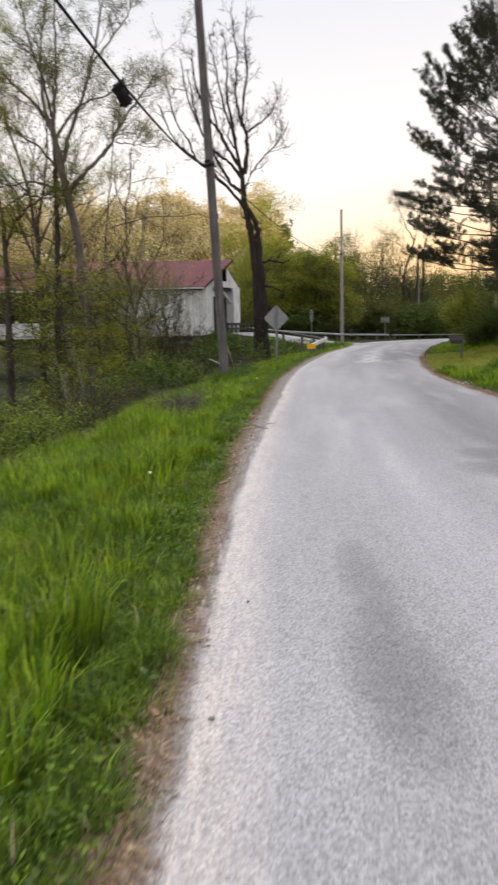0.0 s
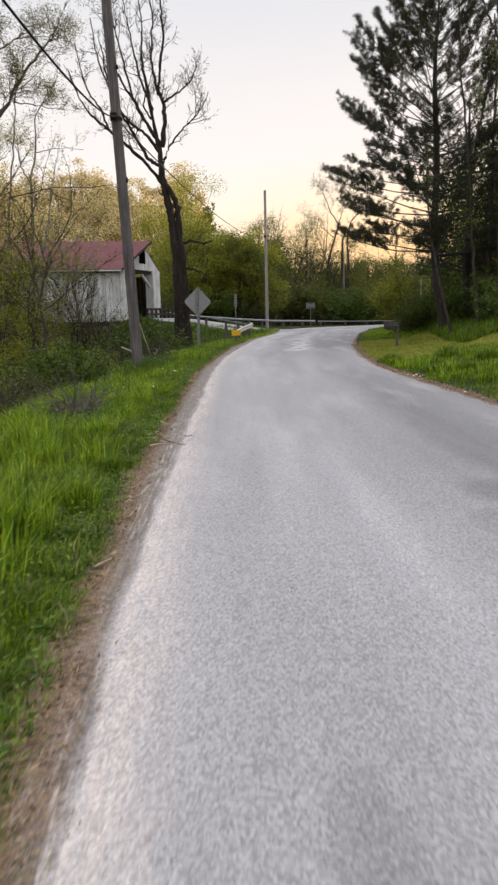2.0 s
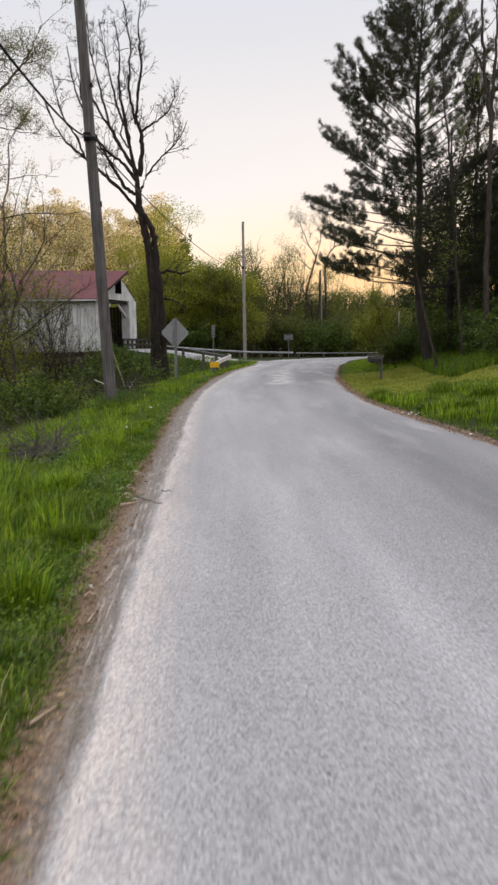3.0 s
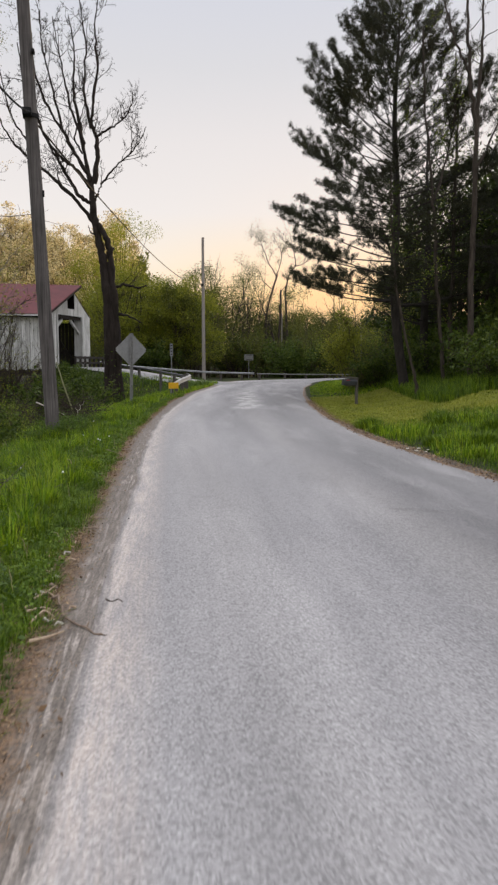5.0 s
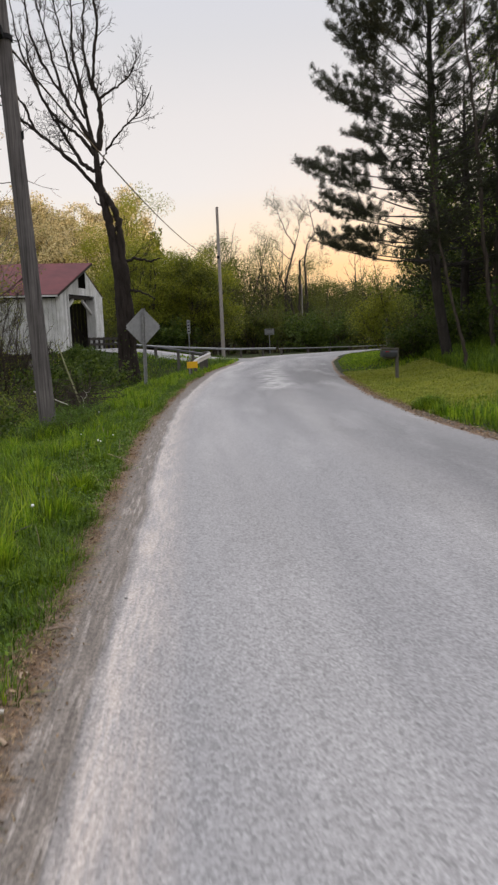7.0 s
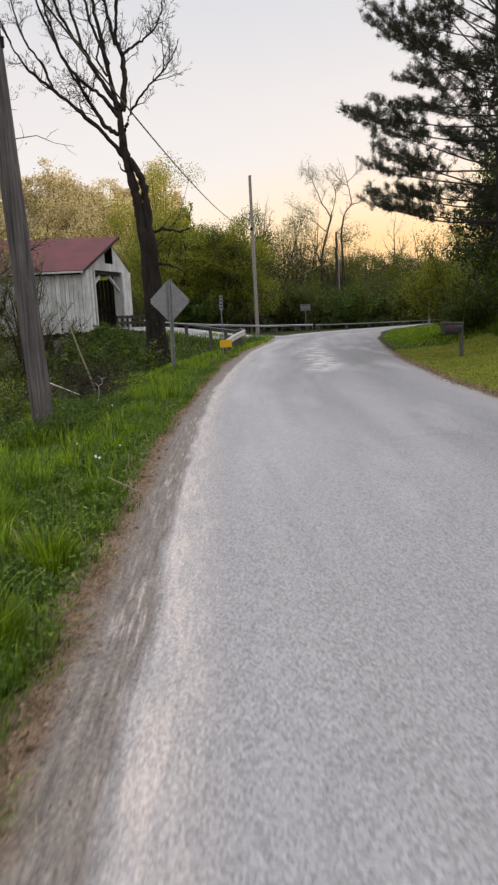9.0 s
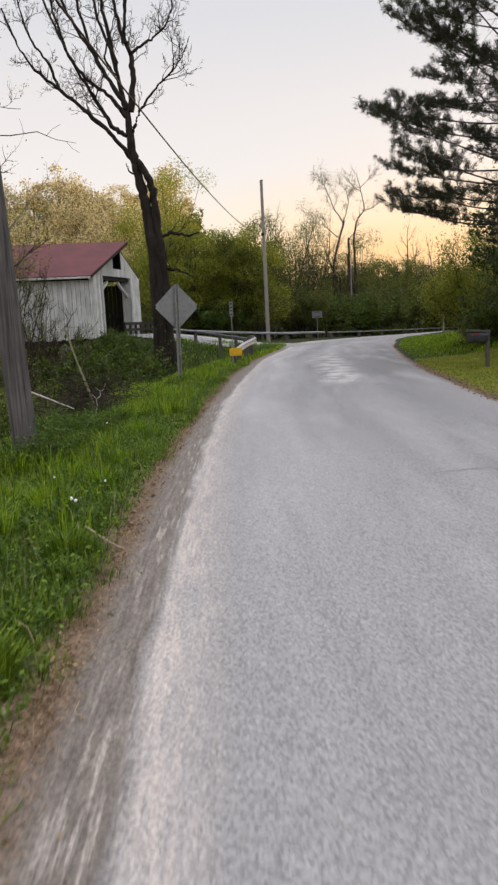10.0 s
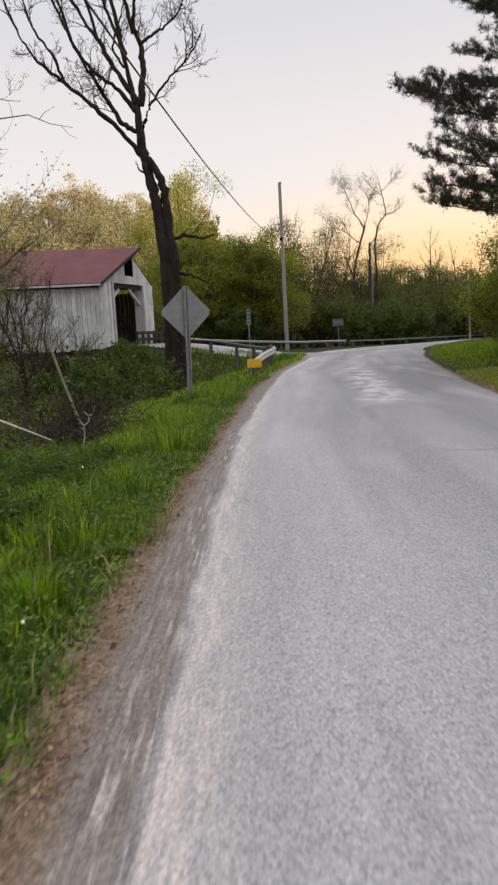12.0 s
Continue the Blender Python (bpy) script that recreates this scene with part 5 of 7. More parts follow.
# trees on the other side
skeleton_tree("tree", 41, 10.46, 31.3, "slim leaning tree at the foot of the pine", M_BARK, (
    ([(10.5, 0.0), (10.4, 0.6), (10.15, 1.7), (9.65, 3.7), (9.45, 5.6), (9.4, 7.6)], 0.075, 0.02, 0.0, 7),
), M_GREEN, 8, 0.03, 0.1, 0.08, (0.4, 0.9), 0.015, 3)
skeleton_tree("tree", 42, 12.1, 33.0, "slim grey trunk standing among the pines", M_BARK, (
    ([(12.15, 0.2), (12.1, 1.6), (11.8, 3.9), (11.7, 5.7), (11.5, 7.8), (11.2, 10.1), (11.1, 12.5)], 0.085, 0.03, 0.0, 7),
    ([(11.6, 6.8), (12.2, 8.4), (12.6, 10.5)], 0.05, 0.015, 0.5, 6),
), M_LEAF, 12, 0.035, 0.16, 0.08, (0.5, 1.2), 0.016, 3)
skeleton_tree("tree", 43, 13.8, 36.0, "slim dark trunk standing among the pines", M_BARK, (
    ([(13.8, 0.2), (13.75, 2.5), (13.8, 4.6), (13.8, 7.9), (13.85, 10.6), (13.7, 13.0)], 0.12, 0.03, 0.0, 8),
), M_LEAF, 12, 0.035, 0.16, 0.08, (0.5, 1.2), 0.016, 3)
skeleton_tree("tree", 44, 12.15, 31.0, "slim bare tree with steep upper limbs", M_BARK, (
    ([(12.15, 0.3), (12.1, 2.3), (12.1, 5.4), (12.1, 8.8), (11.85, 10.2), (11.7, 11.8), (11.6, 14.5)], 0.13, 0.03, 0.0, 6),
    ([(12.1, 8.6), (12.2, 10.4), (12.3, 11.8), (12.2, 14.5)], 0.08, 0.02, 0.2, 6),
    ([(11.9, 10.1), (11.3, 11.2), (10.8, 12.4), (10.6, 13.6)], 0.05, 0.012, -0.2, 5),
    ([(12.1, 7.4), (12.8, 8.8), (13.1, 10.6)], 0.05, 0.012, -0.2, 5),
), None, 0, 0.03, 0.1, 0.06, (0.5, 1.1), 0.016, 3)
make_tree("young_tree", 145, 11.75, 40.3, 3.9, 0.05, "bright yellow-green young tree behind the mailbox", M_SPRING, M_BARK, per=26, size=0.035, jitter=0.2, kids=(5, 7), ang=(0.5, 1.1))
make_tree("bare_bush", 146, 11.0, 38.2, 2.4, 0.03, "grey-brown bare bush behind the mailbox", M_OLIVE, M_PALETRUNK, per=2, size=0.03, jitter=0.1, kids=(6, 8), ang=(0.4, 1.0), trunk_share=0.3)
make_tree("tree", 45, 17.1, 50.0, 8.6, 0.12, "yellow-green young tree beyond the pine", M_SPRING, M_BARK, per=100, size=0.05, jitter=0.3)
make_tree("tree", 47, 24.6, 64.0, 8.0, 0.13, "yellow-green tree at the inside of the bend", M_SPRING, M_BARK, per=50, size=0.05, jitter=0.28)
make_tree("tree", 48, 25.0, 67.5, 9.5, 0.14, "leafy tree beyond the bend", M_GREEN, M_BARK, per=50, size=0.055, jitter=0.3)
make_tree("tree", 46, 20.5, 56.0, 9.5, 0.14, "leafy tree at the bend", M_GREEN, M_BARK, per=50, size=0.055, jitter=0.35)


# ------------------------------------------------------------------ far woods
def far_tree(rng, h, levels, kids, shrink, ang):
    """Branches and leaf places of one distant tree, about its foot."""
    tubes, tips = Tubes(), []
    grow(rng, tubes, tips, (0, 0, -0.5), (rng.normal() * 0.05, rng.normal() * 0.05, 1), h * 0.5, 0.012 * h + 0.03, 0, levels, 0.1, 0.06, kids, ang, shrink, 5, 3)
    return tubes.arrays(), tips


def build_woods(name, spots, leaf, bark, per, size, jitter, label, seed, variants=7, levels=2, kids=(5, 7), shrink=0.62, ang=(0.4, 0.9)):
    rng = np.random.default_rng(seed)
    kinds = [far_tree(rng, 10.0, levels, kids, shrink, ang) for _ in range(variants)]
    bv, bf, lp, n = [], [], [], 0
    for x, y, h in spots:
        (v, f), tips = kinds[rng.integers(variants)]
        a, s = rng.uniform(0, 6.28), h / 10.0
        rot = np.array([[math.cos(a), -math.sin(a), 0], [math.sin(a), math.cos(a), 0], [0, 0, 1]]) * s
        o = np.array([x, y, ground_z(x, y)])
        bv.append(v @ rot.T + o)
        bf.append(f + n)
        n += len(v)
        if per:
            lp.append(leaves_on(rng, tips, per, jitter) @ rot.T + o)
    raw = raw_ob(name, np.concatenate(bv), np.concatenate(bf), bark)
    tagged(raw, label + ", bare stems", "woods", kind="stuff")
    if per:
        v, f = leaf_quads(rng, np.concatenate(lp), size)
        tagged(raw_ob(name + "_leaves", v, f, leaf), label + ", leaves", "woods", kind="stuff")


def build_crowns(name, spots, leaf, clumps, per, size, puff, label, seed):
    """Distant trees whose rounded crowns are made of leafy clumps on limbs."""
    rng = np.random.default_rng(seed)
    tubes, lp = Tubes(), []
    for x, y, h in spots:
        o = np.array([x, y, ground_z(x, y)])
        lean = rng.normal(size=2) * 0.04
        hs = np.linspace(-0.5, h * 0.82, 5)
        trunk = o + np.stack([lean[0] * hs, lean[1] * hs, hs], 1) + rng.normal(size=(5, 3)) * 0.06
        tubes.add(trunk, np.linspace(0.011 * h + 0.02, 0.02, 5), 5)
        wide, tall = h * rng.uniform(0.26, 0.36), h * rng.uniform(0.36, 0.44)
        u = unit(rng.normal(size=(clumps, 3)))
        k = rng.uniform(0.35, 1.0, (clumps, 1)) ** 0.6
        c = u * k * np.array([wide, wide, tall]) + np.array([lean[0] * h * 0.6, lean[1] * h * 0.6, h * 0.6])
        c[:, :2] *= np.clip(1.25 - 0.55 * (c[:, 2:] / h), 0.4, 1.1)
        for q in c:
            w = o + q
            i = min(4, max(1, int(q[2] / h * 4.2)))
            s0 = trunk[i - 1]
            mid_ = (s0 + w) / 2 + np.array([0, 0, -0.04 * h])
            tubes.add(np.array([s0, mid_, w]), (0.003 * h, 0.002 * h, 0.001 * h), 3)
            full = 1.7 if h > 15.5 and per > 100 else 1.0
            n = int(per * full * rng.uniform(0.6, 1.3))
            r = puff * h / 10.0 * rng.uniform(0.75, 1.25) * (0.8 if full > 1 else 1.0)
            lp.append(w + unit(rng.normal(size=(n, 3))) * rng.uniform(0, 1, (n, 1)) ** 0.45 * np.array([r, r, r * 0.75]) * 1.35)
    v, f = tubes.arrays()
    tagged(raw_ob(name, v, f, M_BARK), label + ", stems", "woods", kind="stuff")
    v, f = leaf_quads(rng, np.concatenate(lp), size)
    tagged(raw_ob(name + "_leaves", v, f, leaf), label + ", leaves", "woods", kind="stuff")


rg = random.Random(9)
mid_left = [(x, rg.uniform(76, 90), rg.uniform(9, 13.0) * (1.0 if x > 0.5 else 0.62)) for x in (rg.uniform(-6, 9) for _ in range(24))] + [(2.5, 84, 17.0), (0.5, 86, 16.0), (4.5, 80, 11)]
mid_left = [(x, y, h * (0.8 if x > 4 and h < 16 else 1.0)) for x, y, h in mid_left]
bright = [q for i, q in enumerate(mid_left) if q[0] < 3 or i % 3 != 1]
build_crowns("near_woods", bright, M_SPRING, 34, 190, 0.075, 0.8, "yellow-green spring trees beyond the bridge road", 71)
build_crowns("near_dull_woods", [q for q in mid_left if q not in bright], M_OLIVE, 32, 180, 0.075, 0.8, "dull olive trees beyond the bridge road", 84)
mid_right = [(rg.uniform(9, 42), 0, rg.uniform(7, 11.5)) for _ in range(52)]
mid_right = [(x, 84 + max(0, x - 22) * 0.9 + rg.uniform(0, 20), h * (1.04 if x < 15 else 1.22 if x < 20 else 0.98 if x < 24 else 0.74)) for x, _, h in mid_right]
nearer = [q for q in mid_right if q[0] < 16]
build_crowns("bend_spring_woods", nearer[::2], M_OLIVE, 28, 160, 0.075, 0.75, "yellow-green trees along the bend", 79)
build_crowns("bend_dull_woods", nearer[1::2], M_OLIVE, 28, 150, 0.075, 0.75, "dull olive trees along the bend", 81)
build_crowns("bend_woods", [q for q in mid_right if q[0] >= 16], M_OLIVE, 26, 150, 0.07, 0.75, "dull green trees along the bend", 72)
tall_thin = [(10.6, 88, 15.5), (11.7, 92, 15.0), (13.2, 90, 14), (19.4, 90, 14), (24.5, 94, 15), (17.5, 95, 15), (9.6, 90, 14), (31, 98, 13), (36, 102, 13), (27.5, 97, 13)]
build_woods("tall_bare_trees", tall_thin, M_GOLDLIGHT, M_BARK, 3, 0.06, 0.2, "tall thin nearly bare trees", 73, 5, 3, (3, 5), 0.55)
BARE_L = "tall dark bare tree with a fine spreading crown"
skeleton_tree("bare_tree", 171, 18.1, 91.0, BARE_L, M_BARK, (
    ([(18.1, -1.0), (18.1, 1.6), (18.0, 6.6), (18.7, 9.3), (19.3, 11.2)], 0.17, 0.08, 0.0, 4),
    ([(19.2, 11.0), (18.4, 12.3), (17.6, 14.4), (17.2, 15.2)], 0.07, 0.015, 0.4, 14),
    ([(19.2, 11.0), (19.8, 13.0), (19.4, 14.2)], 0.06, 0.015, -0.4, 10),
    ([(18.7, 9.6), (17.1, 10.9), (15.6, 11.2)], 0.05, 0.015, 0.3, 8),
), M_OLIVE, 6, 0.05, 0.2, 0.1, (0.6, 1.3), 0.022, 3)
skeleton_tree("bare_tree", 172, 20.6, 91.5, BARE_L, M_BARK, (
    ([(20.7, -1.0), (20.6, 3.0), (20.5, 6.0), (20.3, 9.2), (20.7, 11.3), (21.6, 12.3), (21.1, 14.4), (20.8, 15.9)], 0.16, 0.02, 0.0, 12),
    ([(21.5, 12.2), (22.3, 12.4), (23.2, 13.0)], 0.05, 0.015, 0.2, 7),
    ([(21.1, 14.3), (22.0, 15.2), (22.6, 16.1)], 0.04, 0.012, -0.2, 8),
    ([(21.2, 14.0), (20.2, 14.8), (19.9, 15.6)], 0.04, 0.012, 0.2, 7),
), None, 0, 0.05, 0.2, 0.1, (0.6, 1.3), 0.02, 3)
skeleton_tree("broken_tree", 173, 19.2, 90.0, "broken dead trunk standing at the wood's edge", M_BARK, (
    ([(19.1, -1.0), (19.2, 2.0), (19.4, 6.6), (19.45, 9.4)], 0.17, 0.11, 0.0, 0),
    ([(19.4, 9.1), (20.0, 9.8)], 0.06, 0.03, 0.1, 0),
), None, 0, 0.05, 0.2, 0.12)
low = [(rg.uniform(9, 30), 0, rg.uniform(3.5, 5.5)) for _ in range(34)] + [(rg.uniform(-7, 9), 0, rg.uniform(3, 4.5)) for _ in range(14)]
low = [(x, 79.5 + max(0, x - 20) * 0.95 + rg.uniform(0, 7), h) for x, _, h in low]
build_woods("olive_thicket", low[1::2], M_OLIVE, M_TWIG, 40, 0.055, 0.4, "dull olive thicket at the wood's edge", 86, 5, 2, (5, 6), 0.7, (0.5, 1.1))
build_woods("thicket", low[::2], M_GREEN, M_TWIG, 44, 0.06, 0.4, "dark green thicket at the wood's edge", 80, 5, 2, (5, 6), 0.7, (0.5, 1.1))
glow = [(rg.uniform(40, 95), rg.uniform(118, 140), rg.uniform(9, 13)) for _ in range(26)]
build_woods("far_bare_woods", glow, M_GOLDLIGHT, M_TWIG, 8, 0.10, 0.5, "distant bare twiggy woods, evening glow put in the leaf colour", 82, 5, 3, (3, 4), 0.62, (0.4, 0.9))
hill = [(rg.uniform(-62, 4), rg.uniform(108, 165), rg.uniform(11.5, 16.5)) for _ in range(85)]
# the low sun's gold on these crowns sits in the leaf colour
build_crowns("hill_woods", hill, M_GOLDLIGHT, 34, 90, 0.17, 0.72, "trees on the hill, evening gold put in the leaf colour", 74)
back = [(rg.uniform(0, 110), rg.uniform(125, 165), rg.uniform(8, 11)) for _ in range(70)]
build_woods("back_woods", back[::2], M_OLIVE, M_BARK, 14, 0.36, 0.3, "distant dull woods", 75)
deep = [(rg.uniform(6, 62), rg.uniform(108, 124), rg.uniform(6.5, 8.5)) for _ in range(44)]
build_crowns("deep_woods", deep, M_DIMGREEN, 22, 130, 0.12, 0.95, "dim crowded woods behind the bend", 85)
right_woods = [(rg.uniform(16, 45), rg.uniform(14, 60), rg.uniform(9, 15)) for _ in range(80)]
right_woods = [(x + max(0, y - 45) * 0.9, y, h) for x, y, h in right_woods]
build_woods("right_woods", right_woods, M_GREEN, M_BARK, 13, 0.15, 0.35, "dark green wood behind the pines", 76)
dense = [(16.8, 41, 10.5), (18.8, 44, 12), (17.8, 37, 11), (20.6, 40, 13), (19.8, 48.5, 10), (22, 53, 10), (16.2, 45.5, 7), (20.7, 35, 13), (23.5, 45, 12)]
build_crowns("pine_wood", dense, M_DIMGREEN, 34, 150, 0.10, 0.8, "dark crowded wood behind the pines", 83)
left_woods = [(rg.uniform(-60, -15), rg.uniform(10, 100), rg.uniform(10, 15)) for _ in range(60)]
left_woods = [(x, y, h) for x, y, h in left_woods if not (y > 56 and y < 74)]
build_woods("left_gold_woods", left_woods[1::2], M_GOLDLIGHT, M_BARK, 14, 0.12, 0.4, "spring woods across the creek, evening glow put in the leaf colour", 87)
build_woods("left_woods", left_woods[::2], M_OLIVE, M_BARK, 12, 0.14, 0.4, "spring woods across the creek", 77)
behind = [(rg.choice((-1, 1)) * rg.uniform(8, 40) + 2, rg.uniform(-60, -8), rg.uniform(9, 14)) for _ in range(40)]
build_woods("behind_woods", behind, M_GREEN, M_BARK, 6, 0.3, 0.4, "trees along the road behind", 78)


# ------------------------------------------------------------------ brush
def bush_kind(name, seed, h, spread, stems, per, size, leaf, label, levels=2, r=0.014, group="brush"):
    rng = np.random.default_rng(seed)
    tubes, tips = Tubes(), []
    for _ in range(stems):
        a, k = rng.uniform(0, 6.28), rng.uniform(0.1, 1.0) * spread
        d = (math.cos(a) * k, math.sin(a) * k, 1)
        grow(rng, tubes, tips, (math.cos(a) * k * 0.2 * h, math.sin(a) * k * 0.2 * h, -0.1), d, h * rng.uniform(0.45, 0.75), r, 1, levels + 1, 0.2, 0.02, (2, 4), (0.4, 1.0), 0.66, 5, 2)
    base = empty(name, pose(0, 0, -50), label, "bush", group)
    v, f = tubes.arrays()
    raw_ob("branchwork", v, f, M_TWIG, base, smooth=True)
    if per:
        v, f = leaf_quads(rng, leaves_on(rng, tips, per, 0.08), size)
        raw_ob("foliage", v, f, leaf, base)
    return base


def scatter(kind, spots, seed):
    rng = random.Random(seed)
    first = True
    for x, y, s in spots:
        m = pose(x, y, ground_z(x, y), 0, 0, rng.uniform(0, 360))
        if first:
            kind.matrix_world = m @ Matrix.Diagonal((s, s, s, 1))
            first = False
        else:
            c = copy_thing(kind, m)
            c.scale = (s, s, s)


rb = random.Random(17)


def left_spots(n, y0, y1, d0, d1, s0, s1):
    out = []
    for _ in range(n):
        y = rb.uniform(y0, y1)
        d = rb.uniform(d0, d1)
        out.append((float(np.interp(y, Y_L, X_L)) - d, y, rb.uniform(s0, s1)))
    return out


scatter(bush_kind("bramble_bush", 81, 1.3, 0.9, 10, 13, 0.030, M_LEAF, "tangled dull green bramble on the bank"), left_spots(20, 8, 24, 3.6, 5.5, 0.4, 0.8) + left_spots(8, 18, 30, 3.6, 6, 0.5, 1.1) + left_spots(14, 30, 56, 5.0, 12, 1.0, 1.6) + [(-2.6, 25.2, 1.0), (-1.7, 28.6, 0.7)], 1)
scatter(bush_kind("twiggy_bush", 82, 1.8, 0.7, 10, 3, 0.032, M_LEAF, "thin twiggy bush with a few young leaves"), left_spots(22, 9, 26, 3.8, 7, 0.5, 1.0) + left_spots(20, 26, 60, 4.8, 13, 0.7, 1.2) + [(-2.2, 30.5, 0.9), (-2.9, 33.5, 1.2)], 2)
scatter(bush_kind("leafy_bush", 83, 1.7, 0.8, 10, 13, 0.040, M_LEAF, "green leafy bush on the bank"), left_spots(16, 10, 26, 4.0, 7.5, 0.55, 1.1) + left_spots(8, 22, 31, 4.2, 9, 0.7, 1.2) + left_spots(10, 32, 58, 6, 14, 1.0, 1.6), 3)
scatter(bush_kind("spring_bush", 89, 1.7, 0.8, 9, 9, 0.036, M_LEAF, "yellow-green young bush on the bank"), left_spots(9, 10, 28, 4.0, 8, 0.5, 1.0), 9)
scatter(bush_kind("bare_bush", 90, 2.0, 0.8, 14, 1, 0.03, M_OLIVE, "bare brown twiggy bush tangled on the bank", r=0.012), left_spots(12, 11, 26, 3.6, 7, 0.4, 0.9) + left_spots(6, 26, 35, 5, 9, 0.8, 1.3), 10)
for i, (x, y, h, lx) in enumerate(((-4.6, 22.0, 2.3, 0.1), (-5.2, 24.5, 3.0, -0.1), (-4.0, 19.0, 1.7, 0.2), (-6.0, 28.0, 3.4, 0.05), (-5.4, 30.5, 3.0, -0.15), (-3.9, 27.2, 1.8, 0.25), (-6.6, 32.0, 3.6, 0.1), (-4.9, 17.5, 2.0, -0.2))):
    make_tree("pale_stem", 440 + i, x, y, h, 0.022, "thin pale bare stem standing in the brush", None, M_PALEBARK, lean=(lx, 0), per=0, levels=1, kids=(2, 4), wob=0.12, trunk_share=0.8, group="pale stems", category="sapling")
scatter(bush_kind("pole_weeds", 92, 0.55, 0.9, 12, 20, 0.022, M_WEED, "dark leafy weeds round the foot of the pole", r=0.006), [(-0.28, 22.38, 0.75), (-0.58, 22.28, 0.72), (-0.1, 22.6, 0.65), (-0.8, 22.5, 0.6), (1.1, 32.2, 0.5), (1.4, 32.3, 0.55), (0.05, 24.5, 0.6), (-0.25, 24.9, 0.75), (-0.5, 24.4, 0.65), (0.2, 25.3, 0.6), (-0.7, 25.4, 0.8)], 12)
scatter(bush_kind("round_bush", 84, 1.7, 0.9, 15, 34, 0.055, M_GREEN, "dense dark green bush below the bridge"), [(-2.6, 24.6, 0.85), (-3.1, 25.6, 0.95), (-3.4, 23.6, 0.7), (-1.5, 41.3, 1.45), (-1.1, 44.0, 1.25), (-5.2, 48.0, 1.4), (-2.6, 50.5, 1.4), (-4.0, 54.0, 1.3), (-3.6, 40.0, 1.0), (-0.9, 39.6, 0.8), (-2.2, 46.5, 1.5), (-3.2, 56.5, 1.3), (-1.0, 47.5, 1.2), (-5.6, 57.5, 1.4), (1.0, 55.8, 0.7), (2.3, 54.3, 0.55), (-0.4, 57.5, 0.8), (0.3, 56.8, 0.75), (-1.3, 59.2, 0.9), (1.7, 55.2, 0.55), (-2.4, 60.5, 0.8)], 4)
scatter(bush_kind("roadside_shrub", 85, 1.6, 0.9, 11, 18, 0.055, M_GREEN, "dense dark shrub under the pines"), [(12.4, 30.0, 1.2), (13.6, 28.2, 1.3), (11.4, 27.6, 0.9), (14.5, 32.5, 1.3), (12.6, 36.8, 1.0), (11.6, 38.2, 0.9), (13.8, 40, 1.1), (12.2, 25.8, 1.1), (14.2, 24.2, 1.4), (15.8, 29.5, 1.5), (14.6, 45, 1.2), (16.8, 48, 1.4), (17.5, 43, 1.5), (19.8, 60, 1.5), (15.5, 35.5, 1.7), (16.5, 31, 1.8), (17.5, 38, 1.9), (15.0, 41.5, 1.6), (18.5, 28, 1.9), (16.2, 25.5, 1.7), (19.5, 34, 2.2), (13.2, 33.2, 1.1), (20, 42, 2.2), (18.8, 46.5, 2.0)], 5)
scatter(bush_kind("grey_bush", 86, 2.2, 0.8, 20, 2, 0.04, M_OLIVE, "grey twiggy leafless bush beside the lawn", r=0.016), [(13.2, 42.5, 1.0), (14.4, 44.5, 1.1), (12.6, 40.8, 0.8)], 6)
under = [(rb.uniform(-8, 10), rb.uniform(73, 80), rb.uniform(1.2, 2.0)) for _ in range(16)] + [(x, 79 + max(0, x - 20) * 0.9 + rb.uniform(0, 6), rb.uniform(1.3, 2.2)) for x in (rb.uniform(11, 45) for _ in range(26))]
scatter(bush_kind("wood_edge_bush", 87, 1.7, 0.9, 9, 26, 0.055, M_GREEN, "dark undergrowth at the wood's edge"), under[::2], 7)
scatter(bush_kind("twiggy_undergrowth", 88, 2.4, 0.6, 9, 18, 0.045, M_OLIVE, "tall thin olive undergrowth at the wood's edge", r=0.02), under[1::2] + [(x + 1.1, y + 1.0, s * 0.9) for x, y, s in under[::3]], 8)


# ------------------------------------------------------------------ grass
def blades(name, pts, h, w, mat, label, seed, lean=0.5, hvar=0.5, turn=None):
    rng = np.random.default_rng(seed)
    ok = ((pts[:, 0] + 1.0) / 0.45) ** 2 + ((pts[:, 1] - 15.3) / 0.85) ** 2 > 1
    if name != "thatch":
        ok &= ((pts[:, 0] + 0.74) / 0.16) ** 2 + ((pts[:, 1] - 5.25) / 0.55) ** 2 > 1
    h = h[ok] if np.ndim(h) else h
    turn = None if turn is None else turn[ok]
    pts = pts[ok]
    n = len(pts)
    a = rng.uniform(0, 6.28, n) if turn is None else turn
    d = np.stack([np.cos(a), np.sin(a), np.zeros(n)], 1)
    s = np.stack([-np.sin(a), np.cos(a), np.zeros(n)], 1)
    hh = (h * rng.uniform(1 - hvar, 1 + hvar, n))[:, None]
    ww = (w * rng.uniform(0.7, 1.3, n))[:, None]
    k = rng.uniform(0.1, lean, n)[:, None]
    up = np.array([0, 0, 1.0])
    mid = pts + up * hh * 0.6 + d * hh * k * 0.35
    top = pts + up * hh * (1 - 0.3 * k) + d * hh * k
    v = np.stack([pts - s * ww, pts + s * ww, mid - s * ww * 0.8, mid + s * ww * 0.8, top], 1).reshape(-1, 3)
    b = np.arange(n)[:, None] * 5
    f = np.concatenate([b + np.array([[0, 1, 3]]), b + np.array([[0, 3, 2]]), b + np.array([[2, 3, 4]])], 0)
    return tagged(raw_ob(name, v, f, mat), label, "grass", kind="stuff")


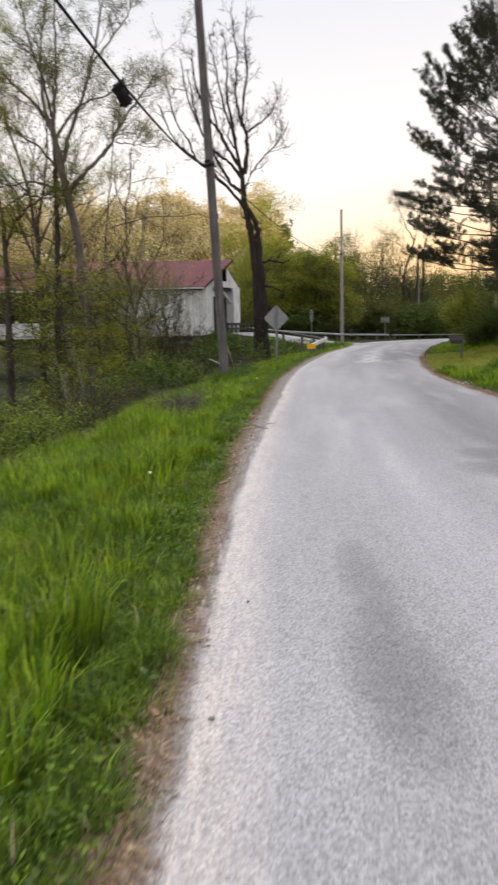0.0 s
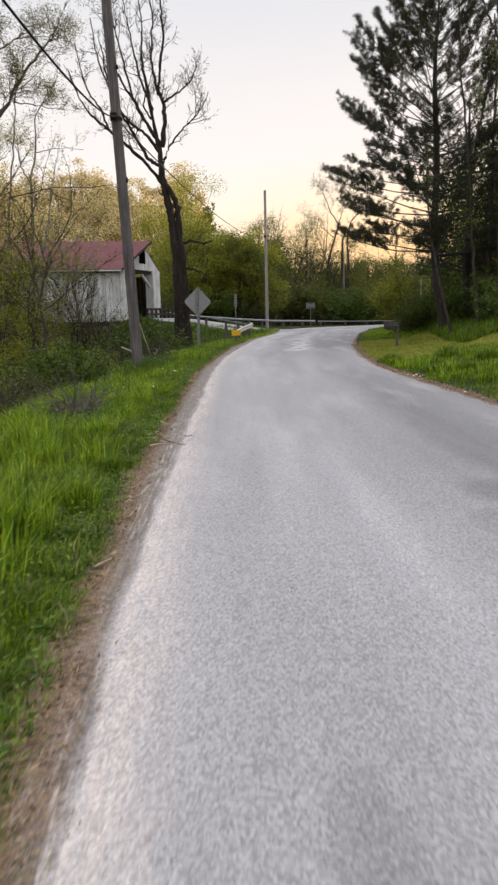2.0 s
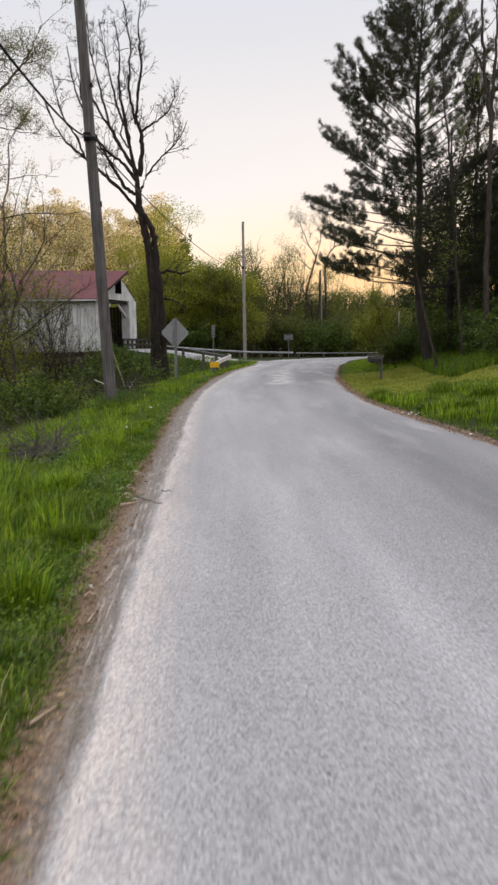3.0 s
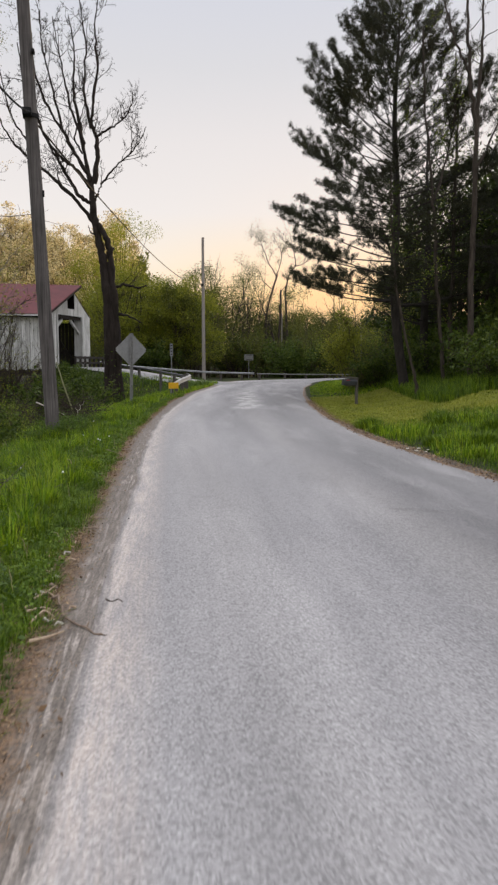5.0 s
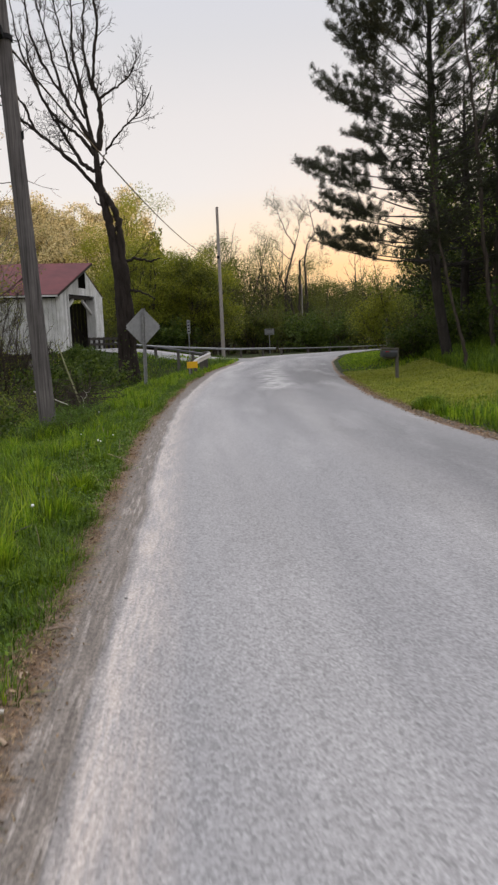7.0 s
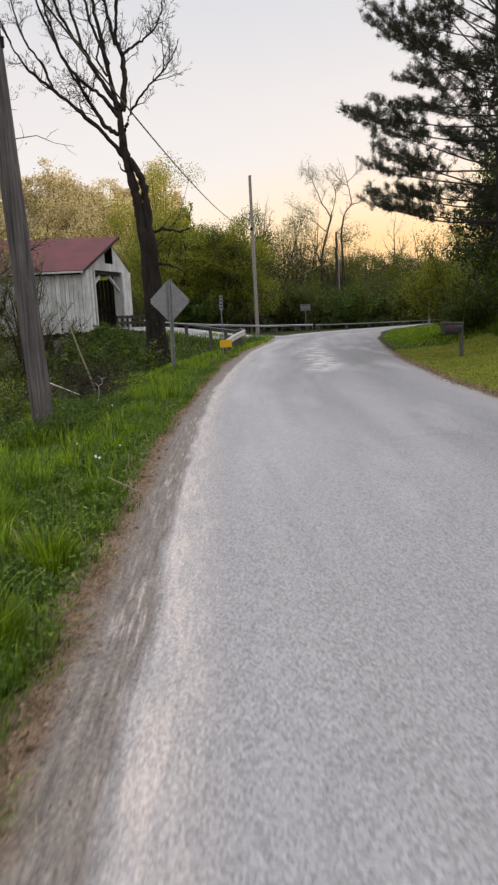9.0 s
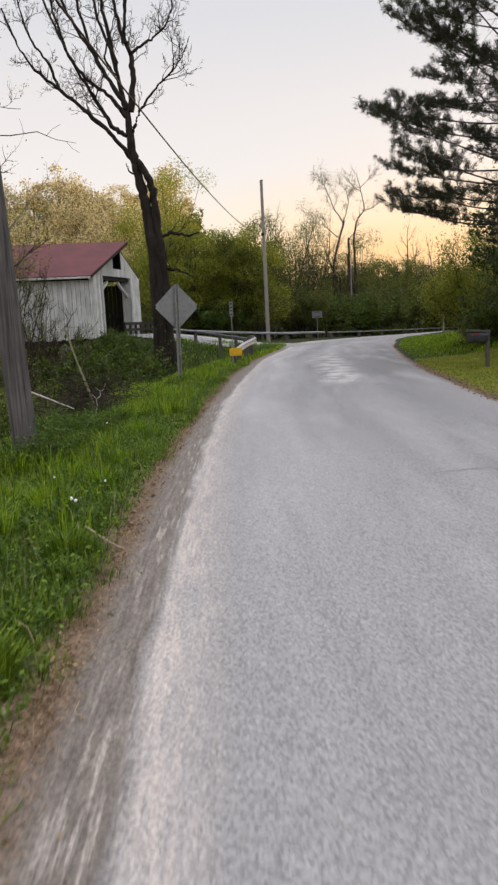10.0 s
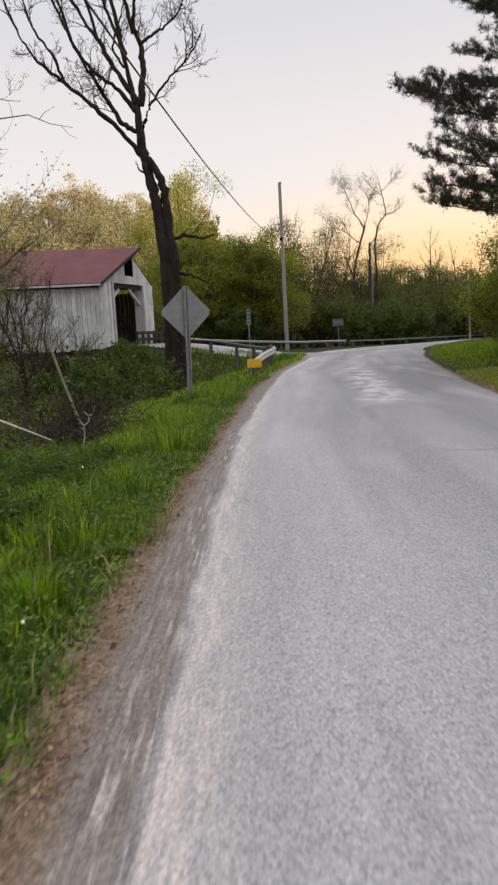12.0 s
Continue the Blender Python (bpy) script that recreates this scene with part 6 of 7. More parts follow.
def grass_points(rng, n, y0, y1, d0, d1, left=True, clump=0.55):
    """Places in loose clumps at d0..d1 metres off the road's edge."""
    y = rng.uniform(y0, y1, n)
    d = d0 + (d1 - d0) * rng.uniform(0, 1, n)
    # draw part of them together into tufts
    m = rng.random(n) < clump
    cy, cd = np.round(y / 0.22) * 0.22, np.round(d / 0.22) * 0.22
    jit = np.sin(cy * 91.7 + cd * 37.3) * 0.1
    y = np.where(m, cy + jit + rng.normal(size=n) * 0.05, y)
    d = np.where(m, np.maximum(d0, cd - jit + rng.normal(size=n) * 0.05), d)
    x = np.interp(y, Y_L, X_L) - d if left else np.interp(y, Y_R, X_R) + d
    return np.stack([x, y, land(x, y) - 0.01], 1), d


def height_field(p, lo, hi):
    k = 0.5 + 0.22 * np.sin(p[:, 0] * 2.1 + p[:, 1] * 1.3) + 0.2 * np.sin(p[:, 0] * 0.9 - p[:, 1] * 2.4 + 1.0)
    tuft = np.sin(np.round(p[:, 1] / 0.22) * 12.9898 + np.round(p[:, 0] / 0.22) * 78.233) * 43758.5453
    k = np.clip(k + 0.5 * ((tuft - np.floor(tuft)) - 0.5), 0, 1.2)
    return lo + (hi - lo) * k


def tufts(rng, n, per, y0, y1, d0, d1, radius, lo, hi, left=True):
    """Blades gathered in tufts: places, heights and the way each one leans."""
    y, d = rng.uniform(y0, y1, n), d0 + (d1 - d0) * rng.uniform(0, 1, n)
    x = np.interp(y, Y_L, X_L) - d if left else np.interp(y, Y_R, X_R) + d
    patch = 0.5 + 0.5 * np.sin(x * 1.9 + y * 1.1) * np.sin(y * 0.7 - x * 1.3 + 0.8)
    h = lo + (hi - lo) * np.clip(patch + rng.normal(size=n) * 0.22, 0, 1.15)
    a = rng.uniform(0, 6.28, (n, per))
    r = radius * np.sqrt(rng.uniform(0, 1, (n, per))) * (0.6 + 0.8 * rng.random((n, 1)))
    px, py = x[:, None] + np.cos(a) * r, y[:, None] + np.sin(a) * r
    hh = h[:, None] * rng.uniform(0.55, 1.1, (n, per))
    px, py = px.ravel(), py.ravel()
    return np.stack([px, py, land(px, py) - 0.01], 1), hh.ravel(), (a + rng.normal(size=a.shape) * 0.6).ravel()


gr = np.random.default_rng(51)
p, d = grass_points(gr, 60000, 1.5, 16, -0.02, 3.6, clump=0.3)
blades("verge_grass", p, 0.08 + 0.07 * smooth(0.05, 0.8, d), 0.0030, M_SHORT, "short dark green grass on the road verge", 52, 0.9)
p, h, a = tufts(gr, 640, 70, 1.5, 16, 0.38, 3.4, 0.14, 0.14, 0.46)
blades("tufted_grass", p, h, 0.0040, M_GRASS, "tall bright green grass tufts on the verge", 152, 0.7, 0.12, a)
p, h, a = tufts(gr, 420, 60, 1.5, 16, 0.2, 3.2, 0.10, 0.12, 0.26)
blades("tufted_grass", p, h, 0.0034, M_SHORT, "dark green grass tufts on the verge", 157, 0.9, 0.12, a)
p, h, a = tufts(gr, 900, 46, 1.5, 16, -0.02, 0.34, 0.075, 0.05, 0.15)
blades("edge_grass", p, h, 0.0030, M_SHORT, "low ragged grass along the shoulder", 154, 1.2, 0.15, a)
p, h, a = tufts(gr, 900, 34, 16, 40, -0.06, 0.3, 0.08, 0.05, 0.16)
blades("edge_grass", p, h, 0.0036, M_SHORT, "low ragged grass along the shoulder", 158, 1.1, 0.15, a)
p, d = grass_points(gr, 80000, 16, 36, -0.02, 3.6, clump=0.3)
blades("verge_grass", p, 0.08 + 0.06 * smooth(0.1, 0.8, d), 0.0042, M_SHORT, "short dark green grass on the road verge", 53, 0.9)
p, h, a = tufts(gr, 560, 70, 16, 36, 0.3, 3.5, 0.16, 0.10, 0.40)
blades("tufted_grass", p, h, 0.0038, M_GRASS, "bright green grass tufts on the verge", 153, 0.7, 0.12, a)

def clump(name, spots, per, radius, h, w, mat, label, seed, lean):
    """Dense round grass clumps at chosen places."""
    rng = np.random.default_rng(seed)
    pts, hs, turn = [], [], []
    for x, y, k in spots:
        a = rng.uniform(0, 6.28, per)
        r = radius * k * np.sqrt(rng.uniform(0, 1, per))
        px, py = x + np.cos(a) * r, y + np.sin(a) * r
        pts.append(np.stack([px, py, land(px, py) - 0.01], 1))
        hs.append(h * k * (1.1 - 0.55 * (r / (radius * k)) ** 2) * rng.uniform(0.8, 1.1, per))
        turn.append(a + rng.normal(size=per) * 0.4)
    return blades(name, np.concatenate(pts), np.concatenate(hs), w, mat, label, seed, lean, 0.1, np.concatenate(turn))


clump("dark_grass_clump", [(0.39, 18.85, 1.0), (0.10, 24.2, 1.1), (-0.25, 26.3, 1.4), (0.62, 22.4, 0.8), (-0.35, 22.9, 1.2), (-0.3, 13.9, 1.0), (-0.15, 10.6, 0.9), (0.55, 25.6, 1.0), (-0.6, 20.4, 1.1), (-0.9, 25.2, 1.5), (0.2, 21.4, 0.8)], 620, 0.17, 0.19, 0.0026, M_SHORT, "dense round clumps of dark green grass", 351, 0.7)
clump("bright_grass_clump", [(0.26, 17.25, 1.0), (0.18, 16.3, 0.9), (0.42, 20.7, 0.9), (0.60, 23.7, 0.9), (-0.2, 18.3, 1.1), (0.05, 20.2, 0.9), (-0.1, 15.0, 1.1), (0.9, 26.6, 0.9), (1.1, 28.3, 0.9), (-0.45, 12.2, 1.2), (-0.3, 9.3, 1.1)], 420, 0.15, 0.27, 0.0032, M_GRASS, "bright tall grass clumps standing in the verge", 352, 0.65)
p, h, a = tufts(gr, 70, 60, 2.5, 5.2, 0.55, 1.0, 0.14, 0.06, 0.12)
blades("thatch", p, h, 0.0035, M_DRYGRASS, "flattened grey straw thatch in the verge", 159, 2.4, 0.2, a)
p, d = grass_points(gr, 24000, 36, 62, 0.0, 6.5)
blades("verge_grass", p, height_field(p, 0.10, 0.22), 0.014, M_GRASS, "green grass on the far verge and bank", 54, 0.7)
p, d = grass_points(gr, 40000, 12, 22.6, 0.26, 5.5, False)
blades("bank_grass", p, height_field(p, 0.05, 0.13) * (0.4 + 0.6 * smooth(0.0, 0.8, d)), 0.005, M_SHORT, "tall grass on the bank beside the road", 55, 0.7)
p, h, a = tufts(gr, 340, 46, 12, 21.6, 0.4, 5.0, 0.2, 0.06, 0.34, False)
blades("bank_tufts", p, h, 0.006, M_GRASS, "uneven grass tufts on the bank beside the road", 156, 0.7, 0.1, a)
clump("edge_grass_clump", [(5.66, 22.5, 1.5), (5.8, 22.9, 1.2), (5.55, 21.7, 0.9), (6.6, 21.2, 1.3), (5.6, 19.2, 1.0), (6.9, 22.0, 1.4), (6.1, 18.6, 1.2), (7.0, 19.8, 1.4)], 420, 0.2, 0.20, 0.005, M_SHORT, "dark grass clumps at the edge of the lawn", 353, 0.8)
p, d = grass_points(gr, 52000, 21.8, 37, 0.25, 5.0, False, 0.1)
blades("lawn_grass", p, 0.05, 0.009, M_LAWN, "short mown yellowish lawn round the mailbox", 56, 0.8)
p, d = grass_points(gr, 30000, 27, 40, 3.4, 7.5, False)
blades("bank_grass", p, height_field(p, 0.16, 0.40), 0.008, M_SHORT, "tall grass at the foot of the pines", 57, 0.6)
p, d = grass_points(gr, 46000, 37, 64, 0.35, 7.0, False)
blades("bend_grass", p, height_field(p, 0.08, 0.17) * (0.35 + 0.65 * smooth(0.4, 2.6, d)), 0.010, M_GRASS, "bright grass inside the bend", 58, 0.6)
p, d = grass_points(gr, 16000, 8, 46, 3.2, 10.0)
blades("bank_growth", p, height_field(p, 0.10, 0.30), 0.012, M_WEED, "rough green growth down the creek bank", 59, 0.8)
p, d = grass_points(gr, 2600, 2, 45, 0.0, 3.2)
blades("straw", p, 0.16, 0.004, M_DRYGRASS, "dry straw among the verge grass", 60, 1.0)
p, d = grass_points(gr, 1600, 2, 40, -0.08, 0.1)
blades("edge_straw", p, 0.07, 0.004, M_DRYGRASS, "dry bent stalks at the edge of the verge", 61, 1.6)
rx, ry = gr.uniform(-9, 8, 36000), gr.uniform(44, 66, 36000)
ro = bridge_road(rx, ry)[0]
keep = (ro > 3.0) & (ro < 9.5) & (np.interp(ry, Y_L, X_L) - rx > 0.3) & ~((rx < -3.0) & (ry > 62.5))
p = np.stack([rx, ry, land(rx, ry) - 0.01], 1)[keep]
blades("bank_growth", p, height_field(p, 0.15, 0.5), 0.014, M_WEED, "dark rough growth on the bridge approach bank", 62, 0.8)
# low broad leaves between the blades
p, d = grass_points(gr, 110000, 1.5, 34, 0.0, 3.2, clump=0.2)
patchy = np.sin(p[:, 0] * 2.3 + p[:, 1] * 1.1) + np.sin(p[:, 1] * 1.9 - p[:, 0] * 1.4 + 2.0) + 0.7 * (d < 0.5) + 0.7 * (p[:, 1] > 17)
p = p[patchy + gr.normal(size=len(p)) * 0.4 > 0.35]
v, f = leaf_quads(gr, p + np.array([0, 0, 1.0]) * gr.uniform(0.03, 0.15, (len(p), 1)), 0.0115, 0.6, 0.55)
tagged(raw_ob("verge_clover", v, f, M_CLOVER), "clover and small round weeds in the verge", "weeds", kind="stuff")
p, d = grass_points(gr, 26000, 1.5, 36, 0.0, 3.4)
v, f = leaf_quads(gr, p + np.array([0, 0, 1.0]) * gr.uniform(0.03, 0.12, (len(p), 1)), 0.016, 0.6, 0.5)
tagged(raw_ob("verge_weeds", v, f, M_WEED), "low broad-leaved weeds in the verge grass", "weeds", kind="stuff")
# patches of broad-leaved weeds standing in the grass
wy = gr.uniform(12, 32, 260)
wx = np.interp(wy, Y_L, X_L) - gr.uniform(0.15, 2.6, 260)
wr = gr.uniform(0.06, 0.2, 260)
wa, wk = gr.uniform(0, 6.28, (260, 90)), np.sqrt(gr.uniform(0, 1, (260, 90)))
px, py = (wx[:, None] + np.cos(wa) * wk * wr[:, None]).ravel(), (wy[:, None] + np.sin(wa) * wk * wr[:, None]).ravel()
pz = land(px, py) + (gr.uniform(0.3, 1.0, (260, 90)) * (1.1 - wk ** 2) * wr[:, None]).ravel() + 0.03
v, f = leaf_quads(gr, np.stack([px, py, pz], 1), 0.015 * np.repeat(gr.uniform(0.7, 1.4, (260, 1)), 90, 0), 0.5, 0.5)
tagged(raw_ob("weed_patches", v, f, M_WEED), "round patches of dark leafy weeds in the verge", "weeds", kind="stuff")
# ragged growth where the verge turns into the bank
p, d = grass_points(gr, 30000, 5, 36, 2.9, 5.0)
v, f = leaf_quads(gr, p + np.array([0, 0, 1.0]) * gr.uniform(0.02, 0.4, (len(p), 1)) ** 1.3, 0.024, 0.6, 0.3)
tagged(raw_ob("bank_weeds", v, f, M_LEAF), "leafy green weeds along the top of the bank", "weeds", kind="stuff")
p, d = grass_points(gr, 5000, 5, 36, 2.8, 5.0)
blades("bank_straw", p, 0.3, 0.004, M_DRYGRASS, "dead straw stalks along the top of the bank", 163, 1.4)


# ------------------------------------------------------------------ small things
def dead_leaves():
    rng = np.random.default_rng(91)
    n = 9000
    y = rng.uniform(1.5, 42, n)
    x = np.interp(y, Y_L, X_L) + np.clip(rng.normal(0.04, 0.09, n), -0.1, 0.4)
    # drifts of bits against the grass
    cy = rng.uniform(1.5, 40, 800)
    cx = np.interp(cy, Y_L, X_L) + rng.normal(0.025, 0.045, 800)
    x = np.concatenate([x, np.repeat(cx, 30) + rng.normal(size=24000) * 0.03])
    y = np.concatenate([y, np.repeat(cy, 30) + rng.normal(size=24000) * 0.07])
    pos = np.stack([x, y, rng.uniform(0.006, 0.022, len(x))], 1)
    v, f = leaf_quads(rng, pos, 0.0045 * rng.uniform(0.5, 2.0, (len(x), 1)), 0.4, 0.6)
    v[:, 2] = np.maximum(v[:, 2], 0.004)
    tagged(raw_ob("leaf_litter", v, f, M_BROWNLEAF), "dead brown leaves and bits along the shoulder", "litter", kind="stuff")
    # whole curled leaves lying singly and in drifts
    ly = np.concatenate([rng.uniform(2, 36, 260), np.repeat(rng.uniform(2, 34, 60), 9) + rng.normal(size=540) * 0.07])
    lx = np.interp(ly, Y_L, X_L) + np.clip(rng.normal(0.05, 0.06, 800), -0.08, 0.25)
    v, f = leaf_quads(rng, np.stack([lx, ly, np.full(800, 0.022)], 1), 0.012 * rng.uniform(0.6, 1.7, (800, 1)), 0.4, 0.55)
    v[:, 2] = np.maximum(v[:, 2], 0.006)
    tagged(raw_ob("curled_leaves", v, f, M_BROWNLEAF), "curled dead brown leaves lying along the shoulder", "litter", kind="stuff")
    # the same along the other edge
    ry = rng.uniform(11, 34, 9000)
    rx = np.interp(ry, Y_R, X_R) + np.clip(rng.normal(0.12, 0.10, 9000), -0.08, 0.4)
    v, f = leaf_quads(rng, np.stack([rx, ry, np.maximum(land(rx, ry), road_z(rx, ry)) + 0.015], 1), 0.010 * rng.uniform(0.5, 1.8, (9000, 1)), 0.4, 0.6)
    tagged(raw_ob("opposite_litter", v, f, M_BROWNLEAF), "dead leaves along the far edge of the road", "litter", kind="stuff")
    k = rng.integers(0, len(x), 9000)
    p, a, ln = pos[k], rng.uniform(0, 3.14, 9000), rng.uniform(0.008, 0.035, 9000)
    d = np.stack([np.cos(a) * ln, np.sin(a) * ln, rng.normal(size=9000) * 0.004], 1)
    w = np.stack([-np.sin(a), np.cos(a), np.zeros(9000)], 1) * 0.0012
    v = np.maximum(np.stack([p - d - w, p - d + w, p + d + w, p + d - w], 1).reshape(-1, 3), (-9, -9, 0.004))
    tagged(raw_ob("needle_litter", v, np.arange(36000).reshape(-1, 4), M_BROWNLEAF), "dry needles and straw bits along the shoulder", "litter", kind="stuff")


dead_leaves()


def stick(pts, r0, label, mat=None, twigs=()):
    o = np.array(pts[0], float)
    pts = np.array(pts, float) - o
    s = np.linspace(0, 1, len(pts))
    t = np.linspace(0, 1, len(pts) * 4)
    p = np.stack([np.interp(t, s, pts[:, i]) for i in range(3)], 1)
    k = np.array((0.25, 0.5, 0.25))
    for i in range(3):
        p[1:-1, i] = np.convolve(p[:, i], k, "valid")
    tb = Tubes()
    tb.add(p, np.linspace(r0, r0 * 0.4, len(t)), 7)
    for a in twigs:
        a = np.array(a, float) - o
        tb.add(a, np.linspace(r0 * 0.6, r0 * 0.25, len(a)), 5)
    v, f = tb.arrays()
    ob = raw_ob("stick", v, f, mat or M_DRYSTICK, smooth=True)
    ob.location = o
    return tagged(ob, label, "stick")


stick([(0.185, 12.13, 0.04), (0.215, 12.17, 0.045), (0.225, 12.05, 0.03), (0.245, 12.0, 0.035), (0.25, 11.9, 0.02), (0.29, 11.8, 0.025), (0.34, 11.74, 0.015), (0.375, 11.7, 0.02), (0.41, 11.62, 0.012), (0.45, 11.615, 0.012)], 0.0085, "curved kinked brown dead branch on the shoulder", M_DEADWOOD, [[(0.225, 12.05, 0.03), (0.27, 12.08, 0.04)], [(0.375, 11.7, 0.02), (0.385, 11.755, 0.03)], [(0.41, 11.62, 0.012), (0.47, 11.585, 0.015)]])
stick([(0.12, 11.55, 0.02), (0.20, 11.56, 0.03), (0.27, 11.66, 0.02)], 0.012, "short pale broken stick on the shoulder")
stick([(0.10, 11.80, 0.02), (0.16, 11.92, 0.05), (0.21, 11.88, 0.02)], 0.009, "pale bent stick on the shoulder")
stick([(0.08, 12.20, 0.02), (0.15, 12.26, 0.04), (0.23, 12.14, 0.02)], 0.009, "pale forked stick on the shoulder", twigs=[[(0.15, 12.26, 0.04), (0.19, 12.34, 0.05)]])
stick([(0.06, 11.95, 0.03), (0.14, 12.02, 0.03), (0.22, 11.97, 0.02)], 0.008, "thin pale stick on the shoulder")
stick([(0.465, 12.17, 0.01), (0.475, 12.125, 0.014), (0.50, 12.11, 0.01), (0.53, 12.125, 0.018), (0.552, 12.11, 0.012), (0.56, 12.06, 0.008)], 0.0042, "small dark twig on the road edge", M_TWIG, [[(0.50, 12.11, 0.01), (0.505, 12.08, 0.02)]])
for i, (x, y, r, a) in enumerate(((0.24, 12.98, 0.035, 0.3), (0.22, 13.19, 0.03, 1.2), (0.13, 12.75, 0.022, 2.0), (0.11, 12.28, 0.03, 0.6), (0.05, 9.29, 0.028, 0.2), (0.19, 11.86, 0.03, 2.6), (0.30, 12.0, 0.022, 1.0), (0.17, 12.6, 0.02, 0.0), (0.27, 13.5, 0.02, 1.4), (0.06, 9.45, 0.02, 2.2), (0.08, 12.05, 0.026, 1.8), (0.24, 11.75, 0.022, 0.4))):
    turn = [a + q * 0.75 for q in range(5)]
    stick([(x + math.cos(q) * r, y + math.sin(q) * r * 1.3, 0.016 + 0.006 * (k % 3)) for k, q in enumerate(turn)], 0.0085, "pale curled strip of dead bark on the shoulder", M_BLEACHED if i % 2 else M_DRYSTICK)
stick([(0.155, 12.46, 0.02), (0.20, 12.36, 0.022)], 0.014, "short brown broken stick on the shoulder", M_DEADWOOD)
stick([(0.30, 13.97, 0.018), (0.37, 13.985, 0.02), (0.41, 13.97, 0.015)], 0.008, "thin brown stick on the shoulder", M_DEADWOOD)
stick([(0.07, 8.9, 0.018), (0.09, 9.0, 0.02), (0.10, 9.06, 0.016)], 0.006, "thin pale stick on the shoulder")
stick([(0.46, 19.16, 0.06), (0.56, 18.95, 0.05), (0.65, 18.82, 0.03), (0.72, 18.75, 0.015)], 0.008, "bent twig lying out of the grass", M_DRYSTICK)
stick([(-1.14, 26.4, 0.40), (-0.85, 26.4, 0.27), (-0.47, 26.4, 0.09)], 0.019, "bleached fallen branch on the bank", M_BLEACHED)
stick([(-0.32, 28.4, -0.35), (-0.40, 28.4, 0.1), (-0.58, 28.4, 0.65), (-0.78, 28.45, 1.35)], 0.032, "leaning greenish dead stem on the bank", M_MOSSY)
stick([(-0.29, 27.6, -0.25), (-0.23, 27.6, 0.02), (-0.24, 27.6, 0.12), (-0.16, 27.6, 0.17), (-0.17, 27.61, 0.25), (-0.10, 27.62, 0.27), (-0.07, 27.6, 0.38)], 0.008, "bleached crooked dead twig", M_BLEACHED, [[(-0.24, 27.6, 0.12), (-0.30, 27.61, 0.2)], [(-0.17, 27.61, 0.25), (-0.23, 27.6, 0.31)]])
stick([(-0.02, 4.6, 0.02), (0.05, 4.66, 0.015)], 0.006, "short straw-coloured stick on the shoulder")
stick([(-0.05, 7.95, 0.018), (0.03, 8.08, 0.018)], 0.008, "short straw-coloured stick on the shoulder")


def chip(x, y, s, mat, label, seed):
    rng = random.Random(seed)
    bm = bmesh.new()
    bmesh.ops.create_icosphere(bm, subdivisions=1, radius=s)
    kx, ky = rng.uniform(0.7, 1.5), rng.uniform(0.5, 1.0)
    for ve in bm.verts:
        ve.co = Vector((ve.co.x * kx * rng.uniform(0.7, 1.25), ve.co.y * ky * rng.uniform(0.7, 1.25), ve.co.z * rng.uniform(0.3, 0.55)))
    ob = part("stone", bm, mat)
    ob.location = (x, y, road_z(x, y) + 0.015 + s * 0.3)
    return tagged(ob, label, "stone")


for i, (x, y, s) in enumerate(((0.10, 3.95, 0.011), (0.22, 5.07, 0.012), (-0.05, 5.75, 0.012), (0.5, 3.1, 0.010), (0.36, 2.95, 0.010), (0.9, 7.5, 0.012), (1.6, 9.4, 0.012), (0.65, 14.3, 0.012))):
    chip(x, y, s, M_PEBBLE, "small dark pebble on the road", i)
for i, (x, y, s) in enumerate(((4.98, 18.5, 0.026), (5.06, 18.35, 0.02), (5.12, 18.75, 0.024), (4.96, 18.8, 0.018), (4.8, 15.4, 0.02), (5.2, 18.6, 0.018))):
    chip(x, y, s, M_CHALK, "pale stone chip at the road edge", 20 + i)


def flower(x, y, h, r):
    g = ground_z(x, y)
    fl = empty("white_flower", pose(x, y, g), "white seeding flower head in the grass", "flower", "verge flowers")
    tb = Tubes()
    tb.add([(0, 0, 0), (0.01, 0, h * 0.6), (0.015, 0.01, h)], (0.003, 0.0025, 0.002), 5)
    v, f = tb.arrays()
    raw_ob("stalk", v, f, M_WEED, fl)
    bm = bmesh.new()
    bmesh.ops.create_icosphere(bm, subdivisions=2, radius=r, matrix=pose(0.015, 0.01, h))
    rng = random.Random(int(x * 100 + y * 10))
    for ve in bm.verts:
        ve.co += (ve.co - Vector((0.015, 0.01, h))) * rng.uniform(-0.25, 0.3)
    part("head", bm, M_PETAL, fl, "white fluffy head")


for x, y, h, r in ((0.03, 15.8, 0.24, 0.014), (0.34, 19.38, 0.22, 0.014), (0.37, 19.36, 0.21, 0.012), (-0.55, 7.2, 0.3, 0.012), (0.1, 20.3, 0.22, 0.010), (0.50, 20.0, 0.2, 0.010), (-0.5, 16.9, 0.22, 0.010), (0.2, 24.0, 0.22, 0.012)):
    flower(x, y, h, r * 0.75)


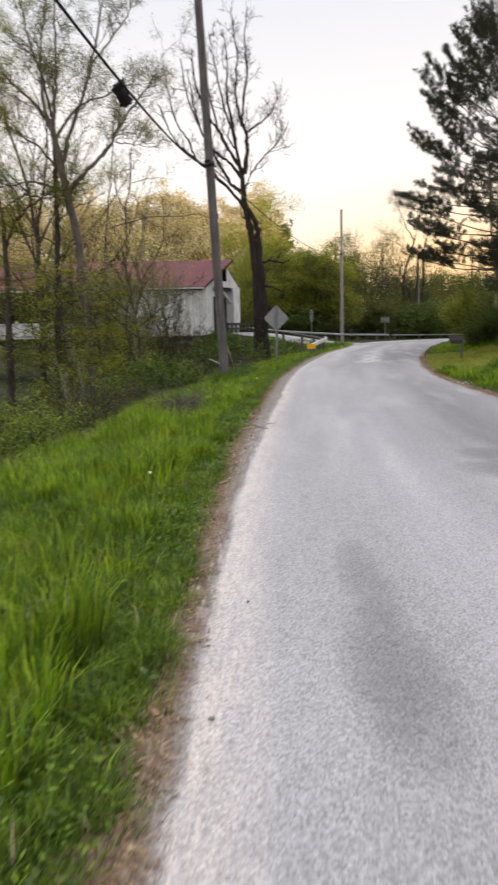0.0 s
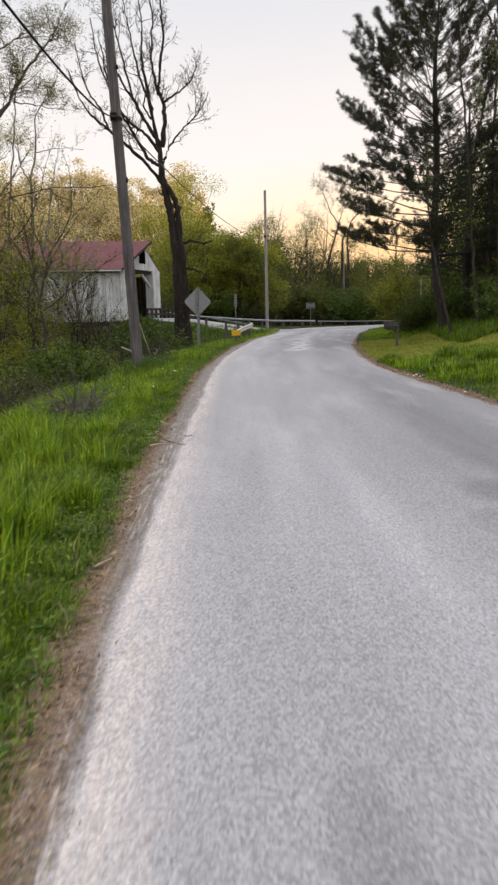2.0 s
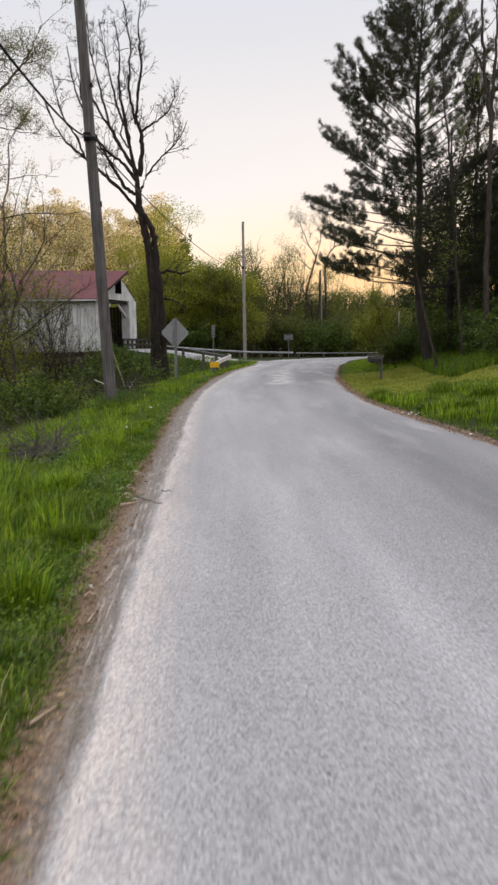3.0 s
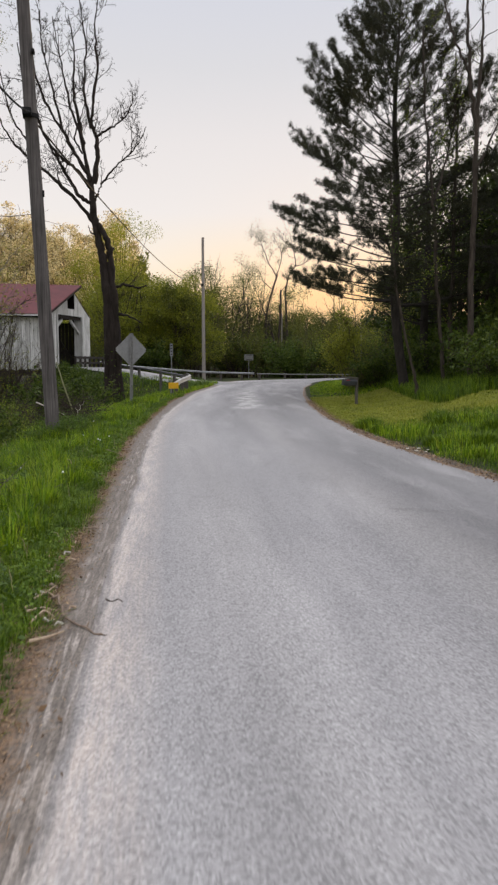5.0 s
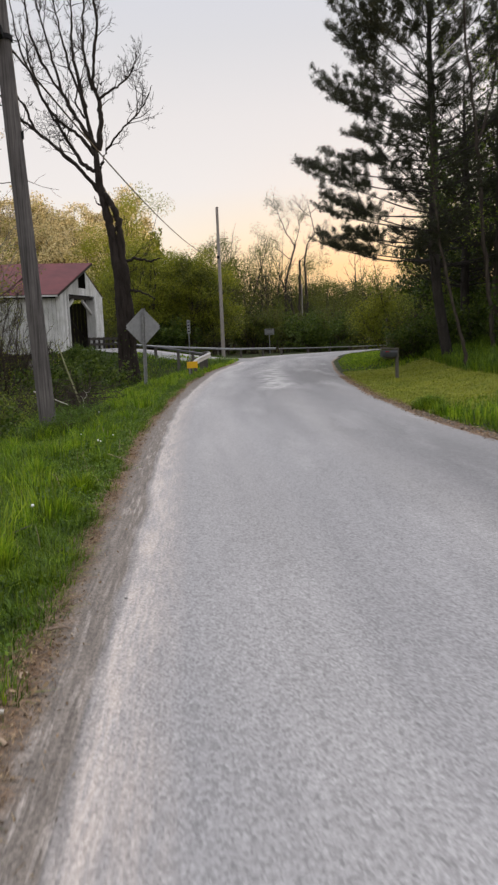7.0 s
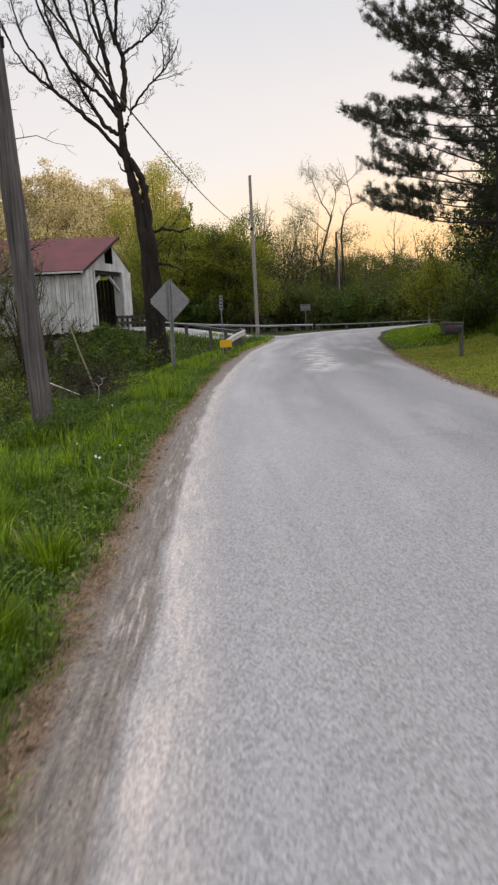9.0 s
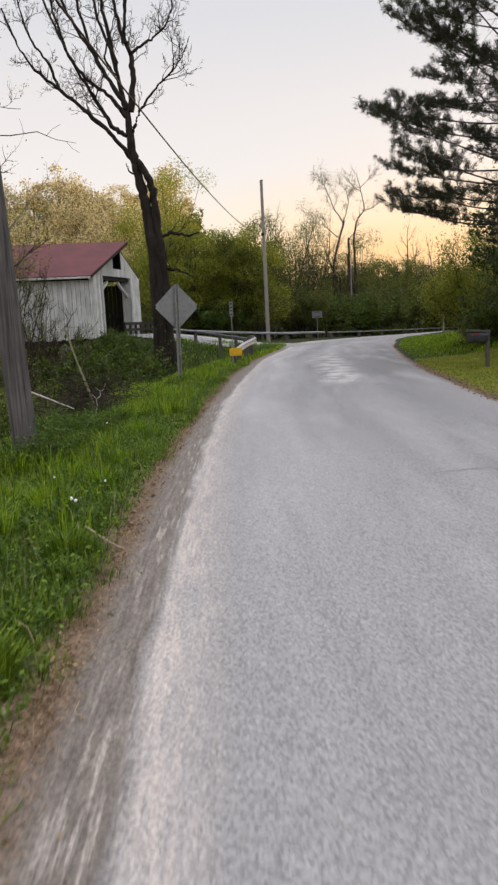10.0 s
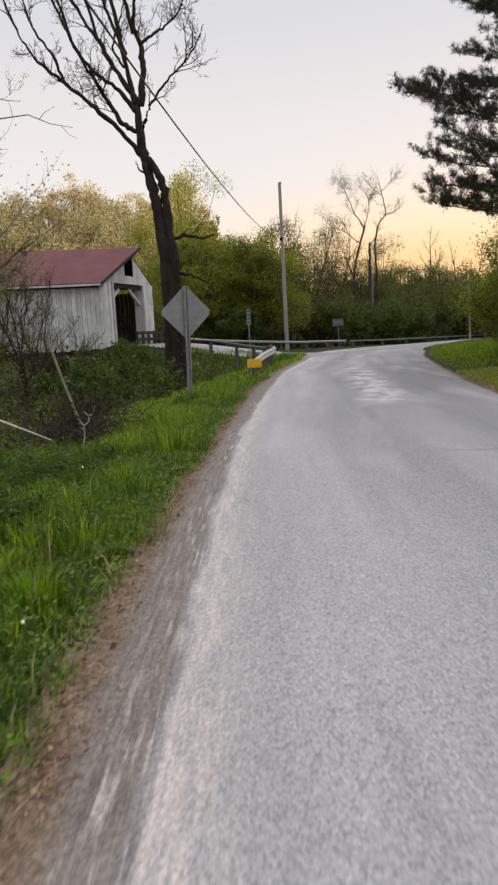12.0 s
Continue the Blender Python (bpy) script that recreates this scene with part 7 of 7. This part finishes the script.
def road_mark(name, pts, w, mat, label):
    """A thin crack or smear lying on the paving."""
    pts = np.array(pts, float)
    rng = np.random.default_rng(int(abs(pts[0, 0]) * 100))
    t = np.linspace(0, 1, 24)
    s_ = np.linspace(0, 1, len(pts))
    x, y = np.interp(t, s_, pts[:, 0]), np.interp(t, s_, pts[:, 1])
    x, y = x + rng.normal(size=24) * 0.008, y + rng.normal(size=24) * 0.012
    ww = w * rng.uniform(0.4, 1.2, 24) * np.sin(np.clip(t, 0.02, 0.98) * np.pi) ** 0.4
    z = road_z(x, y) + 0.036
    v = np.concatenate([np.stack([x, y - ww, z], 1), np.stack([x, y + ww, z], 1)])
    i = np.arange(23)
    f = np.stack([i, i + 1, i + 25, i + 24], 1)
    tagged(raw_ob(name, v, f, mat), label, "road mark", kind="structure")


road_mark("crack", [(2.75, 14.32), (3.1, 14.15), (3.6, 13.93)], 0.006, M_PEBBLE, "thin dark crack across the lane")
road_mark("crack", [(3.4, 24.2), (4.0, 24.0), (4.6, 24.15)], 0.008, M_PEBBLE, "thin dark crack across the lane")
road_mark("crack", [(2.9, 20.1), (3.3, 20.2), (3.9, 20.05)], 0.006, M_PEBBLE, "thin dark crack across the lane")
road_mark("pale_streak", [(4.05, 29.9), (4.4, 29.7), (4.85, 29.42)], 0.03, M_CHALK, "pale scraped streak on the paving")


def brush_pile(x, y, n, w, h, seed, mat=M_TWIG):
    """A heap of thin dead sticks."""
    rng = np.random.default_rng(seed)
    tb = Tubes()
    for _ in range(n):
        p = np.array([rng.normal() * w * 0.45, rng.normal() * w * 0.35, abs(rng.normal()) * h * 0.45])
        d = np.array([rng.normal(), rng.normal() * 0.8, rng.normal() * 0.45 + 0.2])
        pts, _d = bend(rng, p, d, rng.uniform(0.3, 0.9), 4, 0.22, -0.03)
        tb.add(pts, np.linspace(rng.uniform(0.004, 0.011), 0.003, 5), 4)
    v, f = tb.arrays()
    ob = raw_ob("brush_pile", v, f, mat, smooth=True)
    ob.location = (x, y, ground_z(x, y))
    tagged(ob, "heap of grey-brown dead twigs on the verge", "brush pile", kind="stuff")


brush_pile(-0.3, 28.6, 420, 0.85, 0.75, 301)
brush_pile(-1.7, 30.5, 300, 1.3, 1.2, 302)
brush_pile(-1.0, 15.4, 260, 0.55, 0.13, 304, M_PALETRUNK)
mp = np.random.default_rng(303)
ma, mr = mp.uniform(0, 6.28, 1500), np.sqrt(mp.uniform(0, 1, 1500))
mx_, my_ = -1.0 + np.cos(ma) * mr * 0.42, 15.4 + np.sin(ma) * mr * 0.7
v, f = leaf_quads(mp, np.stack([mx_, my_, land(mx_, my_) + mp.uniform(0.02, 0.07, 1500)], 1), 0.035, 0.5, 0.8)
tagged(raw_ob("leaf_mat", v, f, M_WETLEAF), "flat matted patch of dark dead leaves on the verge", "litter", kind="stuff")
